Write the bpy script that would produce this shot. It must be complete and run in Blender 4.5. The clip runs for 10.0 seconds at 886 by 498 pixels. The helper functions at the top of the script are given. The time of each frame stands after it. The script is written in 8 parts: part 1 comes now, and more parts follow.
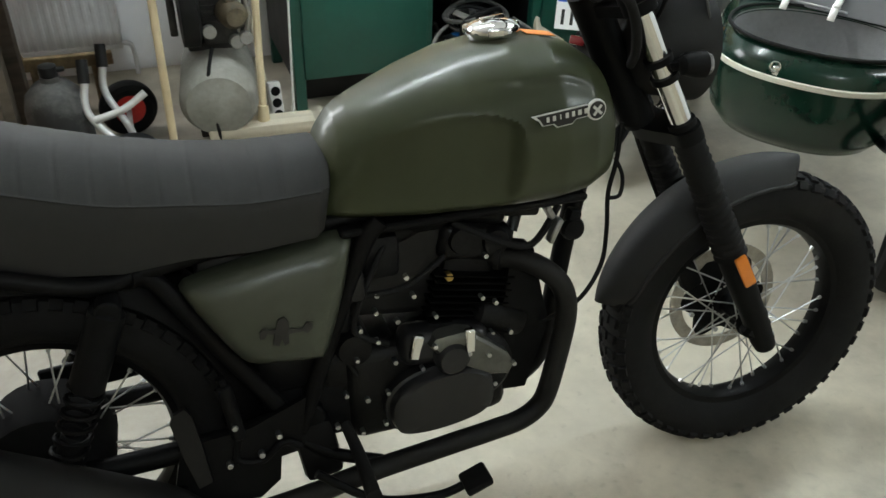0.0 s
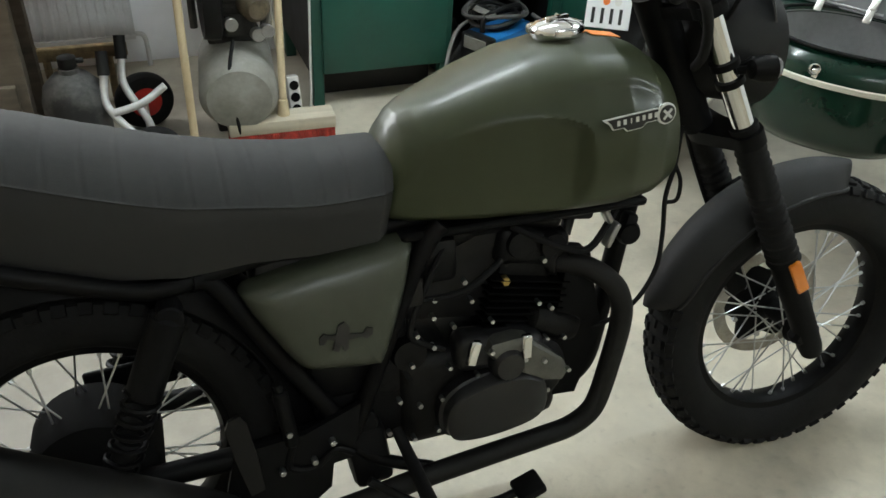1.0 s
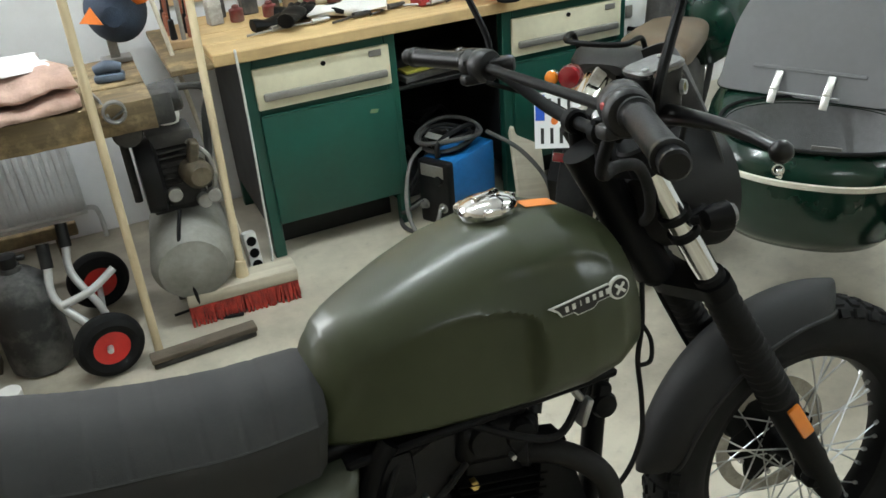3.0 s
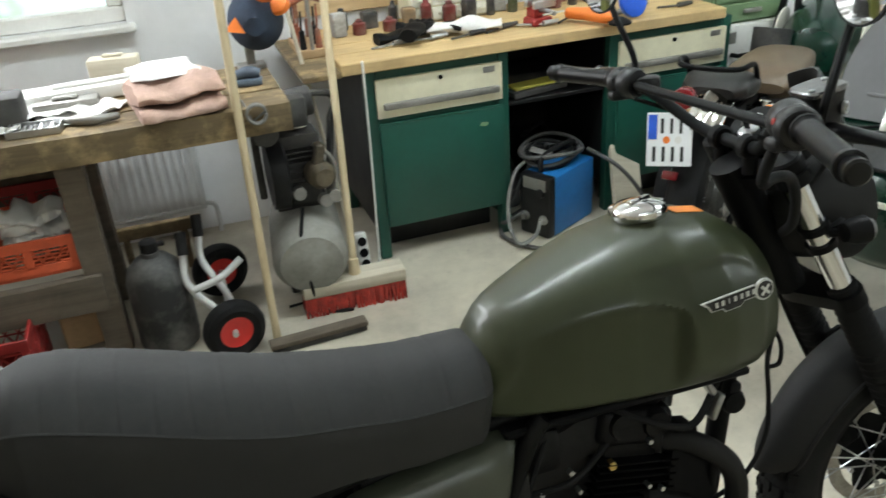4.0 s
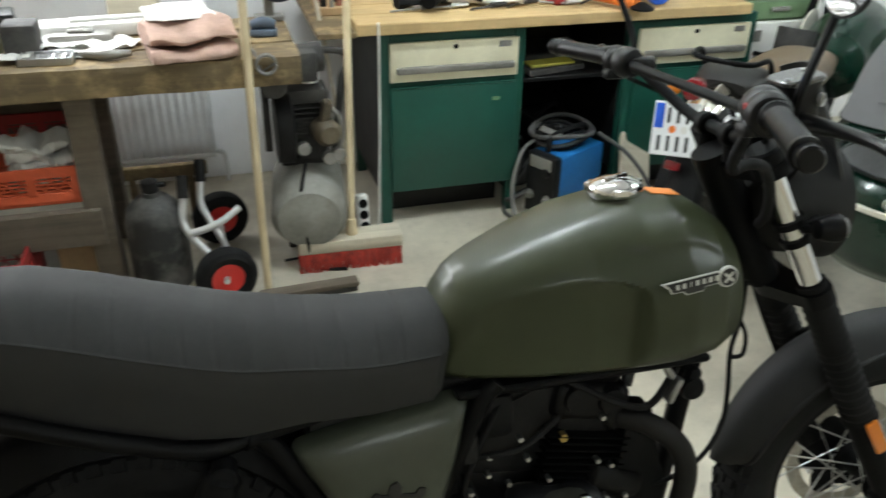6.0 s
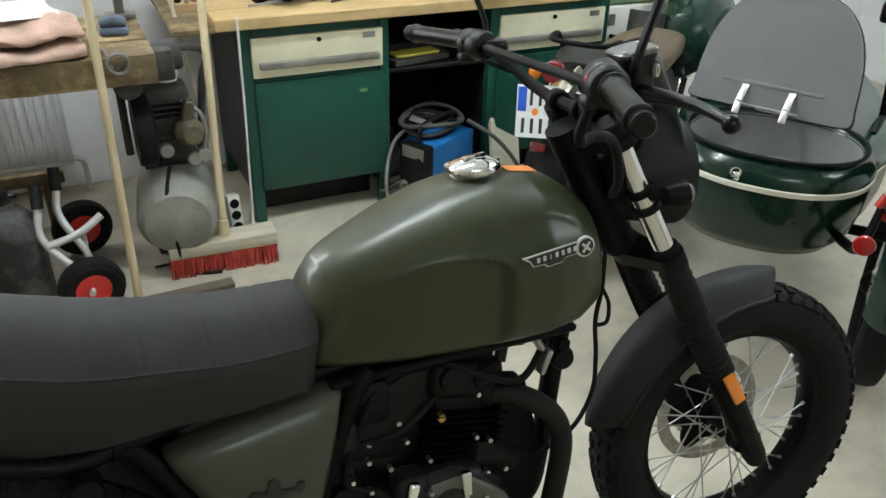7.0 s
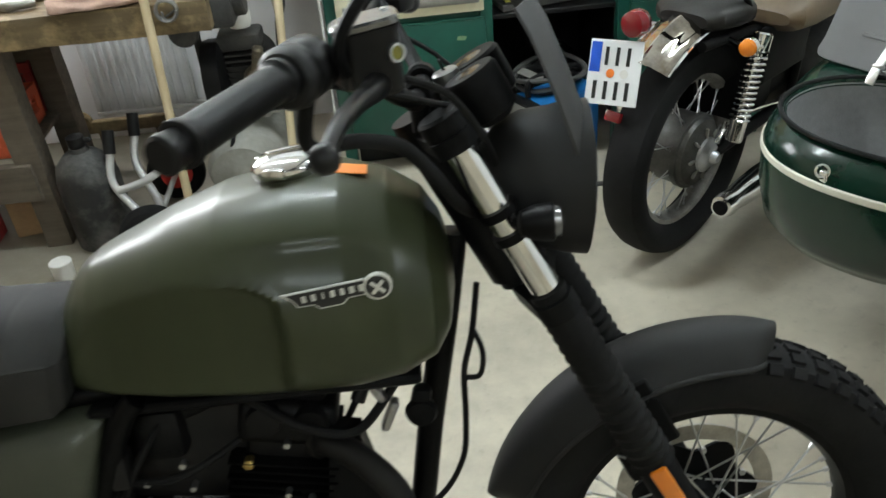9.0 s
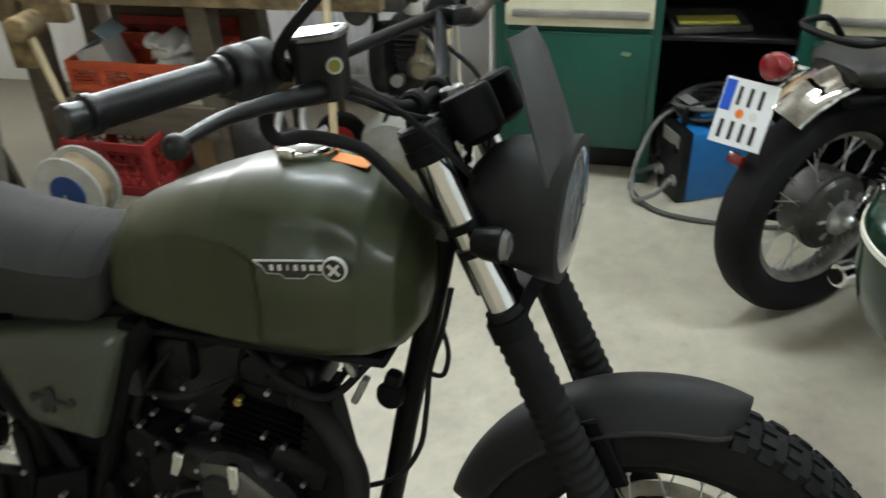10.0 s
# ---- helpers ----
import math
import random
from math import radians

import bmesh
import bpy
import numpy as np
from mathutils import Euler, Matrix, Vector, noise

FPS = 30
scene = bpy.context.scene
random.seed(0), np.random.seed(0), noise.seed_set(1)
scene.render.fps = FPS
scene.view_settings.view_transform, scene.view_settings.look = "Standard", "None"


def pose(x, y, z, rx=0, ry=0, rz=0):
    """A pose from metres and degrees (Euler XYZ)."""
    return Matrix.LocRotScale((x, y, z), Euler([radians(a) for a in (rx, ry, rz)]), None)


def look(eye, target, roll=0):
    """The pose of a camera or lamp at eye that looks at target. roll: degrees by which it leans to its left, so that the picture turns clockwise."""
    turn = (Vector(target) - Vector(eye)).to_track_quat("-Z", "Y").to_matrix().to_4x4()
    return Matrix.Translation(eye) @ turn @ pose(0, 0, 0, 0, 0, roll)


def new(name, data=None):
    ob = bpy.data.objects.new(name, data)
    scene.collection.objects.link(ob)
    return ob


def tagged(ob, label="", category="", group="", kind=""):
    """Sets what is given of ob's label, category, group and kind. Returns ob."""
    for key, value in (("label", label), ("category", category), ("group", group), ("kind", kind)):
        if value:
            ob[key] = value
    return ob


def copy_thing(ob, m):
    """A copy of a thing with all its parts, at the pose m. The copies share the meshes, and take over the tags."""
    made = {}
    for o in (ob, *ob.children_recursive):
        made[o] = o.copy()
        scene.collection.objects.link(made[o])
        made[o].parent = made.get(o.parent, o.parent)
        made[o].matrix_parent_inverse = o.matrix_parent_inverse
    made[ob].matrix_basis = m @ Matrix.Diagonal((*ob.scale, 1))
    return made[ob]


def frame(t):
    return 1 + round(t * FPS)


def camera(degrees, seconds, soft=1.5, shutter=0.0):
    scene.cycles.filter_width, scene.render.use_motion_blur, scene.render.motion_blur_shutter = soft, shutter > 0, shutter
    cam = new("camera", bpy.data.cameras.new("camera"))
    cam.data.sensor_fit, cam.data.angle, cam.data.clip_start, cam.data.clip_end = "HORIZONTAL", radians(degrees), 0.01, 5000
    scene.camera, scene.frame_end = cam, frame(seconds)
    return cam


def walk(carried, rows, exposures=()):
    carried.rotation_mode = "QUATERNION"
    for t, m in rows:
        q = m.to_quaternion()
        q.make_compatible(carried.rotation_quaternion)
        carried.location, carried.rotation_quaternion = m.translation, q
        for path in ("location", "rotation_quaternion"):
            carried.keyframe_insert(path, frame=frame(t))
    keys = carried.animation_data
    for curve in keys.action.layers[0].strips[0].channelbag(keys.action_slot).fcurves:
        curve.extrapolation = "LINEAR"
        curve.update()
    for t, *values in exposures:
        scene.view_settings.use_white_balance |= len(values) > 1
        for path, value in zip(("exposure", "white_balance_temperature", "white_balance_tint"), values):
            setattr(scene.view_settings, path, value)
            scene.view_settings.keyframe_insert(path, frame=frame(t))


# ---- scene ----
cam = camera(57.0, 10.0, soft=1.5, shutter=0.3)
PATH = [
    (0, (-0.556, -1.069, 1.459), (0.039, 0.455, 0.308), 2.2),
    (0.5, (-0.648, -1.018, 1.443), (0.062, 0.451, 0.286), 4.4),
    (1, (-0.663, -0.992, 1.452), (-0.038, 0.51, 0.289), 3.5),
    (1.5, (-0.622, -0.972, 1.427), (-0.002, 0.534, 0.265), 4.0),
    (2, (-0.5, -0.869, 1.469), (0.163, 0.662, 0.366), 0.6),
    (2.2, (-0.461, -0.831, 1.498), (0.208, 0.734, 0.448), -3.2),
    (3.3, (-0.536, -0.828, 1.57), (0.132, 0.789, 0.601), -4.9),
    (3.5, (-0.607, -0.837, 1.606), (0.076, 0.794, 0.672), -2.6),
    (4, (-0.693, -0.893, 1.574), (-0.148, 0.785, 0.631), -3.8),
    (4.5, (-0.72, -0.92, 1.595), (-0.409, 0.778, 0.585), -4.3),
    (5, (-0.745, -0.962, 1.612), (-0.502, 0.752, 0.611), -3.5),
    (5.4, (-0.75, -0.914, 1.594), (-0.628, 0.756, 0.499), -0.2),
    (5.5, (-0.729, -0.949, 1.6), (-0.571, 0.729, 0.522), 1.1),
    (5.7, (-0.665, -0.987, 1.637), (-0.402, 0.708, 0.609), -1.8),
    (6, (-0.625, -0.941, 1.55), (-0.133, 0.726, 0.561), 1.1),
    (6.2, (-0.637, -0.984, 1.561), (-0.014, 0.642, 0.578), 2.0),
    (7.3, (-0.551, -0.952, 1.519), (0.222, 0.601, 0.524), 1.4),
    (7.5, (-0.518, -0.949, 1.508), (0.278, 0.591, 0.511), 1.2),
    (8, (-0.389, -0.967, 1.494), (0.171, 0.664, 0.479), -1.7),
    (8.5, (-0.099, -0.997, 1.538), (0.012, 0.701, 0.488), -5.5),
    (9, (0.152, -0.813, 1.459), (0.237, 0.85, 0.351), -5.1),
    (9.5, (0.355, -0.702, 1.488), (0.27, 0.899, 0.293), -3.4),
    (10, (0.48, -0.841, 1.494), (0.046, 0.776, 0.399), -2.9),
]
walk(cam, [(t, look(eye, target, roll)) for t, eye, target, roll in PATH])

# ---- world and light ----
world = bpy.data.worlds.new("world")
scene.world = world
world.use_nodes = True
wn = world.node_tree.nodes
sky = wn.new("ShaderNodeTexSky")
sky.sky_type = "NISHITA"
sky.sun_disc = False
sky.sun_elevation = radians(35)
sky.sun_rotation = radians(150)
world.node_tree.links.new(sky.outputs[0], wn["Background"].inputs[0])
wn["Background"].inputs[1].default_value = 0.12
scene.view_settings.exposure = 0.0


def lamp(name, m, sx, sy, watts, colour):
    d = bpy.data.lights.new(name, "AREA")
    d.shape, d.size, d.size_y, d.energy, d.color = "RECTANGLE", sx, sy, watts, colour
    ob = new(name, d)
    ob.matrix_world = m
    return ob


WARM = (0.885, 1.0, 1.03)
# the fluorescent tubes glow themselves: place and strength; the last is an added fill
TUBES = [(-0.25, 1.25, 2.45, 195), (1.85, 0.85, 2.45, 170), (2.6, -1.2, 2.45, 100), (-0.4, -2.2, 2.45, 66)]
# daylight in the window's opening
lamp("window_light", pose(-1.75, 2.50, 1.62, -90, 0, 0), 1.5, 0.9, 64, (0.95, 0.97, 1.0))

# ---- materials ----
def mat(name, colour, rough=0.6, metal=0.0, vary=0.15, scale=8.0, bump=0.0, bscale=60.0, coat=0.0, crough=0.08, dirt=None, dirt_amount=0.5, emit=0.0, spec=0.5, edge=(0.45, 0.72)):
    """A surface with variation at two scales, grain and, where given, dirt in blotches."""
    m = bpy.data.materials.new(name)
    m.use_nodes = True
    nt = m.node_tree
    b = nt.nodes["Principled BSDF"]
    b.inputs["Roughness"].default_value = rough
    b.inputs["Metallic"].default_value = metal
    b.inputs["Coat Weight"].default_value = coat
    b.inputs["Coat Roughness"].default_value = crough
    b.inputs["Specular IOR Level"].default_value = spec
    tc = nt.nodes.new("ShaderNodeTexCoord")
    n1 = nt.nodes.new("ShaderNodeTexNoise")
    n1.inputs["Scale"].default_value = scale
    n1.inputs["Detail"].default_value = 6
    n2 = nt.nodes.new("ShaderNodeTexNoise")
    n2.inputs["Scale"].default_value = scale * 9
    n2.inputs["Detail"].default_value = 3
    for n in (n1, n2):
        nt.links.new(tc.outputs["Object"], n.inputs["Vector"])
    mix = nt.nodes.new("ShaderNodeMath")
    mix.operation = "MULTIPLY_ADD"
    nt.links.new(n2.outputs[0], mix.inputs[0])
    mix.inputs[1].default_value = 0.35
    nt.links.new(n1.outputs[0], mix.inputs[2])
    ramp = nt.nodes.new("ShaderNodeValToRGB")
    lo = [max(0.0, c * (1 - vary * 1.6)) for c in colour]
    hi = [min(1.0, c * (1 + vary * 1.6)) for c in colour]
    ramp.color_ramp.elements[0].position, ramp.color_ramp.elements[1].position = 0.42, 0.95
    ramp.color_ramp.elements[0].color = (*lo, 1)
    ramp.color_ramp.elements[1].color = (*hi, 1)
    nt.links.new(mix.outputs[0], ramp.inputs[0])
    out = ramp.outputs[0]
    if dirt:
        n3 = nt.nodes.new("ShaderNodeTexNoise")
        n3.inputs["Scale"].default_value = scale * 0.6
        n3.inputs["Detail"].default_value = 9
        n3.inputs["Roughness"].default_value = 0.68
        nt.links.new(tc.outputs["Object"], n3.inputs["Vector"])
        r3 = nt.nodes.new("ShaderNodeValToRGB")
        r3.color_ramp.elements[0].position, r3.color_ramp.elements[1].position = edge
        r3.color_ramp.elements[1].color = (dirt_amount, dirt_amount, dirt_amount, 1)
        nt.links.new(n3.outputs[0], r3.inputs[0])
        mc = nt.nodes.new("ShaderNodeMix")
        mc.data_type = "RGBA"
        nt.links.new(r3.outputs[0], mc.inputs["Factor"])
        nt.links.new(out, mc.inputs[6])
        mc.inputs[7].default_value = (*dirt, 1)
        out = mc.outputs[2]
    nt.links.new(out, b.inputs["Base Color"])
    rr = nt.nodes.new("ShaderNodeMapRange")
    rr.inputs[3].default_value = max(0.02, rough - 0.12 * rough)
    rr.inputs[4].default_value = min(1.0, rough + 0.18 * rough)
    nt.links.new(n1.outputs[0], rr.inputs[0])
    nt.links.new(rr.outputs[0], b.inputs["Roughness"])
    if bump:
        nb = nt.nodes.new("ShaderNodeTexNoise")
        nb.inputs["Scale"].default_value = bscale
        nb.inputs["Detail"].default_value = 4
        nt.links.new(tc.outputs["Object"], nb.inputs["Vector"])
        bp = nt.nodes.new("ShaderNodeBump")
        bp.inputs["Strength"].default_value = bump
        bp.inputs["Distance"].default_value = 0.004
        nt.links.new(nb.outputs[0], bp.inputs["Height"])
        nt.links.new(bp.outputs[0], b.inputs["Normal"])
    if emit:
        b.inputs["Emission Color"].default_value = (*colour, 1)
        b.inputs["Emission Strength"].default_value = emit
    return m


def wood(name, dark, light, scale=(1.5, 22, 22), rough=0.6, dirt=None, edge=(0.45, 0.72), grain=0.45, blot=5):
    m = mat(name, light, rough, dirt=dirt, dirt_amount=0.85, scale=blot, bump=0.25, bscale=50, edge=edge)
    nt = m.node_tree
    b = nt.nodes["Principled BSDF"]
    tc = nt.nodes.new("ShaderNodeTexCoord")
    mp = nt.nodes.new("ShaderNodeMapping")
    mp.inputs["Scale"].default_value = scale
    nz = nt.nodes.new("ShaderNodeTexNoise")
    nz.inputs["Scale"].default_value = 2.0
    nz.inputs["Detail"].default_value = 7
    nz.inputs["Distortion"].default_value = 0.6
    rp = nt.nodes.new("ShaderNodeValToRGB")
    rp.color_ramp.elements[0].position, rp.color_ramp.elements[1].position = 0.3, 0.7
    rp.color_ramp.elements[0].color = (*dark, 1)
    rp.color_ramp.elements[1].color = (*light, 1)
    nt.links.new(tc.outputs["Object"], mp.inputs[0])
    nt.links.new(mp.outputs[0], nz.inputs["Vector"])
    nt.links.new(nz.outputs[0], rp.inputs[0])
    old = b.inputs["Base Color"].links[0].from_socket
    mc = nt.nodes.new("ShaderNodeMix")
    mc.data_type = "RGBA"
    mc.inputs["Factor"].default_value = 0.6 if not dirt else grain
    nt.links.new(old, mc.inputs[6])
    nt.links.new(rp.outputs[0], mc.inputs[7])
    nt.links.new(mc.outputs[2], b.inputs["Base Color"])
    return m


OLIVE = mat("olive satin paint", (0.0320, 0.0385, 0.0178), 0.44, vary=0.08, scale=3, bump=0.02, bscale=300, coat=0.36, crough=0.22, spec=0.22)
OLIVE_COVER = mat("satin grey-green cover paint", (0.046, 0.052, 0.037), 0.38, vary=0.08, scale=6, bump=0.05, bscale=400, coat=0.4, crough=0.26, spec=0.3)
BLACK = mat("black paint", (0.0030, 0.0030, 0.0034), 0.45, vary=0.2, scale=12, bump=0.03, bscale=200, spec=0.12)
BLACK_MATT = mat("matt black paint", (0.0042, 0.0043, 0.0048), 0.52, vary=0.2, scale=14, bump=0.06, bscale=260, dirt=(0.014, 0.014, 0.013), dirt_amount=0.15, spec=0.10)
SCREEN = mat("grey screen plastic", (0.030, 0.030, 0.031), 0.5, vary=0.12, scale=9, bump=0.1, bscale=500, spec=0.4)
FENDER = mat("dark grey plastic", (0.0125, 0.0125, 0.0128), 0.6, vary=0.1, scale=9, bump=0.12, bscale=500, spec=0.3)
RUBBER = mat("tyre rubber", (0.0055, 0.0055, 0.006), 0.74, vary=0.3, scale=16, bump=0.12, bscale=180, dirt=(0.026, 0.025, 0.023), dirt_amount=0.25, spec=0.2)
SEAT = mat("grey seat fabric", (0.0290, 0.0288, 0.0290), 0.75, vary=0.14, scale=10, bump=0.35, bscale=900, spec=0.22)
# shaded copy of the seat colour, for the unlit sides and the piping
SEAT_SIDE = mat("seat colour in shade", (0.0098, 0.0098, 0.0102), 0.6, vary=0.18, scale=8, bump=0.2, bscale=700)
CHROME = mat("chrome", (0.78, 0.78, 0.78), 0.10, 1.0, vary=0.03)
STEEL = mat("brushed steel", (0.52, 0.53, 0.54), 0.32, 1.0, vary=0.1, scale=20)
ALU = mat("dull aluminium", (0.42, 0.42, 0.42), 0.42, 0.9, vary=0.15, scale=14, dirt=(0.12, 0.11, 0.1), dirt_amount=0.4)
DISC = mat("dull brake disc steel", (0.42, 0.40, 0.36), 0.4, 0.9, vary=0.2, scale=30)
ENGINE = mat("black engine casting", (0.0036, 0.0036, 0.004), 0.5, 0.0, vary=0.25, scale=18, bump=0.2, bscale=240, dirt=(0.014, 0.013, 0.012), dirt_amount=0.2, spec=0.2)
CLUTCH = mat("dark grey engine cover", (0.011, 0.011, 0.0125), 0.42, 0.2, vary=0.1, scale=8, bump=0.05, bscale=300)
EXHAUST = mat("matt black exhaust", (0.0062, 0.0060, 0.0060), 0.6, 0.0, vary=0.25, scale=10, dirt=(0.02, 0.018, 0.016), dirt_amount=0.35, spec=0.25)
AMBER = mat("amber plastic", (0.75, 0.22, 0.02), 0.25, vary=0.06, coat=0.5)
ORANGE_STICKER = mat("orange sticker", (0.85, 0.27, 0.05), 0.5, vary=0.05)
BADGE_SILVER = mat("silver badge", (0.62, 0.62, 0.60), 0.35, 0.3, vary=0.04)
BADGE_BLACK = mat("badge black", (0.01, 0.01, 0.01), 0.4)
SMOKE = mat("smoked indicator lens", (0.16, 0.16, 0.16), 0.1, 0.5, vary=0.05)
LENS_GLASS = mat("headlight glass", (0.26, 0.27, 0.29), 0.06, 0.6, vary=0.05)
MIRROR = mat("mirror glass", (0.85, 0.87, 0.88), 0.03, 1.0, vary=0.0)
GAUGE = mat("gauge face", (0.02, 0.02, 0.02), 0.15, coat=0.6)
WHITE_PAINT = mat("white wall paint", (0.85, 0.85, 0.86), 0.85, vary=0.06, scale=1.2, bump=0.2, bscale=40, dirt=(0.45, 0.44, 0.42), dirt_amount=0.3)
CEIL = mat("ceiling paint", (0.70, 0.69, 0.67), 0.9, vary=0.05, scale=1)
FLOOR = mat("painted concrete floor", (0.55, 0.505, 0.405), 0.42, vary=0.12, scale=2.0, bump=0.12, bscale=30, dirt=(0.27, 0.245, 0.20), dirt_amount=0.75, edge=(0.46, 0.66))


def shade_and_specks(m, at, span, colour, amount, scale):
    """Paints weaker light and dirt as one darker stretch of floor that starts at x = at, with ragged edges, and fine
    specks everywhere.
    """
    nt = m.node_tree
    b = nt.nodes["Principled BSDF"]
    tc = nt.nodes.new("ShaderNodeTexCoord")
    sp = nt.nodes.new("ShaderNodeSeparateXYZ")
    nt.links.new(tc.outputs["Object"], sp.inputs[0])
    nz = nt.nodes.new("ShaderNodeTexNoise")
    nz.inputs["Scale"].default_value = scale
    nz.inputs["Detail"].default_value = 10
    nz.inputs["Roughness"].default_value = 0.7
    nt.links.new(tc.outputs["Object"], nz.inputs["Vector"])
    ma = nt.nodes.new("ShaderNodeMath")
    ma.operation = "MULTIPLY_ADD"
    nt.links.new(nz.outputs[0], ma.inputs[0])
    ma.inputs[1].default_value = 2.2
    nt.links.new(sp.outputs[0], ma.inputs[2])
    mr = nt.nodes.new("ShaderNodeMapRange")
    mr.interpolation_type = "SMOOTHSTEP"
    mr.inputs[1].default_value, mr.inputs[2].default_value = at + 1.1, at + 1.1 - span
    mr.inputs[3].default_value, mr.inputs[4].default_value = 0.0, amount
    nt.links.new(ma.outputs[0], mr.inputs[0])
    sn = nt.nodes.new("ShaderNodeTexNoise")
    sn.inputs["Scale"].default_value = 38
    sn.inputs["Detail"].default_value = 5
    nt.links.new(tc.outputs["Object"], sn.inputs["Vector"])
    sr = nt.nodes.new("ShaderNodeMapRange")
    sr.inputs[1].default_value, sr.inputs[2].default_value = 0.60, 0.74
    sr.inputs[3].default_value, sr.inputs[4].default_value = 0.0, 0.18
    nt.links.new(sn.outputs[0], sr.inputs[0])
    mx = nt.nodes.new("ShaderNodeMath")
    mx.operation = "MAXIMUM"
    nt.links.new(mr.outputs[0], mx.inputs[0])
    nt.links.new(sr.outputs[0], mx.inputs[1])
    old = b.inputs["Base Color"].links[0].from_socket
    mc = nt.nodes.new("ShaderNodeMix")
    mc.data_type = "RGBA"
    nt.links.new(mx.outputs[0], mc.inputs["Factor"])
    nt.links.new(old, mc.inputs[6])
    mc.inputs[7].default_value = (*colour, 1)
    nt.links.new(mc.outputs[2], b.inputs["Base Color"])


# the left floor is darkened for the weaker light there, with dirt mixed in
shade_and_specks(FLOOR, 0.12, 1.5, (0.150, 0.136, 0.104), 0.80, 2.2)
GREEN = mat("green machine paint", (0.0045, 0.062, 0.043), 0.40, vary=0.12, scale=5, bump=0.04, bscale=60, dirt=(0.018, 0.045, 0.035), dirt_amount=0.35)
GREEN_DARK = mat("dark green enamel", (0.003, 0.022, 0.0135), 0.2, vary=0.1, scale=5, coat=0.2, spec=0.35)
CREAM = mat("cream drawer enamel", (0.77, 0.73, 0.54), 0.42, vary=0.06, scale=5, dirt=(0.40, 0.35, 0.24), dirt_amount=0.45)
GREY_METAL = mat("grey handle metal", (0.28, 0.27, 0.25), 0.45, 0.5, vary=0.15, scale=12)
BENCH_TOP = wood("worn bench top wood", (0.42, 0.275, 0.12), (0.62, 0.445, 0.215), dirt=(0.28, 0.205, 0.115))
OLD_WOOD = wood("old stained bench wood", (0.09, 0.066, 0.036), (0.38, 0.272, 0.135), rough=0.8, dirt=(0.050, 0.036, 0.020), edge=(0.345, 0.51), grain=0.25, blot=11)
DARK_WOOD = wood("dark old timber", (0.043, 0.034, 0.025), (0.145, 0.115, 0.085), rough=0.85, dirt=(0.03, 0.025, 0.02))
PALE_WOOD = wood("pale broom wood", (0.42, 0.32, 0.18), (0.66, 0.55, 0.36), scale=(14, 14, 1.5), rough=0.55)
PALE_GREY_WOOD = wood("dusty pale wood", (0.38, 0.33, 0.25), (0.58, 0.53, 0.42), rough=0.8)
BRISTLE = mat("red broom bristles", (0.36, 0.035, 0.022), 0.8, vary=0.4, scale=40, bump=0.9, bscale=220)
RED = mat("red plastic", (0.62, 0.025, 0.02), 0.4, vary=0.1, scale=8)
RED_LAMP = mat("red lamp lens", (0.36, 0.012, 0.012), 0.15, vary=0.08, coat=0.8)
ORANGE_CRATE = mat("orange crate plastic", (0.68, 0.115, 0.045), 0.5, vary=0.12, scale=7, dirt=(0.30, 0.08, 0.04), dirt_amount=0.4)
RED_CRATE = mat("dark red crate plastic", (0.30, 0.022, 0.02), 0.5, vary=0.15, scale=7)
BLUE_WELD = mat("blue welder casing", (0.012, 0.15, 0.42), 0.4, vary=0.12, scale=8, dirt=(0.02, 0.07, 0.16), dirt_amount=0.35)
BLUE = mat("bright blue plastic", (0.015, 0.10, 0.60), 0.4, vary=0.12, scale=10)
COMP_GREY = mat("dusty grey compressor paint", (0.26, 0.255, 0.23), 0.7, vary=0.18, scale=7, dirt=(0.14, 0.13, 0.11), dirt_amount=0.7, bump=0.15, bscale=80)
MOTOR_DARK = mat("dusty dark motor", (0.030, 0.029, 0.028), 0.75, vary=0.35, scale=14, dirt=(0.12, 0.11, 0.095), dirt_amount=0.45, bump=0.3, bscale=90)
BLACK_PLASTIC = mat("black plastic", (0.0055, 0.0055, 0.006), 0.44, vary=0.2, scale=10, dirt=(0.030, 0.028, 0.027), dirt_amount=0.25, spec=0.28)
CABLE_GREY = mat("grey cable rubber", (0.16, 0.155, 0.145), 0.6, vary=0.15, scale=20)
WHITE_PLASTIC = mat("white plastic", (0.74, 0.73, 0.70), 0.4, vary=0.06, scale=8, dirt=(0.5, 0.48, 0.43), dirt_amount=0.3)
RADIATOR = mat("radiator enamel", (0.68, 0.68, 0.68), 0.5, vary=0.08, scale=6, dirt=(0.35, 0.34, 0.32), dirt_amount=0.4)
PINK_CLOTH = mat("dusty pink cloth", (0.50, 0.335, 0.275), 0.95, vary=0.15, scale=12, bump=0.6, bscale=120)
WHITE_CLOTH = mat("white cloth", (0.72, 0.70, 0.68), 0.95, vary=0.08, scale=12, bump=0.5, bscale=120)
BLUE_CLOTH = mat("blue cloth", (0.012, 0.09, 0.48), 0.8, vary=0.35, scale=18, bump=0.5, bscale=90)
NAVY = mat("navy cap cloth", (0.020, 0.032, 0.055), 0.9, vary=0.2, scale=14, bump=0.4, bscale=200)
ORANGE = mat("orange plastic", (0.80, 0.20, 0.03), 0.45, vary=0.12, scale=10)
DRILL_GREEN = mat("old yellow green paint", (0.19, 0.20, 0.04), 0.55, vary=0.25, scale=9, dirt=(0.06, 0.07, 0.04), dirt_amount=0.6)
FILE_GREEN = mat("pale green metal", (0.16, 0.25, 0.13), 0.5, vary=0.12, scale=6)
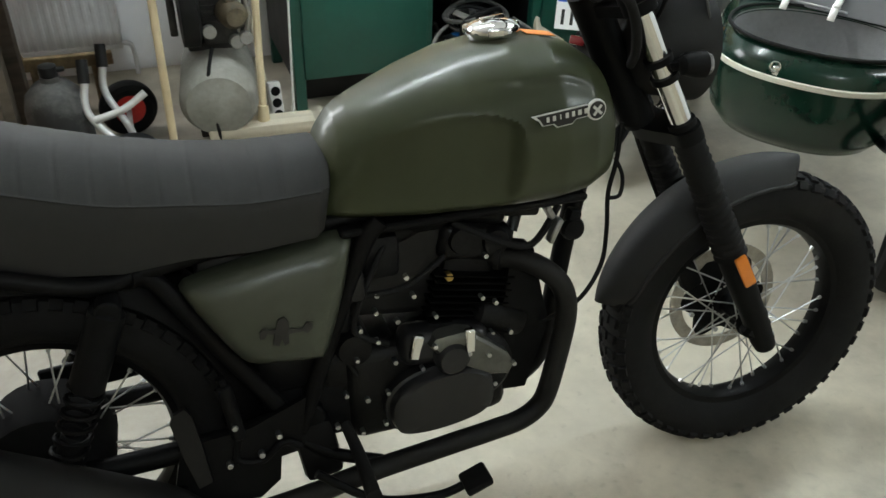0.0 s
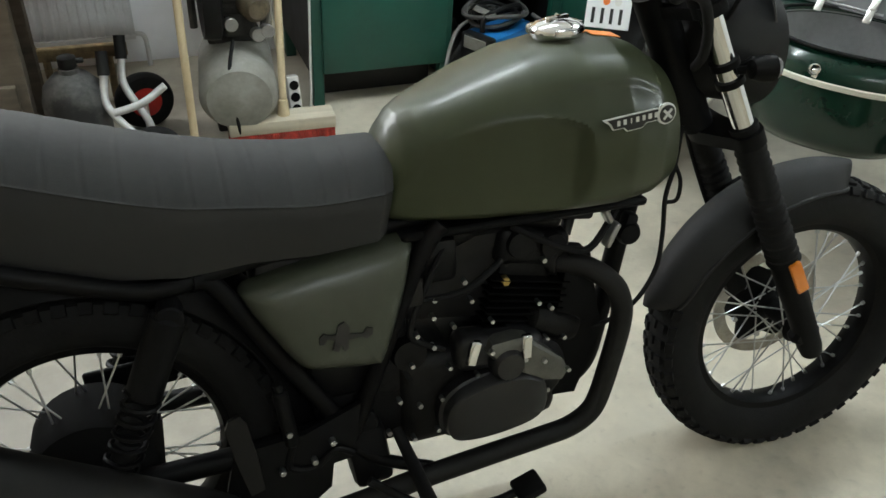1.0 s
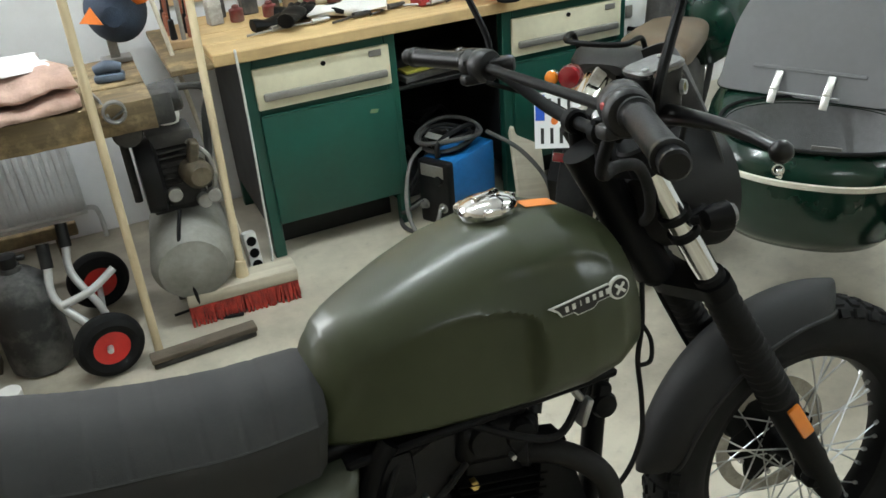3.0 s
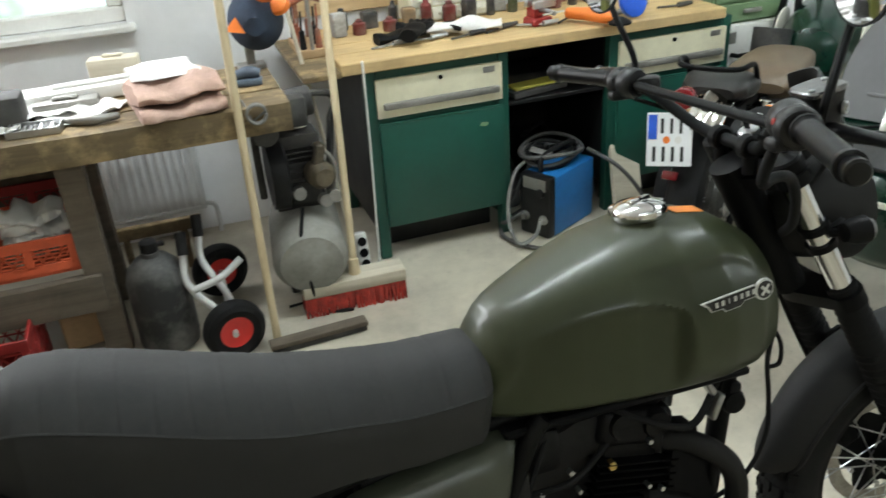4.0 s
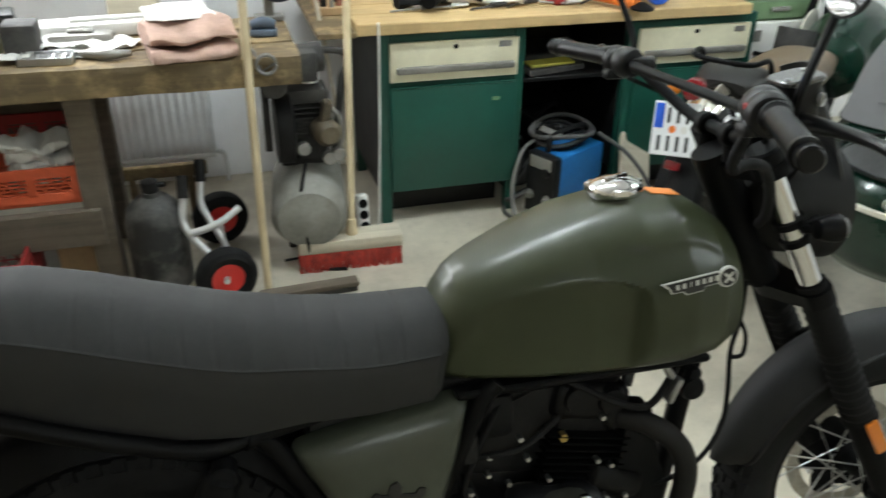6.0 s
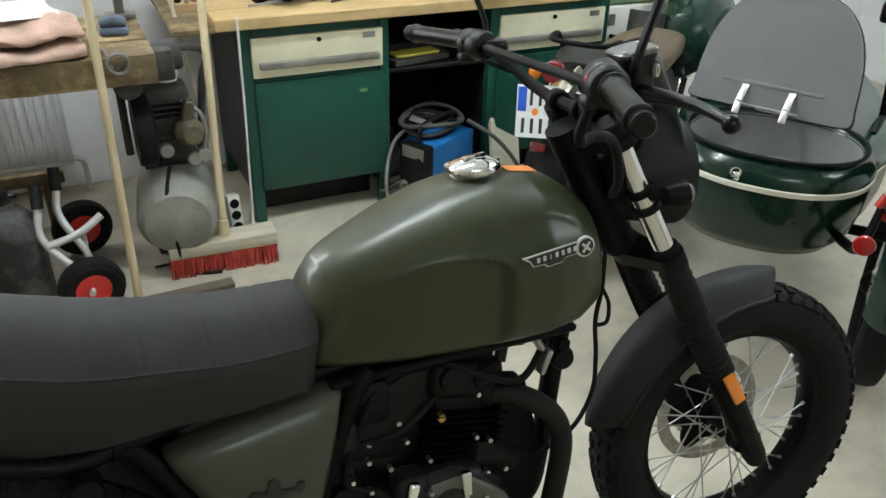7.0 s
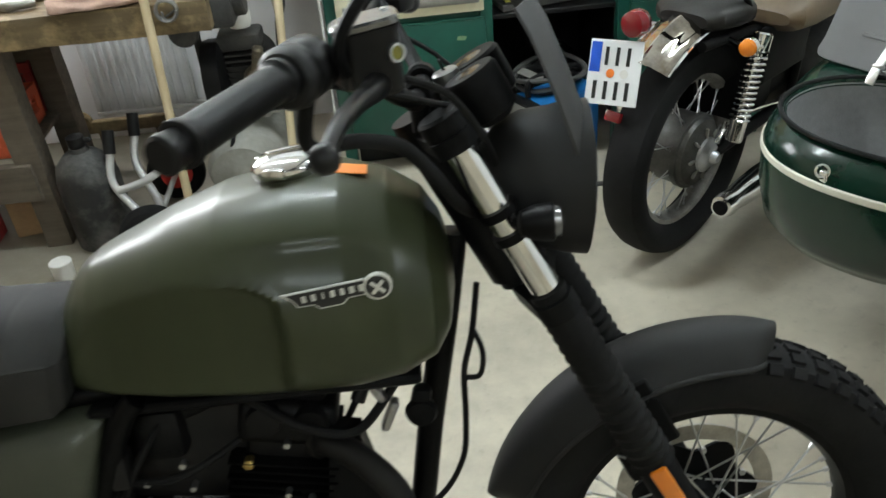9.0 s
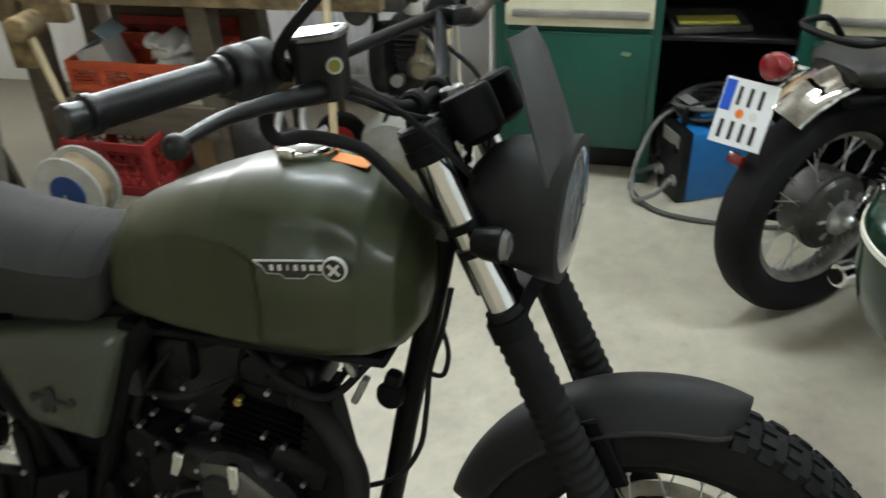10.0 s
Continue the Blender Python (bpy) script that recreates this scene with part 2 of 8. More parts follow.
GREY_LID = mat("grey lid lining", (0.165, 0.167, 0.172), 0.75, vary=0.06, scale=5, bump=0.1, bscale=200)
DARK_LINING = mat("dark grey lining", (0.21, 0.21, 0.215), 0.85, vary=0.12, scale=7, bump=0.3, bscale=200)
STRIPE_CREAM = mat("cream stripe", (0.72, 0.70, 0.60), 0.4, vary=0.05)
BROWN_LEATHER = mat("brown saddle leather", (0.105, 0.072, 0.042), 0.45, vary=0.15, scale=7, bump=0.15, bscale=160)
PLATE_WHITE = mat("plate white", (0.78, 0.79, 0.80), 0.4, vary=0.03)
PLATE_BLUE = mat("plate blue", (0.01, 0.08, 0.50), 0.4)
PLATE_BLACK = mat("plate black", (0.01, 0.01, 0.01), 0.5)
PAPER = mat("paper", (0.70, 0.69, 0.66), 0.9, vary=0.06, scale=6)
CARD = mat("cardboard", (0.42, 0.28, 0.15), 0.9, vary=0.12, scale=8)
PEG = wood("pinboard plywood", (0.44, 0.29, 0.14), (0.62, 0.45, 0.25), rough=0.75)
YELLOW = mat("yellow paper", (0.42, 0.39, 0.06), 0.6, vary=0.1)
GLASS = bpy.data.materials.new("window glass")
GLASS.use_nodes = True
GLASS.node_tree.nodes["Principled BSDF"].inputs["Transmission Weight"].default_value = 1.0
GLASS.node_tree.nodes["Principled BSDF"].inputs["Roughness"].default_value = 0.02


# ---- mesh helpers ----
def B():
    return bmesh.new()


V = Vector


def loft(bm, rings, caps=True, closed=True):
    vs = [[bm.verts.new(p) for p in r] for r in rings]
    n = len(vs[0])
    for a, b in zip(vs, vs[1:]):
        for i in range(n if closed else n - 1):
            j = (i + 1) % n
            try:
                bm.faces.new((a[i], a[j], b[j], b[i]))
            except ValueError:
                pass
    if caps and closed:
        bm.faces.new(list(reversed(vs[0])))
        bm.faces.new(vs[-1])
    return bm


def done(bm):
    bmesh.ops.recalc_face_normals(bm, faces=bm.faces)
    return bm


def spline(pts, n=8):
    """Points along a Catmull-Rom curve."""
    pts = [V(p) for p in pts]
    out = []
    for i in range(len(pts) - 1):
        p0, p1, p2, p3 = pts[max(i - 1, 0)], pts[i], pts[i + 1], pts[min(i + 2, len(pts) - 1)]
        for k in range(n):
            t = k / n
            out.append(0.5 * (2 * p1 + (p2 - p0) * t + (2 * p0 - 5 * p1 + 4 * p2 - p3) * t * t + (3 * p1 - p0 - 3 * p2 + p3) * t ** 3))
    out.append(pts[-1])
    return out


def tube(bm, pts, r, seg=10, n=6, smooth=True):
    """A round tube along points; r is one radius or one for each of the points."""
    p = spline(pts, n) if smooth and len(pts) > 2 else [V(q) for q in pts]
    rs = [r] * len(p) if not isinstance(r, (list, tuple)) else list(np.interp(np.linspace(0, 1, len(p)), np.linspace(0, 1, len(r)), r))
    t = (p[1] - p[0]).normalized()
    u = t.orthogonal().normalized()
    rings = []
    for i, q in enumerate(p):
        t2 = (p[min(i + 1, len(p) - 1)] - p[max(i - 1, 0)]).normalized()
        u = (u - t2 * u.dot(t2)).normalized()
        w = t2.cross(u)
        rings.append([q + (u * math.cos(a) + w * math.sin(a)) * rs[i] for a in [2 * math.pi * k / seg for k in range(seg)]])
    loft(bm, rings)
    return bm


def axis(p, q):
    """A pose with z from p towards q."""
    d = V(q) - V(p)
    return Matrix.Translation(p) @ d.to_track_quat("Z", "Y").to_matrix().to_4x4()


def lathe(bm, prof, m=Matrix(), seg=32):
    """A turned body; prof: (radius, z) from end to end."""
    rings = [[m @ V((max(r, 1e-4) * math.cos(2 * math.pi * k / seg), max(r, 1e-4) * math.sin(2 * math.pi * k / seg), z)) for k in range(seg)] for r, z in prof]
    loft(bm, rings)
    return bm


def cyl(bm, p, q, r, r2=None, seg=18, bev=0.0):
    length = (V(q) - V(p)).length
    r2 = r if r2 is None else r2
    b = min(bev, length / 3)
    prof = [(r, 0), (r2, length)] if not b else [(r - b, 0), (r, b), (r2, length - b), (r2 - b, length)]
    return lathe(bm, prof, axis(p, q), seg)


def box(bm, sx, sy, sz, m=Matrix(), bev=0.004, segs=1):
    """A box centred on m, with bevelled edges."""
    c = bmesh.new()
    bmesh.ops.create_cube(c, size=1)
    bmesh.ops.scale(c, vec=(sx, sy, sz), verts=c.verts)
    if bev:
        bmesh.ops.bevel(c, geom=list(c.edges), offset=min(bev, 0.45 * min(sx, sy, sz)), segments=segs, affect="EDGES", profile=0.5)
    bmesh.ops.transform(c, matrix=m, verts=c.verts)
    return join(bm, c)


def join(bm, c):
    me = bpy.data.meshes.new("tmp")
    c.to_mesh(me)
    c.free()
    bm.from_mesh(me)
    bpy.data.meshes.remove(me)
    return bm


def rough_beam(bm, length, w, h, m, amp, seed, n=70):
    """A sawn and battered timber along x, with dented edges."""
    rings = []
    k = 7
    sec = [(-0.5 + i / k, -0.5) for i in range(k)] + [(0.5, -0.5 + i / k) for i in range(k)] + [(0.5 - i / k, 0.5) for i in range(k)] + [(-0.5, 0.5 - i / k) for i in range(k)]
    for i in range(n + 1):
        u = -0.5 + i / n
        ring = []
        for y, z in sec:
            corner = max(0.0, abs(y) + abs(z) - 0.86) * 0.5
            p = V((u * length, y * w * (1 - corner * 0.3), z * h * (1 - corner * 0.5)))
            q = noise.noise_vector(V((p.x * 6 + seed, p.y * 14, p.z * 14))) * amp + noise.noise_vector(V((p.x * 25, p.y * 40 + seed, p.z * 40))) * amp * 0.5
            bite = max(0.0, noise.noise(V((u * length * 9, seed * 3.1, y * 3))) - 0.25) * amp * 6 * corner * 4
            p += V((0, q.y - y * bite, q.z * (0.15 if z > 0.45 and abs(y) < 0.4 else 1.0) - z * bite))
            ring.append(m @ p)
        rings.append(ring)
    loft(bm, rings)
    return bm


def torus(bm, R, r, m=Matrix(), seg=48, ring=12):
    return lathe_closed(bm, [(R + r * math.cos(a), r * math.sin(a)) for a in [2 * math.pi * k / ring for k in range(ring)]], m, seg)


def lathe_closed(bm, prof, m=Matrix(), seg=48):
    """A turned ring with a closed section."""
    vs = [[bm.verts.new(m @ V((r * math.cos(2 * math.pi * k / seg), r * math.sin(2 * math.pi * k / seg), z))) for r, z in prof] for k in range(seg)]
    n = len(prof)
    for k in range(seg):
        a, b = vs[k], vs[(k + 1) % seg]
        for i in range(n):
            j = (i + 1) % n
            bm.faces.new((a[i], a[j], b[j], b[i]))
    return bm


def plate(bm, outline, depth, m=Matrix(), bev=0.0):
    """A flat piece cut to an outline (x, y), with thickness depth in z."""
    c = bmesh.new()
    a = [c.verts.new((x, y, 0)) for x, y in outline]
    b = [c.verts.new((x, y, depth)) for x, y in outline]
    c.faces.new(list(reversed(a)))
    c.faces.new(b)
    n = len(a)
    for i in range(n):
        c.faces.new((a[i], a[(i + 1) % n], b[(i + 1) % n], b[i]))
    if bev:
        es = [e for e in c.edges if abs(e.verts[0].co.z - e.verts[1].co.z) < 1e-6]
        bmesh.ops.bevel(c, geom=es, offset=bev, segments=2, affect="EDGES", profile=0.5)
    bmesh.ops.transform(c, matrix=m, verts=c.verts)
    return join(bm, c)


def finish(name, bm, material):
    done(bm)
    me = bpy.data.meshes.new(name)
    bm.to_mesh(me)
    bm.free()
    me.materials.append(material)
    me.polygons.foreach_set("use_smooth", [True] * len(me.polygons))
    me.set_sharp_from_angle(angle=radians(38))
    return me


def part(name, bm, material, parent, label=""):
    ob = new(name, finish(name, bm, material))
    ob.parent = parent
    return tagged(ob, label)


def thing(name, m, label, category, group="", kind=""):
    ob = new(name)
    ob.empty_display_size = 0.1
    ob.matrix_world = m
    return tagged(ob, label, category, group, kind)


def solo(name, bm, material, label, category, m=Matrix(), group="", kind=""):
    ob = new(name, finish(name, bm, material))
    ob.matrix_world = m
    return tagged(ob, label, category, group, kind)


def make_wheel(name, parent, at, R, rim, half, basis, knobby, disc_side, tyre_mat=RUBBER, rim_mat=BLACK, rim_label="black steel rim"):
    """A spoked wheel about its hub, axle along y: rim, tyre, tread, hub, spokes, brake disc."""
    Y = pose(0, 0, 0, 90, 0, 0)
    bm = B()
    lathe_closed(bm, [(rim + 0.008, -0.030), (rim + 0.012, -0.024), (rim - 0.006, -0.012), (rim - 0.008, 0.012), (rim + 0.012, 0.024), (rim + 0.008, 0.030), (rim - 0.010, 0.026), (rim - 0.018, 0.010), (rim - 0.018, -0.010), (rim - 0.010, -0.026)], Y, 72)
    w = part(name, bm, rim_mat, parent, rim_label)
    w.matrix_basis = basis @ Matrix.Translation(at)
    bm = B()
    lathe_closed(bm, [(rim + 0.002, -0.028), (rim + 0.02, -half * 0.86), (rim + 0.045, -half), (R - 0.035, -half * 0.97), (R - 0.014, -half * 0.80), (R - 0.005, -half * 0.45), (R - 0.003, 0), (R - 0.005, half * 0.45), (R - 0.014, half * 0.80), (R - 0.035, half * 0.97), (rim + 0.045, half), (rim + 0.02, half * 0.86), (rim + 0.002, 0.028)], Y, 80)
    part("tyre", bm, tyre_mat, w, "black tyre with raised tread blocks" if knobby else "black road tyre")
    if knobby:
        bm = B()
        n = 52
        for row, (dz, rr, tilt, hh) in enumerate([(0.0, R - 0.004, 0, 0.010), (half * 0.46, R - 0.006, 0.32, 0.010), (-half * 0.46, R - 0.006, -0.32, 0.010), (half * 0.86, R - 0.018, 0.95, 0.009), (-half * 0.86, R - 0.018, -0.95, 0.009)]):
            for k in range(n):
                a = 2 * math.pi * (k + 0.5 * (row % 2)) / n
                m = Matrix.Rotation(a, 4, "Y") @ Matrix.Translation((rr, dz, 0)) @ Matrix.Rotation(tilt, 4, "Z")
                sx, sy, sz = hh, half * 0.36, 2 * math.pi * R / n * 0.60
                v = [bm.verts.new(m @ V((x * (1 if x < 0 else 1), y * (1.0 if x < 0 else 0.86), z * (1.0 if x < 0 else 0.86)))) for x in (-sx, sx / 2) for y in (-sy / 2, sy / 2) for z in (-sz / 2, sz / 2)]
                for f in ((4, 5, 7, 6), (0, 4, 6, 2), (1, 3, 7, 5), (0, 1, 5, 4), (2, 6, 7, 3)):
                    bm.faces.new([v[i] for i in f])
        tagged(part("tread", bm, tyre_mat, w, "tread blocks"), kind="stuff")
    bm = B()
    lathe(bm, [(0.012, -0.075), (0.02, -0.070), (0.034, -0.06), (0.040, -0.05), (0.026, -0.035), (0.024, 0.035), (0.040, 0.05), (0.034, 0.06), (0.02, 0.07), (0.012, 0.075)], Y, 28)
    part("hub", bm, BLACK_MATT, w, "black hub")
    kinds = []
    for side in (-1, 1):
        for lean in (-1, 1):
            bm = B()
            a0 = lean * 1.05
            p = V((0.036 * math.cos(a0), side * 0.047, 0.036 * math.sin(a0)))
            q = V(((rim - 0.012), side * 0.006, 0))
            tube(bm, [p, q], 0.0018, 6, smooth=False)
            cyl(bm, p.lerp(q, 0.93), q, 0.0042, seg=6)
            kinds.append(finish("spoke", bm, STEEL))
    for i, me in enumerate(kinds):
        for k in range(9):
            o = new("spoke", me)
            o.parent = w
            o.matrix_basis = Matrix.Rotation(2 * math.pi * (k * 4 + i * 1.0) / 36, 4, "Y")
    if disc_side:
        bm = B()
        lathe_closed(bm, [(0.104, -0.002), (0.134, -0.002), (0.134, 0.002), (0.104, 0.002)], pose(0, disc_side * 0.066, 0, 90, 0, 0), 56)
        disc = part("brake_disc", bm, DISC, w, "dull steel brake disc")
        bm = B()
        rings = []
        for rr, dy in ((0.028, -0.003), (1.0, -0.003), (1.0, 0.003), (0.028, 0.003)):
            rings.append([V(((rr if rr < 0.5 else 0.094 + 0.014 * math.cos(6 * a)) * math.cos(a), disc_side * 0.066 + dy, (rr if rr < 0.5 else 0.094 + 0.014 * math.cos(6 * a)) * math.sin(a))) for a in [2 * math.pi * k / 72 for k in range(72)]])
        loft(bm, rings)
        part("disc_carrier", bm, BLACK_MATT, disc, "black disc carrier")
    return w


# ---- room ----
WALL_Y = 2.56
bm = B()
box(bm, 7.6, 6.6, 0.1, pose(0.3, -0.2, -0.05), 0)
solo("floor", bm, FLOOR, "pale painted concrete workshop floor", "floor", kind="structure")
WX0, WX1, WZ0, WZ1 = -2.35, -0.80, 0.925, 2.05
bm = B()
for x0, x1, z0, z1 in ((-3.5, WX0, 0, 2.6), (WX1, 4.1, 0, 2.6), (WX0, WX1, 0, WZ0), (WX0, WX1, WZ1, 2.6)):
    box(bm, x1 - x0, 0.2, z1 - z0, pose((x0 + x1) / 2, WALL_Y + 0.1, (z0 + z1) / 2), 0)
solo("wall_north", bm, WHITE_PAINT, "white painted masonry wall", "wall", kind="structure")
bm = B()
box(bm, 0.2, 6.2, 2.6, pose(4.0, -0.5, 1.3), 0)
solo("wall_east", bm, WHITE_PAINT, "white painted wall", "wall", kind="structure")
# west and south walls are unseen; their pale wood feeds reflections and bounce
bm = B()
box(bm, 0.2, 6.2, 2.6, pose(-3.4, -0.5, 1.3), 0)
solo("wall_west", bm, PALE_GREY_WOOD, "unseen wall added in pale timber for reflections", "wall", kind="structure")
bm = B()
box(bm, 7.6, 0.2, 2.6, pose(0.3, -3.5, 1.3), 0)
solo("wall_south", bm, PALE_GREY_WOOD, "unseen wall added in pale timber for reflections", "wall", kind="structure")
bm = B()
box(bm, 7.6, 6.4, 0.12, pose(0.3, -0.4, 2.66), 0)
solo("ceiling", bm, CEIL, "plain pale ceiling", "ceiling", kind="structure")
for x, y, z, watts in TUBES:
    lt = thing("ceiling_light", pose(x, y, z + 0.11), "white fluorescent batten light on the ceiling", "ceiling light", "ceiling lights")
    bm = B()
    box(bm, 1.26, 0.09, 0.05, pose(0, 0, 0.015), 0.006)
    part("housing", bm, WHITE_PLASTIC, lt)
    bm = B()
    cyl(bm, (-0.6, 0, -0.04), (0.6, 0, -0.04), 0.016, seg=14)
    part("tube", bm, mat("fluorescent tube", WARM, 0.5, emit=watts, vary=0.0), lt, "glowing fluorescent tube")

# ---- window, skirting, sockets on the wall ----
win = thing("window_1", pose((WX0 + WX1) / 2, WALL_Y, (WZ0 + WZ1) / 2), "white framed workshop window with garden outside", "window", kind="structure")
ww, wh = WX1 - WX0, WZ1 - WZ0
bm = B()
for sx_, sz_, x, z in ((ww, 0.06, 0, wh / 2 - 0.03), (ww, 0.06, 0, -wh / 2 + 0.03), (0.06, wh - 0.12, -ww / 2 + 0.03, 0), (0.06, wh - 0.12, ww / 2 - 0.03, 0), (0.05, wh - 0.12, 0, 0)):
    box(bm, sx_, 0.06, sz_, pose(x, 0.06, z), 0.006)
part("window_frame", bm, WHITE_PLASTIC, win)
for sgn in (-1, 1):
    bm = B()
    box(bm, ww / 2 - 0.09, 0.006, wh - 0.13, pose(sgn * (ww / 4 - 0.01), 0.06, 0), 0)
    pane = part("pane", bm, GLASS, win, "clear window pane")
    pane.visible_shadow = False
bm = B()
box(bm, ww + 0.06, 0.10, 0.03, pose(0, -0.005, -wh / 2 - 0.015), 0.006)
part("window_sill", bm, WHITE_PLASTIC, win, "white window sill")
OUT = bpy.data.materials.new("garden outside")
OUT.use_nodes = True
nt = OUT.node_tree
em = nt.nodes.new("ShaderNodeEmission")
tcn = nt.nodes.new("ShaderNodeTexCoord")
nzn = nt.nodes.new("ShaderNodeTexNoise")
nzn.inputs["Scale"].default_value = 3.0
rpn = nt.nodes.new("ShaderNodeValToRGB")
rpn.color_ramp.elements[0].position, rpn.color_ramp.elements[1].position = 0.4, 0.62
rpn.color_ramp.elements[0].color = (0.20, 0.36, 0.18, 1)
rpn.color_ramp.elements[1].color = (0.80, 0.95, 1.0, 1)
nt.links.new(tcn.outputs["Object"], nzn.inputs["Vector"])
nt.links.new(nzn.outputs[0], rpn.inputs[0])
nt.links.new(rpn.outputs[0], em.inputs[0])
em.inputs[1].default_value = 3.0
nt.links.new(em.outputs[0], nt.nodes["Material Output"].inputs[0])
bm = B()
box(bm, 5.0, 0.05, 3.4, pose(-1.7, 4.2, 1.9), 0)
solo("backdrop", bm, OUT, "bright garden seen through the window", "backdrop", kind="structure")


# ---- benches ----
def green_unit(m, left_leg=True):
    """A green steel cabinet unit with one cream drawer above a door."""
    u = thing("drawer_cabinet", m, "green steel workbench cabinet with cream drawer and door", "cabinet", "cabinets under the bench")
    W, D, H0, H1 = 0.545, 0.58, 0.125, 0.772
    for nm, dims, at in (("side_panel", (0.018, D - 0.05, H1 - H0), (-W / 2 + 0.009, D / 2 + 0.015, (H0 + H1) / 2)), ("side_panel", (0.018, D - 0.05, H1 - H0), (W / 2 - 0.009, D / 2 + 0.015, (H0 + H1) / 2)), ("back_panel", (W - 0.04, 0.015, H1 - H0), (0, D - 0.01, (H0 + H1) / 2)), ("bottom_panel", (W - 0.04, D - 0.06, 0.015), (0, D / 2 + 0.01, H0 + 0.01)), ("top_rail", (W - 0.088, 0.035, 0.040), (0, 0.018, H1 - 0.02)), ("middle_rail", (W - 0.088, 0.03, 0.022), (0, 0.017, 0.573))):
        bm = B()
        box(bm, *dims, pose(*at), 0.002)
        # side panels are black: the shade on the green steel is painted in
        part(nm, bm, BLACK_PLASTIC if nm == "side_panel" else GREEN, u, "side panel with its shade painted black" if nm == "side_panel" else "")
    for x in (-W / 2 + 0.022, W / 2 - 0.022):
        for y in (0.02, D - 0.03):
            bm = B()
            box(bm, 0.042, 0.042, H0 + 0.02 if y > 0.1 else H1 - 0.001, pose(x, y, (H0 + 0.02) / 2 if y > 0.1 else H1 / 2), 0.003)
            part("leg", bm, GREEN, u)
    # black board added to stand for the shade under the cabinet
    bm = B()
    box(bm, W - 0.09, 0.02, H0, pose(0, 0.13, H0 / 2), 0.002)
    part("toe_shade", bm, BLACK_PLASTIC, u, "black board for the shade under the cabinet")
    bm = B()
    box(bm, 0.478, 0.022, 0.146, pose(0.004, -0.003, 0.660), 0.004, 2)
    dr = part("drawer", bm, CREAM, u, "cream enamelled drawer front")
    bm = B()
    box(bm, 0.44, 0.022, 0.026, pose(0.008, -0.018, 0.632), 0.006, 2)
    part("handle", bm, GREY_METAL, dr, "long grey grip rail")
    bm = B()
    cyl(bm, (0.004, -0.012, 0.712), (0.004, -0.019, 0.712), 0.0085, seg=16)
    part("keyhole", bm, BLACK, dr, "round black lock")
    bm = B()
    box(bm, 0.045, 0.003, 0.022, pose(0.19, -0.0155, 0.712), 0.001)
    part("label_plate", bm, GREY_METAL, dr)
    bm = B()
    box(bm, 0.480, 0.022, 0.420, pose(0.006, -0.004, 0.350), 0.006, 2)
    d = part("door", bm, GREEN, u, "green steel cabinet door")
    bm = B()
    box(bm, 0.474, 0.012, 0.007, pose(0.006, -0.010, 0.563), 0.003, 2)
    part("grip_edge", bm, GREEN, d, "folded steel top edge")
    bm = B()
    plate(bm, [(-0.018, -0.006), (0.010, -0.009), (0.017, 0.004), (0.003, 0.007), (-0.012, 0.008)], 0.001, pose(0.165, -0.0150, 0.500, 90, 0, 0))
    part("scuff", bm, FILE_GREEN, d, "bare scratched patch")
    return u


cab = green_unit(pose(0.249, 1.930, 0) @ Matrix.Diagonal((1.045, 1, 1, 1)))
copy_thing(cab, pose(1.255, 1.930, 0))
bt = thing("bench_top", pose(0.68, 2.21, 0.772), "yellowish worn solid wood workbench top", "worktop")
for k, (y, w) in enumerate(((-0.245, 0.15), (-0.095, 0.15), (0.055, 0.15), (0.205, 0.15))):
    bm = B()
    box(bm, 1.60, w - 0.0015, 0.042, pose(0, y, 0.0213), 0.004)
    part("plank", bm, BENCH_TOP, bt)
bm = B()
box(bm, 0.14, 0.62, 0.020, pose(-0.87, -0.02, 0.010), 0.003)
part("side_board", bm, OLD_WOOD, bt, "narrow stained board at the bench end")
# shelf and back panel are black, the bay's shade put into their colour
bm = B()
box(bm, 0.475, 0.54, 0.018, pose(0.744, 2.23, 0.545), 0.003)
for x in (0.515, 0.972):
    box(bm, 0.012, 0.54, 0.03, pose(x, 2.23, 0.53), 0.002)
solo("shelf", bm, BLACK_PLASTIC, "shelf between the two cabinets, blackened as the bay's shade", "shelf")
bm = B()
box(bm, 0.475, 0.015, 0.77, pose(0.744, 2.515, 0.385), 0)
solo("back_panel", bm, BLACK_PLASTIC, "back panel blackened as shade behind the open bay", "panel")
bm = B()
box(bm, 0.26, 0.20, 0.025, pose(0.68, 2.08, 0.5705, 0, 0, 12), 0.004)
solo("dark_folder", bm, MOTOR_DARK, "dark grey folder lying on the shelf", "folder")
bm = B()
box(bm, 0.20, 0.07, 0.012, pose(0.68, 2.03, 0.5895, 0, 0, 8), 0.003)
solo("yellow_booklet", bm, YELLOW, "yellow booklet on the dark folder", "booklet")
for x, y, sx_, sy_, sz_, mt in ((0.60, 2.10, 0.12, 0.16, 0.18, MOTOR_DARK), (0.82, 2.25, 0.20, 0.2, 0.26, BLACK_PLASTIC)):
    bm = B()
    box(bm, sx_, sy_, sz_, pose(x, y + 0.1, sz_ / 2, 0, 0, 10), 0.02, 2)
    tube(bm, [(x - sx_ / 3, y + 0.05, sz_), (x, y, sz_ + 0.07), (x + sx_ / 3, y + 0.05, sz_)], 0.010, 8)
    solo("tool_case", bm, mt, "dusty dark tool case with a handle", "case")

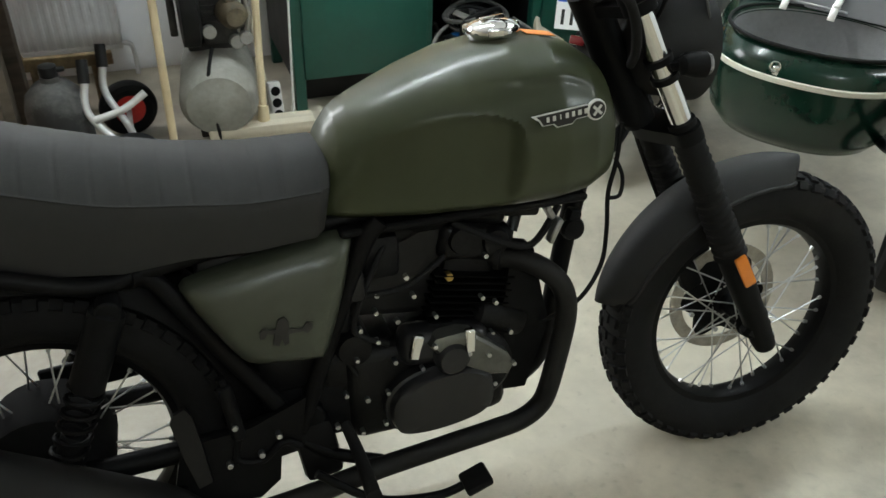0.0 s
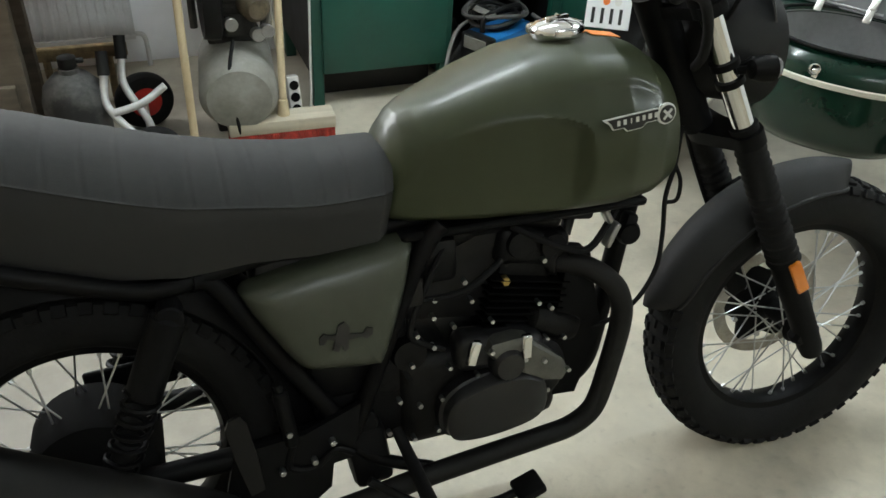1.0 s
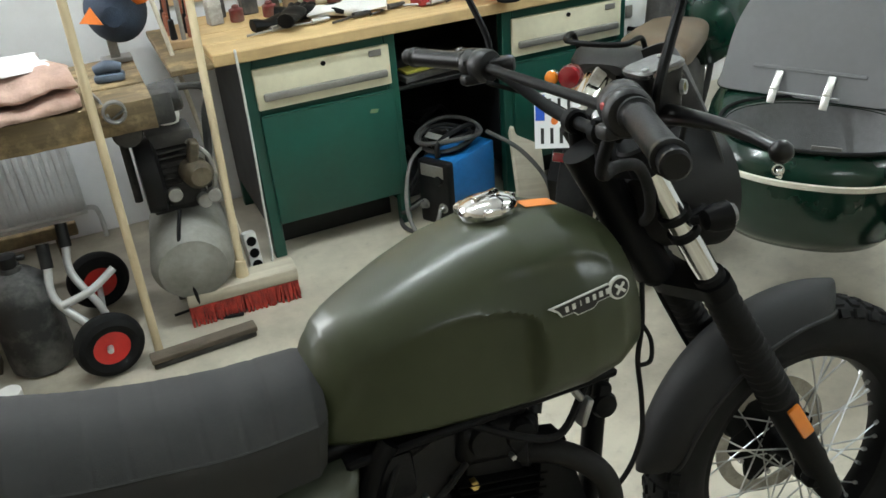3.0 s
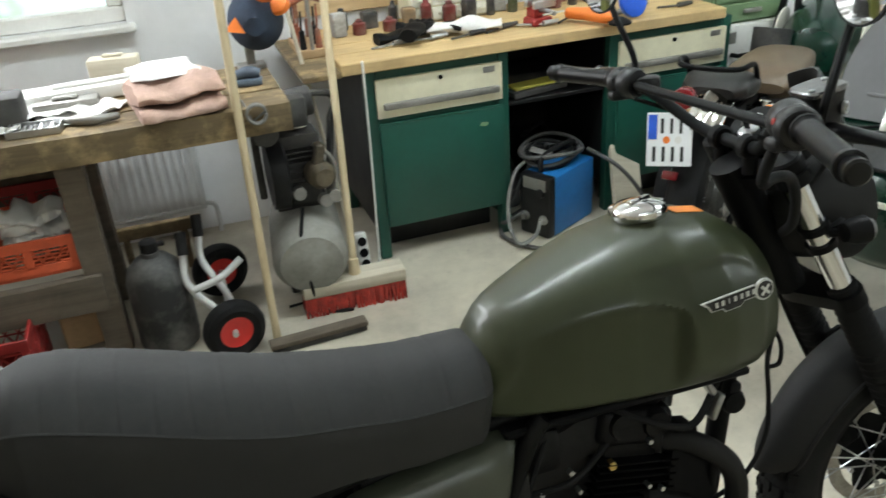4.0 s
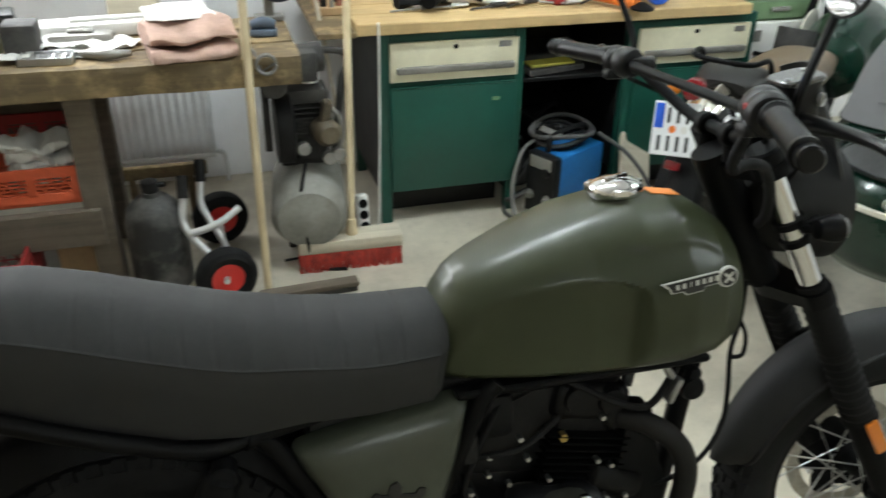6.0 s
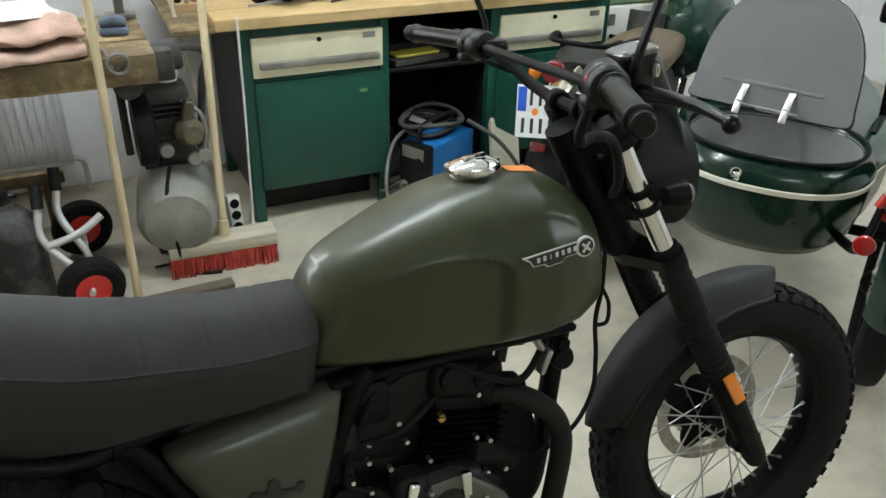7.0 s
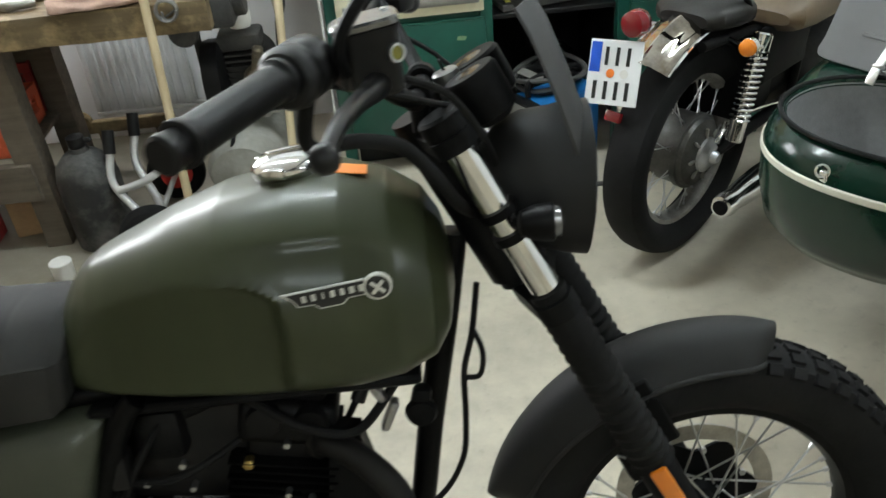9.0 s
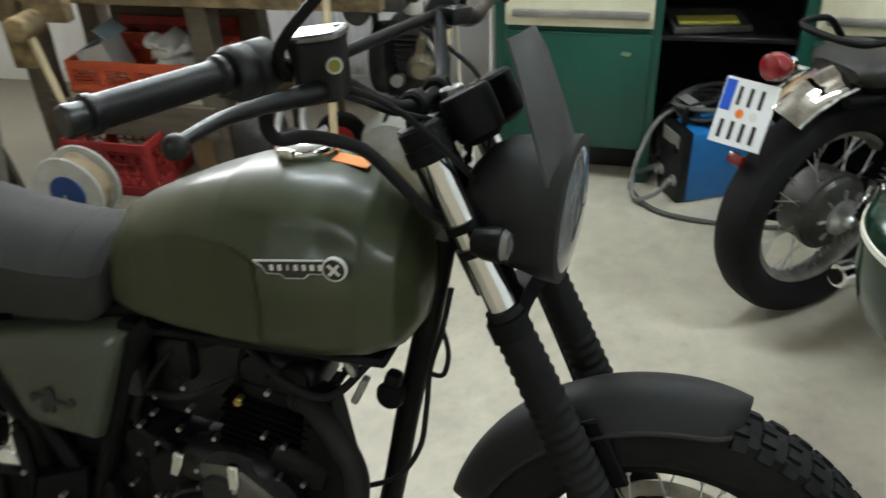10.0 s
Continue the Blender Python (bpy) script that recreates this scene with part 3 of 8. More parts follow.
# old wooden bench
wb = thing("wooden_workbench", pose(-1.06, 1.62, 0), "old stained wooden carpenter's workbench with thick top", "workbench")
for k, (y, w) in enumerate(((0.09, 0.18), (0.27, 0.18), (0.45, 0.18))):
    bm = B()
    rough_beam(bm, 1.57, w - 0.004, 0.094 if k == 0 else 0.058, pose(-0.075, y, 0.752 if k == 0 else 0.77), 0.004, 1.7 + k)
    part("plank", bm, OLD_WOOD, wb, "thick worn bench plank")
for x in (0.02, -0.70):
    for y in (0.10, 0.48):
        bm = B()
        rough_beam(bm, 0.706, 0.09, 0.085, pose(x, y, 0.353, 0, 90, 0), 0.003, 5 + x + y, 36)
        part("leg", bm, DARK_WOOD, wb, "dark timber leg")
bm = B()
rough_beam(bm, 0.70, 0.04, 0.130, pose(-0.32, 0.055, 0.255), 0.003, 9.2, 40)
part("stretcher", bm, DARK_WOOD, wb, "dark timber stretcher")
bm = B()
box(bm, 0.62, 0.03, 0.30, pose(-0.30, 0.47, 0.555), 0.005)
part("back_board", bm, DARK_WOOD, wb, "dark wooden back board")
bm = B()
box(bm, 0.64, 0.50, 0.02, pose(-0.30, 0.36, 0.330), 0.004)
part("shelf_board", bm, DARK_WOOD, wb)
bm = B()
box(bm, 0.13, 0.20, 0.15, pose(-0.72, 0.06, 0.72), 0.012, 2)
box(bm, 0.10, 0.06, 0.30, pose(-0.70, 0.04, 0.60), 0.01, 2)
part("front_vise", bm, OLD_WOOD, wb, "worn wooden vise jaw")
bm = B()
box(bm, 0.17, 0.05, 0.13, pose(-0.50, -0.022, 0.715, 0, 0, 0), 0.008, 2)
part("vise_jaw", bm, OLD_WOOD, wb, "stained wooden vise jaw")
bm = B()
cyl(bm, (0.69, 0.14, 0.745), (0.80, 0.14, 0.755), 0.05, seg=20, bev=0.006)
cyl(bm, (0.62, 0.06, 0.70), (0.62, 0.02, 0.70), 0.045, seg=20, bev=0.005)
box(bm, 0.14, 0.12, 0.10, pose(0.70, 0.12, 0.74), 0.01, 2)
part("tail_vise", bm, MOTOR_DARK, wb, "dark oily iron tail vise with round ends")
bm = B()
coil = [(0.60 + 0.030 * math.cos(a), -0.01 - 0.0012 * a, 0.785 + 0.030 * math.sin(a)) for a in np.linspace(0, 6 * math.pi, 60)]
tube(bm, [(0.55, 0.16, 0.806), (0.57, 0.04, 0.808), (0.585, -0.012, 0.76)] + coil, 0.0045, 6, smooth=False)
solo("coiled_cable", bm, CABLE_GREY, "coiled grey cable hanging on the bench end", "cable", pose(-1.06, 1.62, 0))

TOP = 0.8005
# things on the wooden bench
def cloth(name, sx_, sy_, layers, material, label, m, crumple=0.012, seed=1):
    rnd = random.Random(seed)
    bm = B()
    n = 14
    for L in range(layers):
        rings = []
        for i in range(n + 1):
            u = -1 + 2 * i / n
            w = sy_ / 2 * (1 - 0.06 * abs(u) ** 4) * (1 - 0.04 * L)
            z0 = L * 0.040
            ring = []
            for k in range(24):
                a = 2 * math.pi * k / 24
                yy = w * math.copysign(abs(math.cos(a)) ** 0.5, math.cos(a))
                zz = z0 + 0.021 + 0.0205 * math.copysign(abs(math.sin(a)) ** 0.6, math.sin(a)) * (1 if abs(u) < 0.98 else 0.3)
                if math.sin(a) > 0 or L:
                    q = noise.noise(V((u * 1.6 + L * 0.4 + seed, yy * 7, L * 0.3)))
                    zz += crumple * q
                    yy += crumple * 0.8 * noise.noise(V((u * 3.1, L * 2.2 + seed, zz * 30)))
                ring.append(V((u * sx_ / 2 + crumple * 0.5 * noise.noise(V((yy * 9, L + seed, 0))), yy, max(0.0005, zz))))
            rings.append(ring)
        loft(bm, rings)
    return solo(name, bm, material, label, "cloth", m)


def folded(name, path, halves, length, material, label, m, crumple, seed):
    """A thick cloth folded over on itself: one ribbon of changing thickness, drawn out sideways and rumpled."""
    bm = B()
    mid = spline([(0, y, z) for y, z in path], 7)
    n = len(mid)
    hs = [float(np.interp(k / (n - 1), np.linspace(0, 1, len(halves)), halves)) for k in range(n)]
    up, dn = [], []
    for k, p in enumerate(mid):
        t = (mid[min(k + 1, n - 1)] - mid[max(k - 1, 0)]).normalized()
        q = V((0, -t.z, t.y))
        e = math.sqrt(max(0.02, 1 - abs(2 * k / (n - 1) - 1) ** 8))
        up.append(p + q * hs[k] * e)
        dn.append(p - q * hs[k] * e)
    sec = up + list(reversed(dn))
    rings = []
    for i in range(31):
        u = -1 + i / 15
        f = 1 - 0.10 * abs(u) ** 6
        ring = []
        for p in sec:
            w = V((u * length / 2, p.y * f, p.z * f))
            q = noise.noise_vector(w * 9 + V((seed, 0, 0))) * crumple + noise.noise_vector(w * 28 + V((0, seed, 0))) * crumple * 0.35
            w += V((q.x, q.y, q.z * min(1.0, w.z / 0.03)))
            ring.append(V((w.x, w.y, max(0.0005, w.z) if w.y > -0.10 else w.z)))
        rings.append(ring)
    loft(bm, rings)
    return solo(name, bm, material, label, "cloth", m)


folded("folded_blanket", [(-0.145, 0.006), (-0.10, 0.020), (0.09, 0.022), (0.125, 0.046), (0.09, 0.076), (-0.03, 0.078), (-0.118, 0.064)], (0.009, 0.015, 0.016, 0.018, 0.026, 0.030, 0.021), 0.27, PINK_CLOTH, "folded dusty pink blanket on the old bench", pose(-0.68, 1.755, TOP, 0, 0, 8), 0.018, 3)
folded("white_towel", [(-0.085, 0.004), (-0.02, 0.012), (0.06, 0.012), (0.09, 0.004)], (0.004, 0.008, 0.009, 0.004), 0.19, WHITE_CLOTH, "small white towel on the pink blanket", pose(-0.71, 1.79, TOP + 0.108, 0, 0, 8), 0.022, 5)
rnd = random.Random(11)
pts = []
for k in range(30):
    a = k * 1.25 + rnd.uniform(-0.3, 0.3)
    q = 0.5 + 0.5 * math.sin(k * 0.9)
    pts.append(((0.035 + 0.05 * q) * math.cos(a), (0.035 + 0.045 * q) * math.sin(a) + 0.01, 0.018 + 0.075 * abs(math.sin(k * 0.55)) * (1.1 - q * 0.5)))
pts += [(0.08, -0.08, 0.03), (0.105, -0.125, 0.012), (0.115, -0.158, -0.015), (0.11, -0.165, -0.055)]
mid = spline(pts, 6)
rings = []
for k, p in enumerate(mid):
    t = (mid[min(k + 1, len(mid) - 1)] - mid[max(k - 1, 0)]).normalized()
    s_ = t.cross(V((0, 0, 1))).normalized()
    n_ = s_.cross(t)
    a = 0.9 * math.sin(k * 0.11) + 0.5
    s2, n2 = s_ * math.cos(a) + n_ * math.sin(a), n_ * math.cos(a) - s_ * math.sin(a)
    rings.append([p + s2 * 0.018 + n2 * 0.0018, p - s2 * 0.018 + n2 * 0.0018, p - s2 * 0.018 - n2 * 0.0018, p + s2 * 0.018 - n2 * 0.0018])
bm = B()
loft(bm, rings)
solo("blue_strap", bm, BLUE_CLOTH, "crumpled bright blue lashing strap on the bench", "strap", pose(-1.435, 1.77, TOP) @ Matrix.Diagonal((0.82, 0.85, 1.15, 1)))
dp = thing("drill_press", pose(-1.275, 1.80, TOP), "old bench drill press with yellow-green column base", "drill press")
bm = B()
box(bm, 0.075, 0.075, 0.17, pose(0, 0, 0.085), 0.008, 2)
part("column_base", bm, DRILL_GREEN, dp, "chipped yellow-green column base")
bm = B()
cyl(bm, (-0.014, 0, 0.17), (-0.014, 0, 0.75), 0.017, seg=18)
cyl(bm, (0.026, 0.012, 0.17), (0.026, 0.012, 0.70), 0.008, seg=14)
cyl(bm, (0.012, 0, 0.17), (0.012, 0, 0.182), 0.068, seg=26, bev=0.004)
part("column", bm, GREY_METAL, dp, "bare steel column")
bm = B()
box(bm, 0.20, 0.12, 0.13, pose(0, -0.02, 0.72), 0.02, 2)
part("head", bm, DRILL_GREEN, dp)
bm = B()
box(bm, 0.10, 0.11, 0.10, pose(0.10, 0.02, 0.05), 0.010, 2)
part("motor_box", bm, MOTOR_DARK, dp, "dark grease-stained motor box")
for x, y, sx_, sy_, h, mt, nm, lb in ((-1.10, 1.72, 0.15, 0.085, 0.022, STEEL, "steel_tray", "small open steel tray with bolts"), (-0.93, 2.03, 0.66, 0.12, 0.045, WHITE_PLASTIC, "white_board", "long white board lying at the back of the bench"), (-1.02, 1.93, 0.20, 0.07, 0.030, GREY_METAL, "metal_guide", "flat grey metal guide lying on the bench"), (-0.86, 2.15, 0.17, 0.07, 0.095, PALE_GREY_WOOD, "wood_block", "pale wooden block near the window"), (-1.36, 2.05, 0.26, 0.12, 0.08, BLACK_PLASTIC, "black_toolbox", "black plastic tool box"), (-0.44, 1.88, 0.10, 0.06, 0.05, mat("dusty slate blue plastic", (0.075, 0.10, 0.14), 0.6, vary=0.2, scale=20), "sander", "small blue electric sander")):
    bm = B()
    if nm == "steel_tray":
        box(bm, sx_, sy_, 0.004, pose(0, 0, 0.002), 0.001)
        for q in (-1, 1):
            box(bm, sx_, 0.004, h, pose(0, q * sy_ / 2, h / 2), 0.001)
            box(bm, 0.004, sy_ - 0.004, h, pose(q * sx_ / 2, 0, h / 2), 0.001)
        for k in range(7):
            cyl(bm, (-0.05 + 0.016 * k, 0.01 * math.sin(k * 3), 0.005), (-0.045 + 0.016 * k, 0.02, 0.016), 0.006, seg=6)
    elif nm == "sander":
        box(bm, 0.09, 0.055, 0.024, pose(0, 0, 0.012), 0.008, 2)
        tube(bm, [(-0.04, 0, 0.034), (0, 0, 0.044), (0.04, 0, 0.036)], [0.016, 0.020, 0.015], 14)
    else:
        box(bm, sx_, sy_, h, pose(0, 0, h / 2), 0.008, 2)
        box(bm, sx_ * 0.4, sy_ * 0.3, 0.012, pose(0, 0, h + 0.005), 0.004)
    solo(nm, bm, mt, lb, nm.split("_")[-1], pose(x, y, TOP, 0, 0, 9 * math.sin(x * 31)))
for k, (x, y, w, d, a) in enumerate(((-1.00, 1.80, 0.20, 0.14, 12), (-0.94, 1.86, 0.19, 0.13, -22), (-1.10, 1.90, 0.21, 0.15, 34), (-1.19, 1.74, 0.10, 0.07, 8))):
    bm = B()
    rings = []
    for i in range(13):
        u = -1 + i / 6
        top = [V((u * w / 2, v * d / 2, 0.006 + 0.004 * k + max(0.0, 0.030 * noise.noise(V((u * 1.3 + k * 3.1, v * 1.2, k)))) + 0.010 * max(0, abs(u * v) - 0.4))) for v in np.linspace(-1, 1, 9)]
        rings.append(top + [q - V((0, 0, 0.0012)) for q in reversed(top)])
    loft(bm, rings)
    solo("paper_sheet", bm, PAPER, "curled white sheet of paper on the bench", "paper", pose(x, y, TOP - 0.003, 0, 0, a), "loose papers")
bm = B()
tube(bm, [(-1.00, 1.74, TOP + 0.012), (-0.93, 1.70, TOP + 0.016), (-0.86, 1.72, TOP + 0.012)], [0.012, 0.016, 0.010], 10)
tube(bm, [(-1.04, 1.78, TOP + 0.010), (-0.99, 1.73, TOP + 0.010)], 0.009, 8, smooth=False)
solo("chisel", bm, GREY_METAL, "old metal chisel lying on the bench", "chisel")
bm = B()
box(bm, 0.12, 0.11, 0.10, pose(0, 0, 0.05), 0.012, 2)
tube(bm, [(-0.04, 0, 0.10), (-0.04, 0, 0.15), (0.04, 0, 0.15), (0.04, 0, 0.10)], 0.008, 8)
solo("red_toolbox", bm, RED_CRATE, "small dark red tool box on the bench", "tool box", pose(-1.70, 1.73, TOP))
cloth("white_bag", 0.14, 0.12, 2, WHITE_PLASTIC, "crumpled white plastic bag on the bench", pose(-1.57, 1.76, TOP, 0, 0, 30), 0.035, 9)

# upright with a cap and ear defenders
post = thing("clamp_stand", pose(-0.40, 2.10, TOP), "slim grey metal upright standing on the bench", "stand")
bm = B()
box(bm, 0.032, 0.022, 0.55, pose(0, 0, 0.275), 0.003)
box(bm, 0.10, 0.07, 0.015, pose(0, 0, 0.0075), 0.003)
part("upright", bm, GREY_METAL, post)
bm = B()
box(bm, 0.10, 0.03, 0.02, pose(0, -0.02, 0.46), 0.004)
part("hook", bm, GREY_METAL, post)
capo = thing("peaked_hat", pose(-0.378, 2.04, TOP + 0.092, 0, 6, -10) @ Matrix.Diagonal((0.98, 1.0, 1.10, 1)), "navy blue peaked hat hanging on the upright", "hat")
bm = B()
rings = []
for i in range(15):
    f = i / 14
    r_ = 0.095 * math.sin(math.pi * (0.06 + 0.52 * f)) ** 0.7
    rings.append([V((r_ * math.cos(2 * math.pi * k / 28) * 1.05, -0.05 + 0.13 * f - 0.02, 0.07 + r_ * math.sin(2 * math.pi * k / 28))) for k in range(28)])
loft(bm, rings)
part("crown", bm, NAVY, capo)
bm = B()
plate(bm, [(-0.04, -0.012), (0.0, 0.035), (0.04, -0.010)], 0.004, pose(-0.066, -0.066, 0.062, 80, 0, -24))
part("patch", bm, ORANGE, capo, "orange triangular patch")
ear = thing("ear_defenders", pose(-0.306, 2.0, TOP + 0.262, 0, 40, 55) @ Matrix.Diagonal((0.8, 1, 0.75, 1)), "orange ear defenders hanging on the upright", "ear defenders")
bm = B()
tube(bm, [(-0.06, 0, 0.0), (-0.055, 0, 0.08), (0, 0, 0.12), (0.055, 0, 0.08), (0.06, 0, 0.0)], 0.007, 8)
part("headband", bm, BLACK_PLASTIC, ear)
for q in (-1, 1):
    bm = B()
    lathe(bm, [(0.026, -0.024), (0.044, -0.018), (0.049, 0.006), (0.036, 0.026)], pose(q * 0.06, 0, -0.02, 0, 90 * q, 0), 20)
    part("ear_cup", bm, ORANGE, ear, "orange ear cup")

# under the wooden bench
def crate(name, sx_, sy_, sz_, m, material, label):
    c = thing(name, m, label, "crate", "plastic crates")
    bm = B()
    box(bm, sx_, sy_, 0.012, pose(0, 0, 0.006), 0.002)
    part("base", bm, material, c)
    for axis_, q in (("x", -1), ("x", 1), ("y", -1), ("y", 1)):
        L = sx_ if axis_ == "y" else sy_ - 0.02
        bm = B()
        for z, h in ((0.022, 0.035), (sz_ - 0.018, 0.036)):
            box(bm, L, 0.010, h, pose(0, 0, z), 0.002)
        n = max(3, int(L / 0.13) + 1)
        for k in range(n):
            box(bm, 0.028, 0.010, sz_ - 0.06, pose(-L / 2 + 0.014 + k * (L - 0.028) / (n - 1), 0, sz_ / 2), 0.002)
        nn = int(L / 0.022)
        for k in range(nn):
            box(bm, 0.0045, 0.005, sz_ - 0.06, pose(-L / 2 + 0.012 + k * (L - 0.024) / nn, 0, sz_ / 2, 0, 28 if k % 2 else -28, 0), 0)
        for k in range(4):
            box(bm, L - 0.03, 0.005, 0.005, pose(0, 0, 0.045 + k * (sz_ - 0.09) / 3), 0)
        w_ = part("wall", bm, material, c)
        w_.matrix_basis = pose(0, q * (sy_ / 2 - 0.005), 0) if axis_ == "y" else pose(q * (sx_ / 2 - 0.005), 0, 0, 0, 0, 90)
    return c


crate("orange_crate", 0.56, 0.34, 0.128, pose(-1.36, 1.86, 0.3405), ORANGE_CRATE, "orange slatted plastic crate on the bench shelf")
crate("dark_red_crate", 0.52, 0.22, 0.19, pose(-1.35, 2.16, 0.3405), RED_CRATE, "dark red plastic crate behind the orange one")
cloth("clear_bag", 0.20, 0.14, 4, WHITE_PLASTIC, "crumpled white bag in the orange crate", pose(-1.20, 1.80, 0.385, 0, 0, 15), 0.06, 12)
DULL_BAR = mat("dull clamp steel", (0.30, 0.29, 0.275), 0.45, 0.7, vary=0.25, scale=20)
PALE_BLUE = mat("pale blue grey plastic", (0.46, 0.60, 0.66), 0.5, vary=0.1, dirt=(0.2, 0.2, 0.19), dirt_amount=0.4)
carton = thing("open_carton", pose(-1.500, 1.80, 0.355, 0, -18, 6), "pale open carton with blue flaps tilted in the crate", "carton")
for nm, dims, at in (("side", (0.12, 0.004, 0.15), (0, -0.07, 0.085)), ("side", (0.12, 0.004, 0.15), (0, 0.07, 0.085)), ("end", (0.004, 0.136, 0.15), (-0.06, 0, 0.085)), ("end", (0.004, 0.136, 0.15), (0.06, 0, 0.085)), ("bottom", (0.116, 0.136, 0.004), (0, 0, 0.012))):
    bm = B()
    box(bm, *dims, pose(*at), 0.001)
    part(nm, bm, PAPER, carton)
for sx_, at, rot in ((0.16, (-0.075, 0, 0.105), -50), (0.07, (0.075, 0, 0.185), 55)):
    bm = B()
    box(bm, sx_, 0.15, 0.006, pose(*at, 0, rot, 0), 0.002)
    part("flap", bm, PALE_BLUE, carton, "pale blue carton flap")
crate("red_crate", 0.36, 0.30, 0.22, pose(-1.45, 1.675, 0.0), RED_CRATE, "red plastic crate on the floor under the bench")
cr = thing("cable_reel", pose(-1.425, 1.315, 0.0) @ Matrix.Diagonal((0.90, 0.90, 0.90, 1)), "pale grey cable reel with blue hub on the floor", "cable reel")
bm = B()
for y in (-0.055, 0.055):
    lathe_closed(bm, [(0.07, -0.006), (0.150, -0.006), (0.155, 0.0), (0.150, 0.006), (0.06, 0.006)], pose(0, y, 0.168, 90, 0, 0), 44)
part("flange_disc", bm, mat("dusty reel plastic", (0.55, 0.55, 0.53), 0.55, vary=0.12, dirt=(0.32, 0.30, 0.26), dirt_amount=0.5), cr)
bm = B()
lathe(bm, [(0.0, -0.066), (0.030, -0.068), (0.034, -0.074), (0.066, -0.074), (0.076, -0.064), (0.076, 0.066), (0.0, 0.07)], pose(0, 0, 0.168, 90, 0, 0), 32)
part("hub", bm, mat("dark blue reel hub", (0.012, 0.055, 0.22), 0.5, vary=0.2, scale=12), cr, "blue plastic hub")
bm = B()
tube(bm, [((0.119 + 0.006 * math.sin(5 * a)) * math.cos(a), -0.045 + 0.0148 * a / 6.283, 0.168 + (0.119 + 0.006 * math.sin(5 * a)) * math.sin(a)) for a in np.linspace(0, 12 * math.pi, 220)], 0.0095, 8, smooth=False)
part("cable", bm, mat("tan cable", (0.34, 0.27, 0.17), 0.7, vary=0.15, scale=20), cr)
bm = B()
tube(bm, [(-0.12, 0.0, 0.010), (-0.10, -0.07, 0.010), (0.10, -0.07, 0.010), (0.12, 0.0, 0.010), (0.10, 0.07, 0.010), (-0.10, 0.07, 0.010), (-0.12, 0, 0.010)], 0.009, 8)
tube(bm, [(-0.03, -0.085, 0.01), (0, -0.085, 0.168), (0.03, -0.085, 0.01)], 0.009, 8, smooth=False)
part("stand", bm, GREY_METAL, cr)
bm = B()
box(bm, 0.20, 0.16, 0.14, pose(0, 0, 0.07), 0.004)
solo("cardboard_box", bm, CARD, "small brown cardboard box under the bench", "box", pose(-1.13, 1.86, 0, 0, 0, 12))

# screw clamps leaning at the bench's end
for k in range(9):
    c = thing("screw_clamp", pose(-2.05 + 0.029 * k, 1.40 + 0.02 * math.sin(k * 2.1), 0.012, -17 + 2 * math.sin(k * 5), 3 * math.sin(k * 3.3), 12 * math.sin(k)), "worn steel bar clamp leaning on the bench", "clamp", "bar clamps")
    L = 0.52 + 0.06 * math.sin(k * 1.7)
    bm = B()
    box(bm, 0.022, 0.008, L, pose(0, 0, L / 2), 0.001)
    part("bar", bm, DULL_BAR, c)
    for z in (0.02, 0.17):
        bm = B()
        box(bm, 0.025, 0.10, 0.022, pose(0, -0.045, L - z), 0.004)
        part("jaw", bm, DULL_BAR if k % 3 else DARK_WOOD, c, "worn clamp jaw")
    bm = B()
    cyl(bm, (0, -0.085, L - 0.30), (0, -0.085, L - 0.08), 0.006, seg=8)
    cyl(bm, (0, -0.085, L - 0.36), (0, -0.085, L - 0.27), 0.014, seg=12, bev=0.003)
    part("spindle", bm, DULL_BAR, c)
# board added to darken the gaps between the clamps
bm = B()
rough_beam(bm, 0.66, 0.30, 0.025, pose(0, 0, 0.33, 0, 90, 0), 0.003, 3.3, 36)
solo("dark_board", bm, DARK_WOOD, "dark timber board added behind the bar clamps to darken the gaps", "board", pose(-1.985, 1.50, 0.002, 0, 0, 90) @ pose(0, 0, 0, 0, -10, 0))
# mallet leaning in front of the bench
ml = thing("mallet", pose(-1.575, 1.52, 0.50, 0, -11, 0), "round wooden mallet hanging on the bench front", "mallet")
bm = B()
cyl(bm, (0, -0.060, 0.16), (0, 0.060, 0.16), 0.044, seg=22, bev=0.006)
part("mallet_head", bm, OLD_WOOD, ml)
bm = B()
cyl(bm, (0, 0, -0.18), (0, 0, 0.16), 0.013, 0.015, seg=12, bev=0.002)
part("handle", bm, PALE_WOOD, ml)

# radiator and board
rad = thing("radiator", pose(-0.86, 2.49, 0.13), "dusty white ribbed panel radiator on the wall", "radiator")
bm = B()
box(bm, 0.42, 0.02, 0.34, pose(0, 0, 0.17), 0.005)
box(bm, 0.42, 0.045, 0.02, pose(0, 0.005, 0.335), 0.004)
box(bm, 0.42, 0.045, 0.02, pose(0, 0.005, 0.01), 0.004)
part("panel", bm, RADIATOR, rad)
for k in range(12):
    bm = B()
    box(bm, 0.020, 0.014, 0.30, pose(-0.19 + k * 0.0345, -0.014, 0.17), 0.006, 2)
    part("rib", bm, RADIATOR, rad)
for x in (-0.15, 0.15):
    bm = B()
    box(bm, 0.03, 0.05, 0.05, pose(x, 0.045, 0.22), 0.003)
    part("bracket", bm, RADIATOR, rad)
bm = B()
tube(bm, [(0.20, 0.0, 0.02), (0.24, 0.0, 0.01), (0.25, 0.02, -0.05), (0.25, 0.02, -0.13)], 0.010, 10)
part("pipe", bm, RADIATOR, rad)
bm = B()
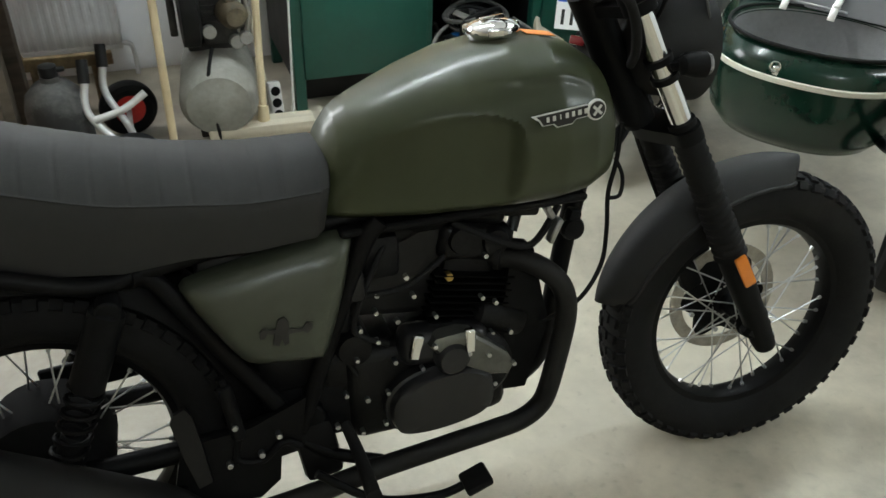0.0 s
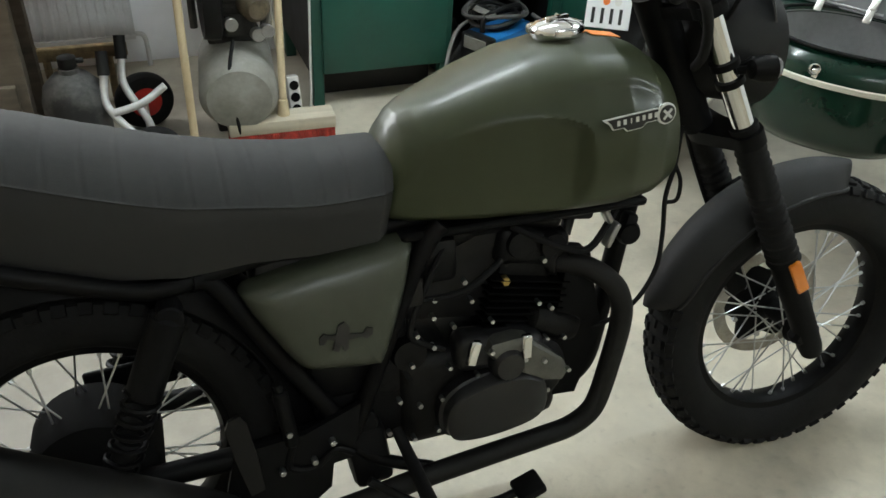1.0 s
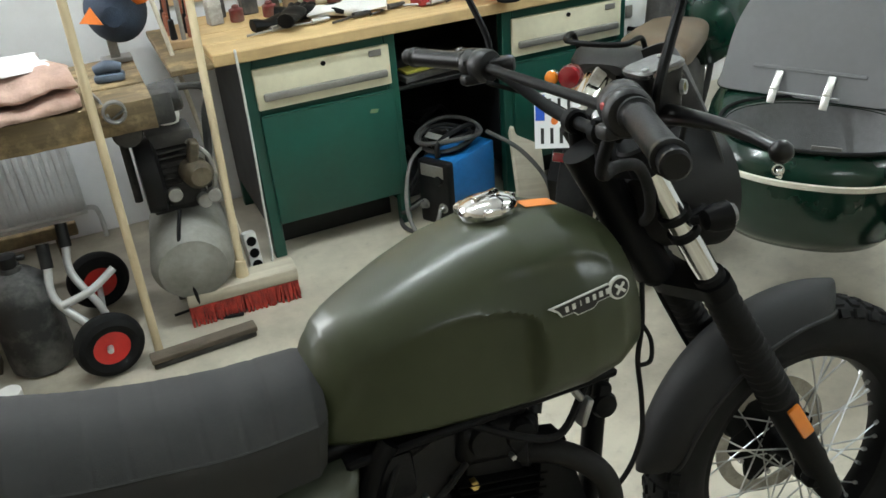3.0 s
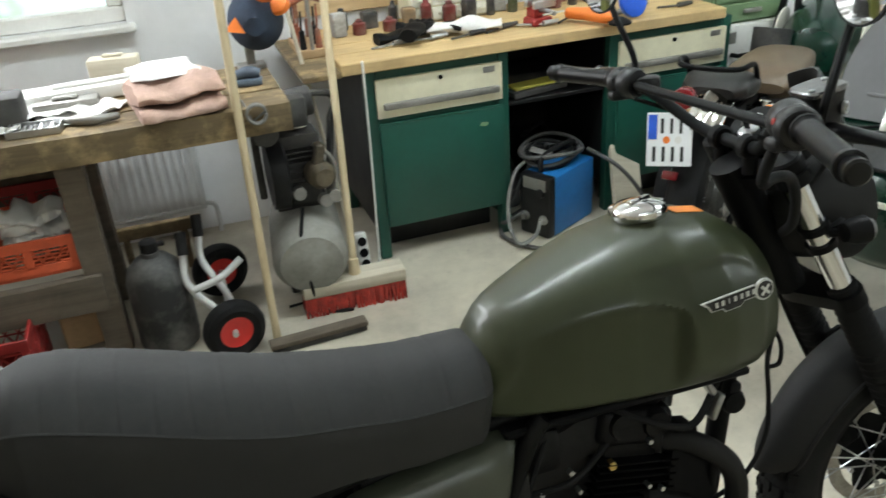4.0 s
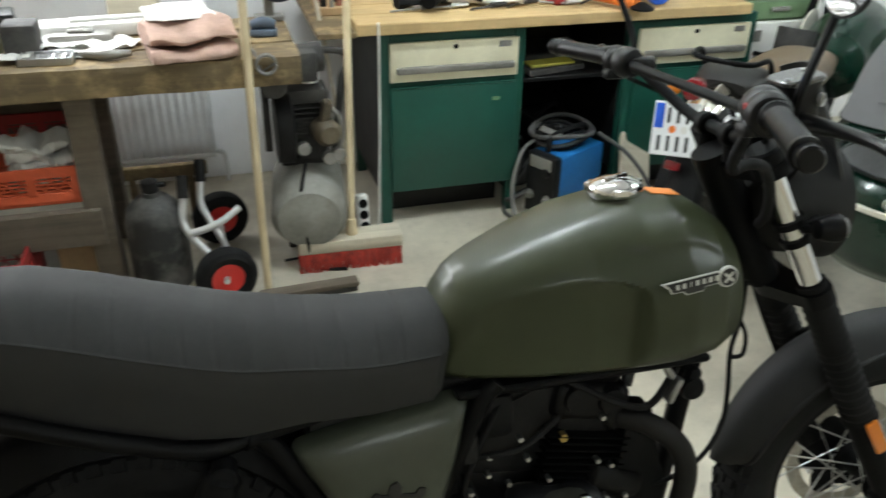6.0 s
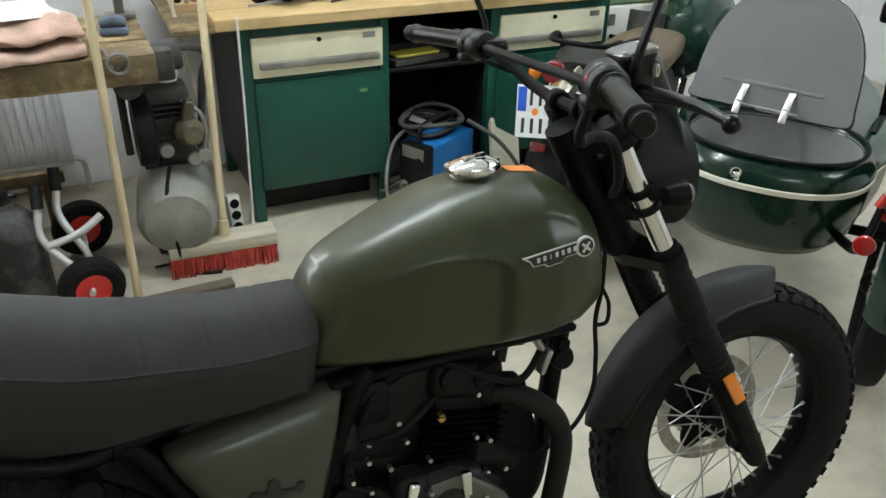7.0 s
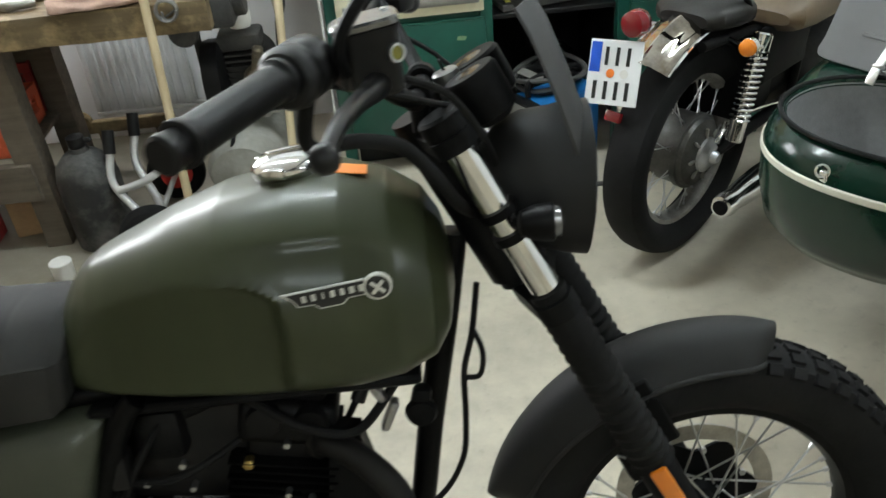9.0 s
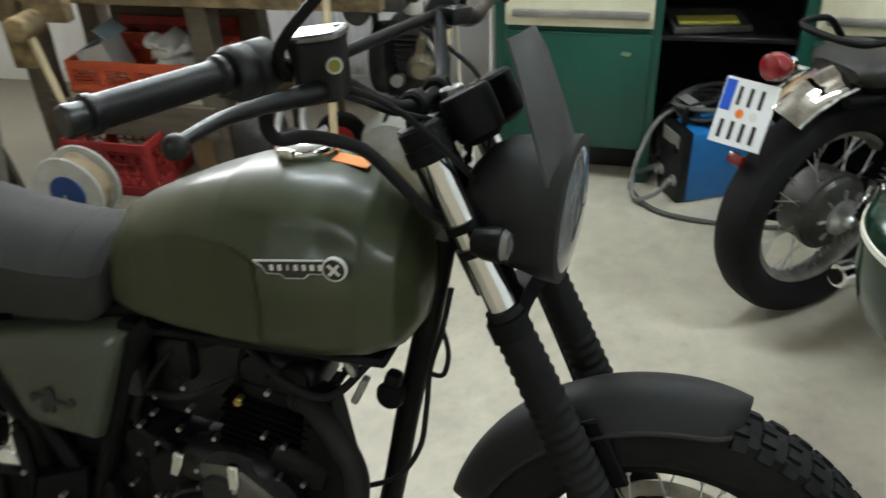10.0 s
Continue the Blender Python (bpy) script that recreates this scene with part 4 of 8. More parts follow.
box(bm, 0.34, 0.03, 0.05, pose(0.02, 0, 0.025), 0.004)
lathe(bm, [(0.0, -0.02), (0.045, -0.018), (0.05, 0), (0.045, 0.018), (0, 0.02)], pose(-0.17, 0, 0.04, 90, 0, 0), 24)
cyl(bm, (-0.10, 0, -0.17), (-0.10, 0, 0.0), 0.014, seg=10)
cyl(bm, (0.12, 0, -0.17), (0.12, 0, 0.0), 0.014, seg=10)
solo("low_bar_rack", bm, OLD_WOOD, "low brown wooden rack in front of the radiator", "rack", pose(-0.88, 2.22, 0.171))

# gas canister, sack truck, compressor
gc = thing("gas_bottle", pose(-0.87, 1.68, 0), "scuffed black steel bottle standing on the floor", "bottle")
bm = B()
lathe(bm, [(0.085, 0), (0.098, 0.012), (0.10, 0.04), (0.10, 0.25), (0.088, 0.30), (0.055, 0.335), (0.032, 0.345), (0.030, 0.36)], Matrix(), 32)
part("body", bm, mat("dusty black steel", (0.016, 0.016, 0.016), 0.6, vary=0.3, scale=10, dirt=(0.13, 0.125, 0.115), dirt_amount=0.7, edge=(0.45, 0.62)), gc)
bm = B()
lathe(bm, [(0.020, 0.35), (0.028, 0.365), (0.028, 0.395), (0.018, 0.40)], Matrix(), 16)
box(bm, 0.06, 0.016, 0.016, pose(0.02, 0, 0.38), 0.004)
part("valve", bm, BLACK_PLASTIC, gc)
stk = thing("sack_truck", pose(-0.66, 1.66, 0), "folding aluminium sack truck with red wheels", "sack truck")
for y in (-0.16, 0.28):
    bm = B()
    lathe_closed(bm, [(0.056, -0.027), (0.080, -0.034), (0.097, -0.027), (0.104, -0.011), (0.104, 0.011), (0.097, 0.027), (0.080, 0.034), (0.056, 0.027)], pose(0, y, 0.104, 90, 0, 12), 40)
    w = part("wheel", bm, RUBBER, stk, "black pneumatic tyre")
    bm = B()
    lathe(bm, [(0.0, -0.026), (0.018, -0.030), (0.022, -0.020), (0.036, -0.014), (0.053, -0.023), (0.059, -0.027), (0.059, 0.027), (0.053, 0.023), (0.0, 0.018)], pose(0, y, 0.104, 90, 0, 12), 32)
    rimw = part("rim", bm, RED, w, "red wheel rim")
    bm = B()
    lathe(bm, [(0.0, -0.044), (0.012, -0.042), (0.013, -0.028)], pose(0, y, 0.104, 90, 0, 12), 14)
    part("hub_cap", bm, STEEL, rimw)
bm = B()
tube(bm, [(0, -0.20, 0.104), (0, 0.32, 0.104)], 0.010, 10, smooth=False)
tube(bm, [(-0.05, 0.10, 0.34), (-0.055, 0.05, 0.27), (0.0, -0.02, 0.17), (0.01, -0.03, 0.112)], 0.013, 10)
tube(bm, [(-0.11, 0.0, 0.33), (-0.115, -0.04, 0.24), (-0.03, -0.10, 0.14), (0.0, -0.12, 0.112)], 0.013, 10)
tube(bm, [(-0.10, -0.06, 0.225), (-0.01, -0.05, 0.245), (0.07, -0.02, 0.285)], 0.013, 10)
part("frame", bm, mat("bright tube aluminium", (0.62, 0.62, 0.62), 0.4, 0.5, vary=0.1, scale=14), stk, "bent aluminium tube frame")
bm = B()
tube(bm, [(-0.05, 0.10, 0.34), (-0.045, 0.13, 0.41)], 0.019, 12, smooth=False)
part("grip", bm, BLACK_PLASTIC, stk, "black plastic grip")
bm = B()
tube(bm, [(-0.11, 0.0, 0.33), (-0.105, 0.03, 0.40)], 0.019, 12, smooth=False)
part("grip", bm, BLACK_PLASTIC, stk, "black plastic grip")
cp = thing("air_compressor", pose(-0.325, 1.90, 0) @ Matrix.Diagonal((1.10, 1.0, 1.06, 1)), "dusty grey air compressor with round tank", "compressor")
bm = B()
lathe(bm, [(0.0, -0.23), (0.06, -0.222), (0.096, -0.20), (0.116, -0.16), (0.123, -0.11), (0.123, 0.22), (0.10, 0.27), (0.0, 0.29)], pose(0, 0, 0.195, 90, 0, -6), 36)
part("tank", bm, COMP_GREY, cp, "dusty grey rounded air tank")
bm = B()
box(bm, 0.17, 0.20, 0.03, pose(0, 0.04, 0.328), 0.004)
lathe(bm, [(0.0, -0.12), (0.075, -0.11), (0.085, -0.08), (0.085, 0.12), (0.05, 0.14)], pose(0.0, 0.10, 0.44, 90, 0, 0), 28)
box(bm, 0.10, 0.11, 0.16, pose(0.01, -0.04, 0.42), 0.015, 2)
box(bm, 0.13, 0.12, 0.05, pose(0.01, -0.04, 0.565), 0.012, 2)
mtr = part("motor", bm, MOTOR_DARK, cp, "dusty dark motor and finned pump")
for k in range(7):
    bm = B()
    box(bm, 0.125, 0.12, 0.006, pose(0.01, -0.04, 0.42 + k * 0.018), 0.001)
    part("fin", bm, MOTOR_DARK, mtr)
bm = B()
lathe(bm, [(0.0, 0), (0.115, 0), (0.12, 0.02), (0.12, 0.05), (0.09, 0.06)], pose(-0.10, -0.08, 0.46, 0, 90, 0), 28)
part("belt_guard", bm, BLACK_PLASTIC, cp)
bm = B()
lathe(bm, [(0.0, -0.05), (0.035, -0.048), (0.045, -0.03), (0.045, 0.03), (0.03, 0.05)], pose(0.055, -0.13, 0.455, 90, 0, 10), 18)
box(bm, 0.03, 0.05, 0.12, pose(0.055, -0.13, 0.50, 0, 12, 0), 0.006)
part("crank_case", bm, mat("oily brown casting", (0.13, 0.105, 0.07), 0.55, 0.4, vary=0.3, scale=20, dirt=(0.02, 0.018, 0.015), dirt_amount=0.8), cp, "oily brown crank case")
bm = B()
lathe(bm, [(0.0, 0), (0.03, 0.004), (0.035, 0.02), (0.035, 0.05), (0.02, 0.07), (0.0, 0.075)], pose(0.02, -0.05, 0.60), 18)
part("air_filter", bm, WHITE_PLASTIC, cp, "white plastic air filter")
for z, x in ((0.36, 0.06), (0.40, -0.02), (0.37, 0.09)):
    bm = B()
    cyl(bm, (x, -0.12, z), (x, -0.17, z + 0.01), 0.022, seg=16, bev=0.003)
    part("gauge", bm, GREY_METAL, cp, "small round gauge")
bm = B()
tube(bm, [(0.05, -0.10, 0.55), (0.10, -0.13, 0.50), (0.10, -0.13, 0.40), (0.06, -0.13, 0.35)], 0.008, 8)
part("pipe", bm, GREY_METAL, cp, "bent metal pipe")
bm = B()
tube(bm, [(-0.12, -0.02, 0.63), (-0.12, -0.02, 0.69), (0.13, -0.02, 0.69), (0.13, -0.02, 0.60)], 0.012, 8)
tube(bm, [(-0.12, -0.02, 0.36), (-0.12, -0.02, 0.63)], 0.012, 8, smooth=False)
tube(bm, [(0.13, -0.02, 0.60), (0.10, 0.0, 0.335)], 0.012, 8, smooth=False)
part("carry_handle", bm, MOTOR_DARK, cp)
bm = B()
tube(bm, [(-0.02, -0.17, 0.36), (-0.05, -0.26, 0.28), (-0.04, -0.27, 0.12), (-0.02, -0.26, 0.012), (0.08, -0.30, 0.010)], 0.006, 8)
part("hose", bm, RUBBER, cp, "black air hose")
for q in (-1, 1):
    bm = B()
    box(bm, 0.03, 0.06, 0.07, pose(q * 0.07, -0.05, 0.035), 0.004)
    part("foot", bm, MOTOR_DARK, cp)

# brooms and sticks
br = thing("red_broom", pose(-0.212, 1.672, 0, 0, 0, -2), "broom with pale wooden block and red bristles", "broom", "brooms")
bm = B()
box(bm, 0.378, 0.098, 0.048, pose(0, 0, 0.092), 0.006, 2)
part("block", bm, PALE_GREY_WOOD, br, "dusty pale wooden broom block")
bm = B()
rnd = random.Random(4)
for i in range(44):
    for j in range(6):
        x = -0.181 + 0.00842 * i
        y = -0.041 + 0.0164 * j
        dx, dy = rnd.uniform(-0.006, 0.006), rnd.uniform(-0.006, 0.006) + (j - 2.5) * 0.004
        v = [bm.verts.new((x - 0.0036, y - 0.0065, 0.07)), bm.verts.new((x + 0.0036, y - 0.0065, 0.07)), bm.verts.new((x + 0.0036, y + 0.0065, 0.07)), bm.verts.new((x - 0.0036, y + 0.0065, 0.07))]
        z = rnd.uniform(0.0, 0.004)
        u = [bm.verts.new((q.co.x * 1.01 + dx, q.co.y + dy, z)) for q in v]
        for k in range(4):
            bm.faces.new((v[k], v[(k + 1) % 4], u[(k + 1) % 4], u[k]))
        bm.faces.new(u)
tagged(part("bristles", bm, BRISTLE, br, "red bristle tufts"), kind="stuff")
bm = B()
cyl(bm, (0.008, 0.0, 0.10), (0.012, 0.012, 0.17), 0.024, 0.018, seg=16, bev=0.003)
tube(bm, [(0.010, 0.005, 0.12), (0.05, 0.21, 0.90), (0.09, 0.42, 1.60)], 0.0135, 12)
part("handle", bm, PALE_WOOD, br, "long pale wooden handle")
pb = thing("pale_broom", pose(-0.50, 1.55, 0), "pale wooden broom standing on the floor", "broom", "brooms")
bm = B()
tube(bm, [(-0.028, -0.045, 0.02), (-0.016, 0.050, 0.80), (0.0, 0.145, 1.60)], 0.0135, 12)
part("handle", bm, PALE_WOOD, pb, "long pale wooden handle")
bm = B()
box(bm, 0.34, 0.050, 0.020, pose(0.11, -0.08, 0.031, 0, 0, 3), 0.005, 2)
part("block", bm, DARK_WOOD, pb, "dark worn broom block")
bm = B()
box(bm, 0.33, 0.042, 0.022, pose(0.11, -0.08, 0.011, 0, 0, 3), 0.004)
part("bristles", bm, MOTOR_DARK, pb, "short dark bristles")
bm = B()
tube(bm, [(-0.14, 1.84, 0.01), (-0.19, 2.00, 0.50), (-0.24, 2.12, 0.95), (-0.28, 2.20, 1.25)], 0.008, 10)
solo("thin_rod", bm, PALE_GREY_WOOD, "thin pale rod leaning against the bench", "rod")
bm = B()
tube(bm, [(-0.045, 1.885, 0.815), (-0.045, 1.875, 0.79), (-0.044, 1.893, 0.5), (-0.052, 1.89, 0.2), (-0.06, 1.88, 0.03), (-0.09, 1.86, 0.008)], 0.0045, 8)
solo("white_cable", bm, WHITE_PLASTIC, "thin white cable hanging from the bench", "cable")
ps = thing("power_strip", pose(-0.125, 1.84, 0, -12, 0, 8), "white power strip with black sockets", "power strip")
bm = B()
box(bm, 0.05, 0.04, 0.17, pose(0, 0, 0.09), 0.010, 2)
part("body", bm, WHITE_PLASTIC, ps)
for z in (0.05, 0.095, 0.14):
    bm = B()
    lathe(bm, [(0.018, 0), (0.018, 0.003), (0.0, 0.002)], pose(0, -0.019, z, 90, 0, 0), 20)
    part("socket", bm, BLACK, ps)
bm = B()
tube(bm, [(-0.14, 1.84, 0.02), (-0.22, 1.86, 0.012), (-0.30, 1.75, 0.008), (-0.45, 1.72, 0.008)], 0.005, 8)
solo("floor_cable", bm, BLACK_PLASTIC, "black cable lying on the floor", "cable")

# blue welder
DARK_CABLE = mat("dark grey cable", (0.07, 0.068, 0.065), 0.6, vary=0.2, scale=15)
wl = thing("welding_machine", pose(0.745, 1.925, 0, 0, 0, -62), "blue welding machine with coiled grey cables", "welder")
bm = B()
box(bm, 0.155, 0.285, 0.265, pose(0, 0.012, 0.1345), 0.012, 2)
part("casing", bm, BLUE_WELD, wl, "blue sheet metal casing")
bm = B()
box(bm, 0.15, 0.05, 0.268, pose(0, -0.138, 0.136), 0.012, 2)
lathe(bm, [(0.0, 0.012), (0.018, 0.012), (0.020, 0.0)], pose(0.03, -0.163, 0.20, 90, 0, 0), 16)
part("front_panel", bm, BLACK_PLASTIC, wl, "black front panel")
bm = B()
tube(bm, [(0, -0.12, 0.275), (0, -0.10, 0.335), (0, 0.10, 0.335), (0, 0.12, 0.275)], 0.011, 8)
part("handle", bm, BLACK_PLASTIC, wl)
for q, (r_, dz) in enumerate(((0.085, 0.0), (0.10, 0.012), (0.075, 0.026), (0.11, 0.036))):
    bm = B()
    pts_ = [(-0.05 + r_ * 1.1 * math.cos(a), 0.02 + r_ * 1.3 * math.sin(a), 0.288 + dz + 0.012 * math.sin(2 * a + q)) for a in np.linspace(0, 2 * math.pi, 22)]
    tube(bm, pts_, 0.009, 8, n=2)
    part("cable", bm, DARK_CABLE if q % 2 else BLACK_PLASTIC, wl, "coiled welding cable")
bm = B()
tube(bm, [(-0.05, -0.17, 0.10), (-0.12, -0.22, 0.05), (-0.17, -0.10, 0.09), (-0.15, 0.05, 0.26), (-0.10, 0.08, 0.30)], 0.009, 8)
tube(bm, [(0.05, 0.14, 0.30), (0.20, 0.16, 0.24), (0.30, 0.20, 0.10), (0.34, 0.10, 0.012), (0.15, -0.22, 0.012), (-0.05, -0.27, 0.012), (-0.16, -0.18, 0.012), (-0.18, -0.02, 0.012)], 0.009, 8)
part("hose_pack", bm, DARK_CABLE, wl, "dark grey hose pack")
bm = B()
box(bm, 0.11, 0.004, 0.05, pose(0, -0.164, 0.235), 0.002)
part("control_plate", bm, GREY_METAL, wl, "scuffed grey control plate")
for x in (-0.045, 0.045):
    bm = B()
    lathe(bm, [(0.0, 0.022), (0.012, 0.022), (0.014, 0.006), (0.021, 0.004), (0.021, 0.0)], pose(x, -0.163, 0.085, 90, 0, 0), 18)
    part("cable_socket", bm, GREY_METAL, wl, "grey cable socket")
bm = B()
tube(bm, [(0.045, -0.185, 0.085), (0.06, -0.24, 0.05), (0.02, -0.30, 0.03), (-0.06, -0.26, 0.12), (-0.10, -0.16, 0.26), (-0.06, -0.05, 0.32)], 0.008, 8)
part("earth_cable", bm, CABLE_GREY, wl, "pale grey earth cable")
bm = B()
box(bm, 0.09, 0.04, 0.006, pose(-0.02, -0.09, 0.345, 6, 12, 20), 0.002)
part("earth_clip", bm, GREY_METAL, wl, "dull grey clip lying on the cables")
bm = B()
tube(bm, [(-0.12, 0.04, 0.30), (-0.10, -0.04, 0.32), (-0.02, -0.10, 0.31)], 0.017, 10)
part("torch", bm, BLACK_PLASTIC, wl)
bm = B()
box(bm, 0.16, 0.02, 0.62, pose(0, 0, 0.31), 0.004)
solo("leaning_board", bm, PALE_GREY_WOOD, "pale wooden board leaning behind the sidecar motorcycle", "board", pose(1.02, 1.80, 0.004, -26, 14, 10))

# ---- on the green bench and the wall behind ----
GB = 0.8155
for q, (x, y, a) in enumerate(((0.0, 0.0, 10), (0.10, 0.03, -25), (0.05, -0.05, 60))):
    gl = thing("work_glove", pose(0.16 + x, 2.12 + y, GB + 0.018 + 0.012 * q, 0, 0, a), "dark crumpled work glove on the bench", "glove", "work gloves")
    bm = B()
    loft(bm, [[V((u * 0.09, 0.045 * math.cos(t) * (1 - 0.3 * u * u), 0.018 * math.sin(t) * (1 + 0.4 * math.sin(5 * u)))) for t in np.linspace(0, 2 * math.pi, 13)[:-1]] for u in np.linspace(-1, 1, 9)])
    part("palm", bm, BLACK_MATT, gl)
    for k in range(4):
        bm = B()
        tube(bm, [(0.08, -0.03 + 0.02 * k, 0), (0.13, -0.036 + 0.024 * k, 0.004), (0.165, -0.04 + 0.026 * k, -0.004)], [0.011, 0.011, 0.008], 8)
        part("finger", bm, BLACK_MATT, gl)
bm = B()
rings = []
for u in np.linspace(-1, 1, 15):
    rings.append([V((u * 0.15, 0.055 * math.cos(t) + 0.02 * math.sin(3 * u), 0.026 + 0.022 * math.sin(t) * (1 + 0.3 * math.sin(7 * u)) + 0.008 * math.sin(4 * u + t))) for t in np.linspace(0, 2 * math.pi, 17)[:-1]])
loft(bm, rings)
solo("white_rag", bm, WHITE_CLOTH, "crumpled white rag on the bench", "rag", pose(0.42, 2.10, GB, 0, 0, -22))
db = thing("small_parts_drawers", pose(0.46, 2.42, GB), "cream small parts drawer box on the bench", "drawer box")
bm = B()
box(bm, 0.36, 0.16, 0.24, pose(0, 0, 0.12), 0.005)
part("body", bm, CREAM, db)
for r_ in range(4):
    for c_ in range(4):
        bm = B()
        box(bm, 0.080, 0.012, 0.050, pose(-0.13 + c_ * 0.087, -0.082, 0.034 + r_ * 0.057), 0.003)
        box(bm, 0.03, 0.012, 0.010, pose(-0.13 + c_ * 0.087, -0.092, 0.034 + r_ * 0.057), 0.003)
        part("small_drawer", bm, STRIPE_CREAM, db)
vs = thing("red_vise", pose(0.72, 2.06, GB, 0, 0, 10), "small dark red bench vise", "vise")
bm = B()
box(bm, 0.09, 0.08, 0.03, pose(0, 0, 0.015), 0.006)
box(bm, 0.06, 0.06, 0.06, pose(0, 0.01, 0.055), 0.010, 2)
part("base", bm, RED_CRATE, vs)
for y in (-0.04, 0.012):
    bm = B()
    box(bm, 0.10, 0.022, 0.03, pose(0, y, 0.085), 0.004)
    part("jaw", bm, STEEL, vs)
bm = B()
cyl(bm, (0, -0.11, 0.06), (0, 0, 0.06), 0.010, seg=12)
cyl(bm, (-0.05, -0.105, 0.06), (0.05, -0.105, 0.06), 0.004, seg=8)
part("spindle", bm, STEEL, vs)
an = thing("angle_grinder", pose(0.905, 1.93, GB + 0.004, 0, 0, -60) @ Matrix.Diagonal((0.8, 0.8, 0.8, 1)), "orange power tool lying on the bench edge", "power tool")
bm = B()
tube(bm, [(-0.16, 0, 0.035), (-0.05, 0, 0.04), (0.05, 0, 0.04), (0.10, 0, 0.04)], [0.026, 0.032, 0.036, 0.03], 16)
part("body", bm, ORANGE, an)
bm = B()
lathe(bm, [(0.0, 0), (0.055, 0.0), (0.058, 0.008), (0.02, 0.03)], pose(0.13, 0, 0.012), 24)
part("guard", bm, BLACK_MATT, an)
bm = B()
lathe(bm, [(0.0, 0), (0.070, 0.0), (0.082, 0.006), (0.082, 0.03), (0.07, 0.036), (0.0, 0.036)], Matrix(), 32)
solo("blue_disc_box", bm, BLUE, "round bright blue plastic tin standing on the bench", "tin", pose(1.07, 1.955, GB + 0.064, 74, 0, 12) @ Matrix.Diagonal((0.78, 0.78, 0.78, 1)))
CLUTTER = [mat("dusty clutter", c, 0.6, vary=0.25, scale=25, dirt=(0.14, 0.12, 0.10), dirt_amount=0.6, edge=(0.42, 0.6)) for c in ((0.16, 0.022, 0.02), (0.10, 0.02, 0.02), (0.03, 0.03, 0.03), (0.022, 0.02, 0.02), (0.26, 0.17, 0.09), (0.20, 0.20, 0.19), (0.06, 0.075, 0.03), (0.32, 0.08, 0.03), (0.45, 0.44, 0.41))]
rnd = random.Random(11)
for k in range(30):
    x, y = -0.02 + 0.047 * k + rnd.uniform(-0.02, 0.02), 2.31 + 0.09 * (k % 2) + rnd.uniform(-0.02, 0.02)
    if 0.24 < x < 0.68 and y > 2.33:
        continue
    h, r_ = rnd.uniform(0.05, 0.12), rnd.uniform(0.016, 0.029)
    mt = rnd.choice(CLUTTER)
    bm = B()
    if k % 3:
        lathe(bm, [(r_ * 0.9, 0), (r_, 0.004), (r_, h * 0.78), (r_ * 0.55, h * 0.88), (r_ * 0.5, h), (r_ * 0.3, h + 0.004)], Matrix(), 18)
        solo("spray_can", bm, mt, "small coloured can among the bench clutter", "can", pose(x, y, GB), "bench cans")
    else:
        box(bm, r_ * 2.4, r_ * 2, h * 0.8, pose(0, 0, h * 0.4), 0.004)
        box(bm, r_ * 2.46, r_ * 2.06, 0.010, pose(0, 0, h * 0.62), 0.002)
        solo("small_box", bm, mt, "small coloured box among the bench clutter", "box", pose(x, y, GB, 0, 0, rnd.uniform(-15, 15)), "bench boxes")
for k in range(9):
    bm = B()
    x = 0.03 + 0.15 * k
    tube(bm, [(x, 2.02 + 0.04 * math.sin(k * 2), GB + 0.009), (x + 0.09, 2.04 + 0.05 * math.sin(k * 3), GB + 0.009)], 0.0045, 8, smooth=False)
    tube(bm, [(x + 0.09, 2.04 + 0.05 * math.sin(k * 3), GB + 0.012), (x + 0.16, 2.055 + 0.055 * math.sin(k * 3), GB + 0.012)], [0.011, 0.008], 8, smooth=False)
    solo("hand_tool", bm, rnd.choice((GREY_METAL, CLUTTER[3], STEEL, CLUTTER[2])), "hand tool lying on the bench", "tool", Matrix(), "hand tools")
# orange tool holders at the bench's end
th = thing("tool_rack", pose(-0.165, 2.26, 0.7925), "rack of orange handled tools at the bench end", "tool rack")
bm = B()
box(bm, 0.10, 0.26, 0.03, pose(0, 0, 0.015), 0.003)
part("rack_base", bm, CARD, th)
for k in range(8):
    bm = B()
    x, y = -0.03 + 0.06 * (k % 2), -0.10 + 0.065 * (k // 2)
    cyl(bm, (x, y, 0.03), (x, y, 0.10), 0.013, 0.010, seg=12, bev=0.003)
    cyl(bm, (x, y, 0.10), (x + 0.004, y, 0.17 + 0.02 * (k % 3)), 0.004, seg=8)
    part("screwdriver", bm, CLUTTER[7] if k % 3 else BLACK_PLASTIC, th)
for k in range(4):
    bm = B()
    tube(bm, [(-0.06, -0.10 + 0.06 * k, 0.20), (0.0, -0.10 + 0.06 * k, 0.22), (0.06, -0.09 + 0.06 * k, 0.20)], 0.012, 10)
    part("clip", bm, CLUTTER[7], th, "orange plastic clip")
bm = B()
tube(bm, [(0, -0.12, 0.0), (0, -0.12, 0.36)], 0.008, 8, smooth=False)
part("upright", bm, GREY_METAL, th)
pg = thing("pinboard", pose(0.62, WALL_Y - 0.012, 1.22), "plywood tool board on the wall above the bench", "pinboard")
bm = B()
box(bm, 1.55, 0.02, 0.72, Matrix(), 0.003)
part("board", bm, PEG, pg)
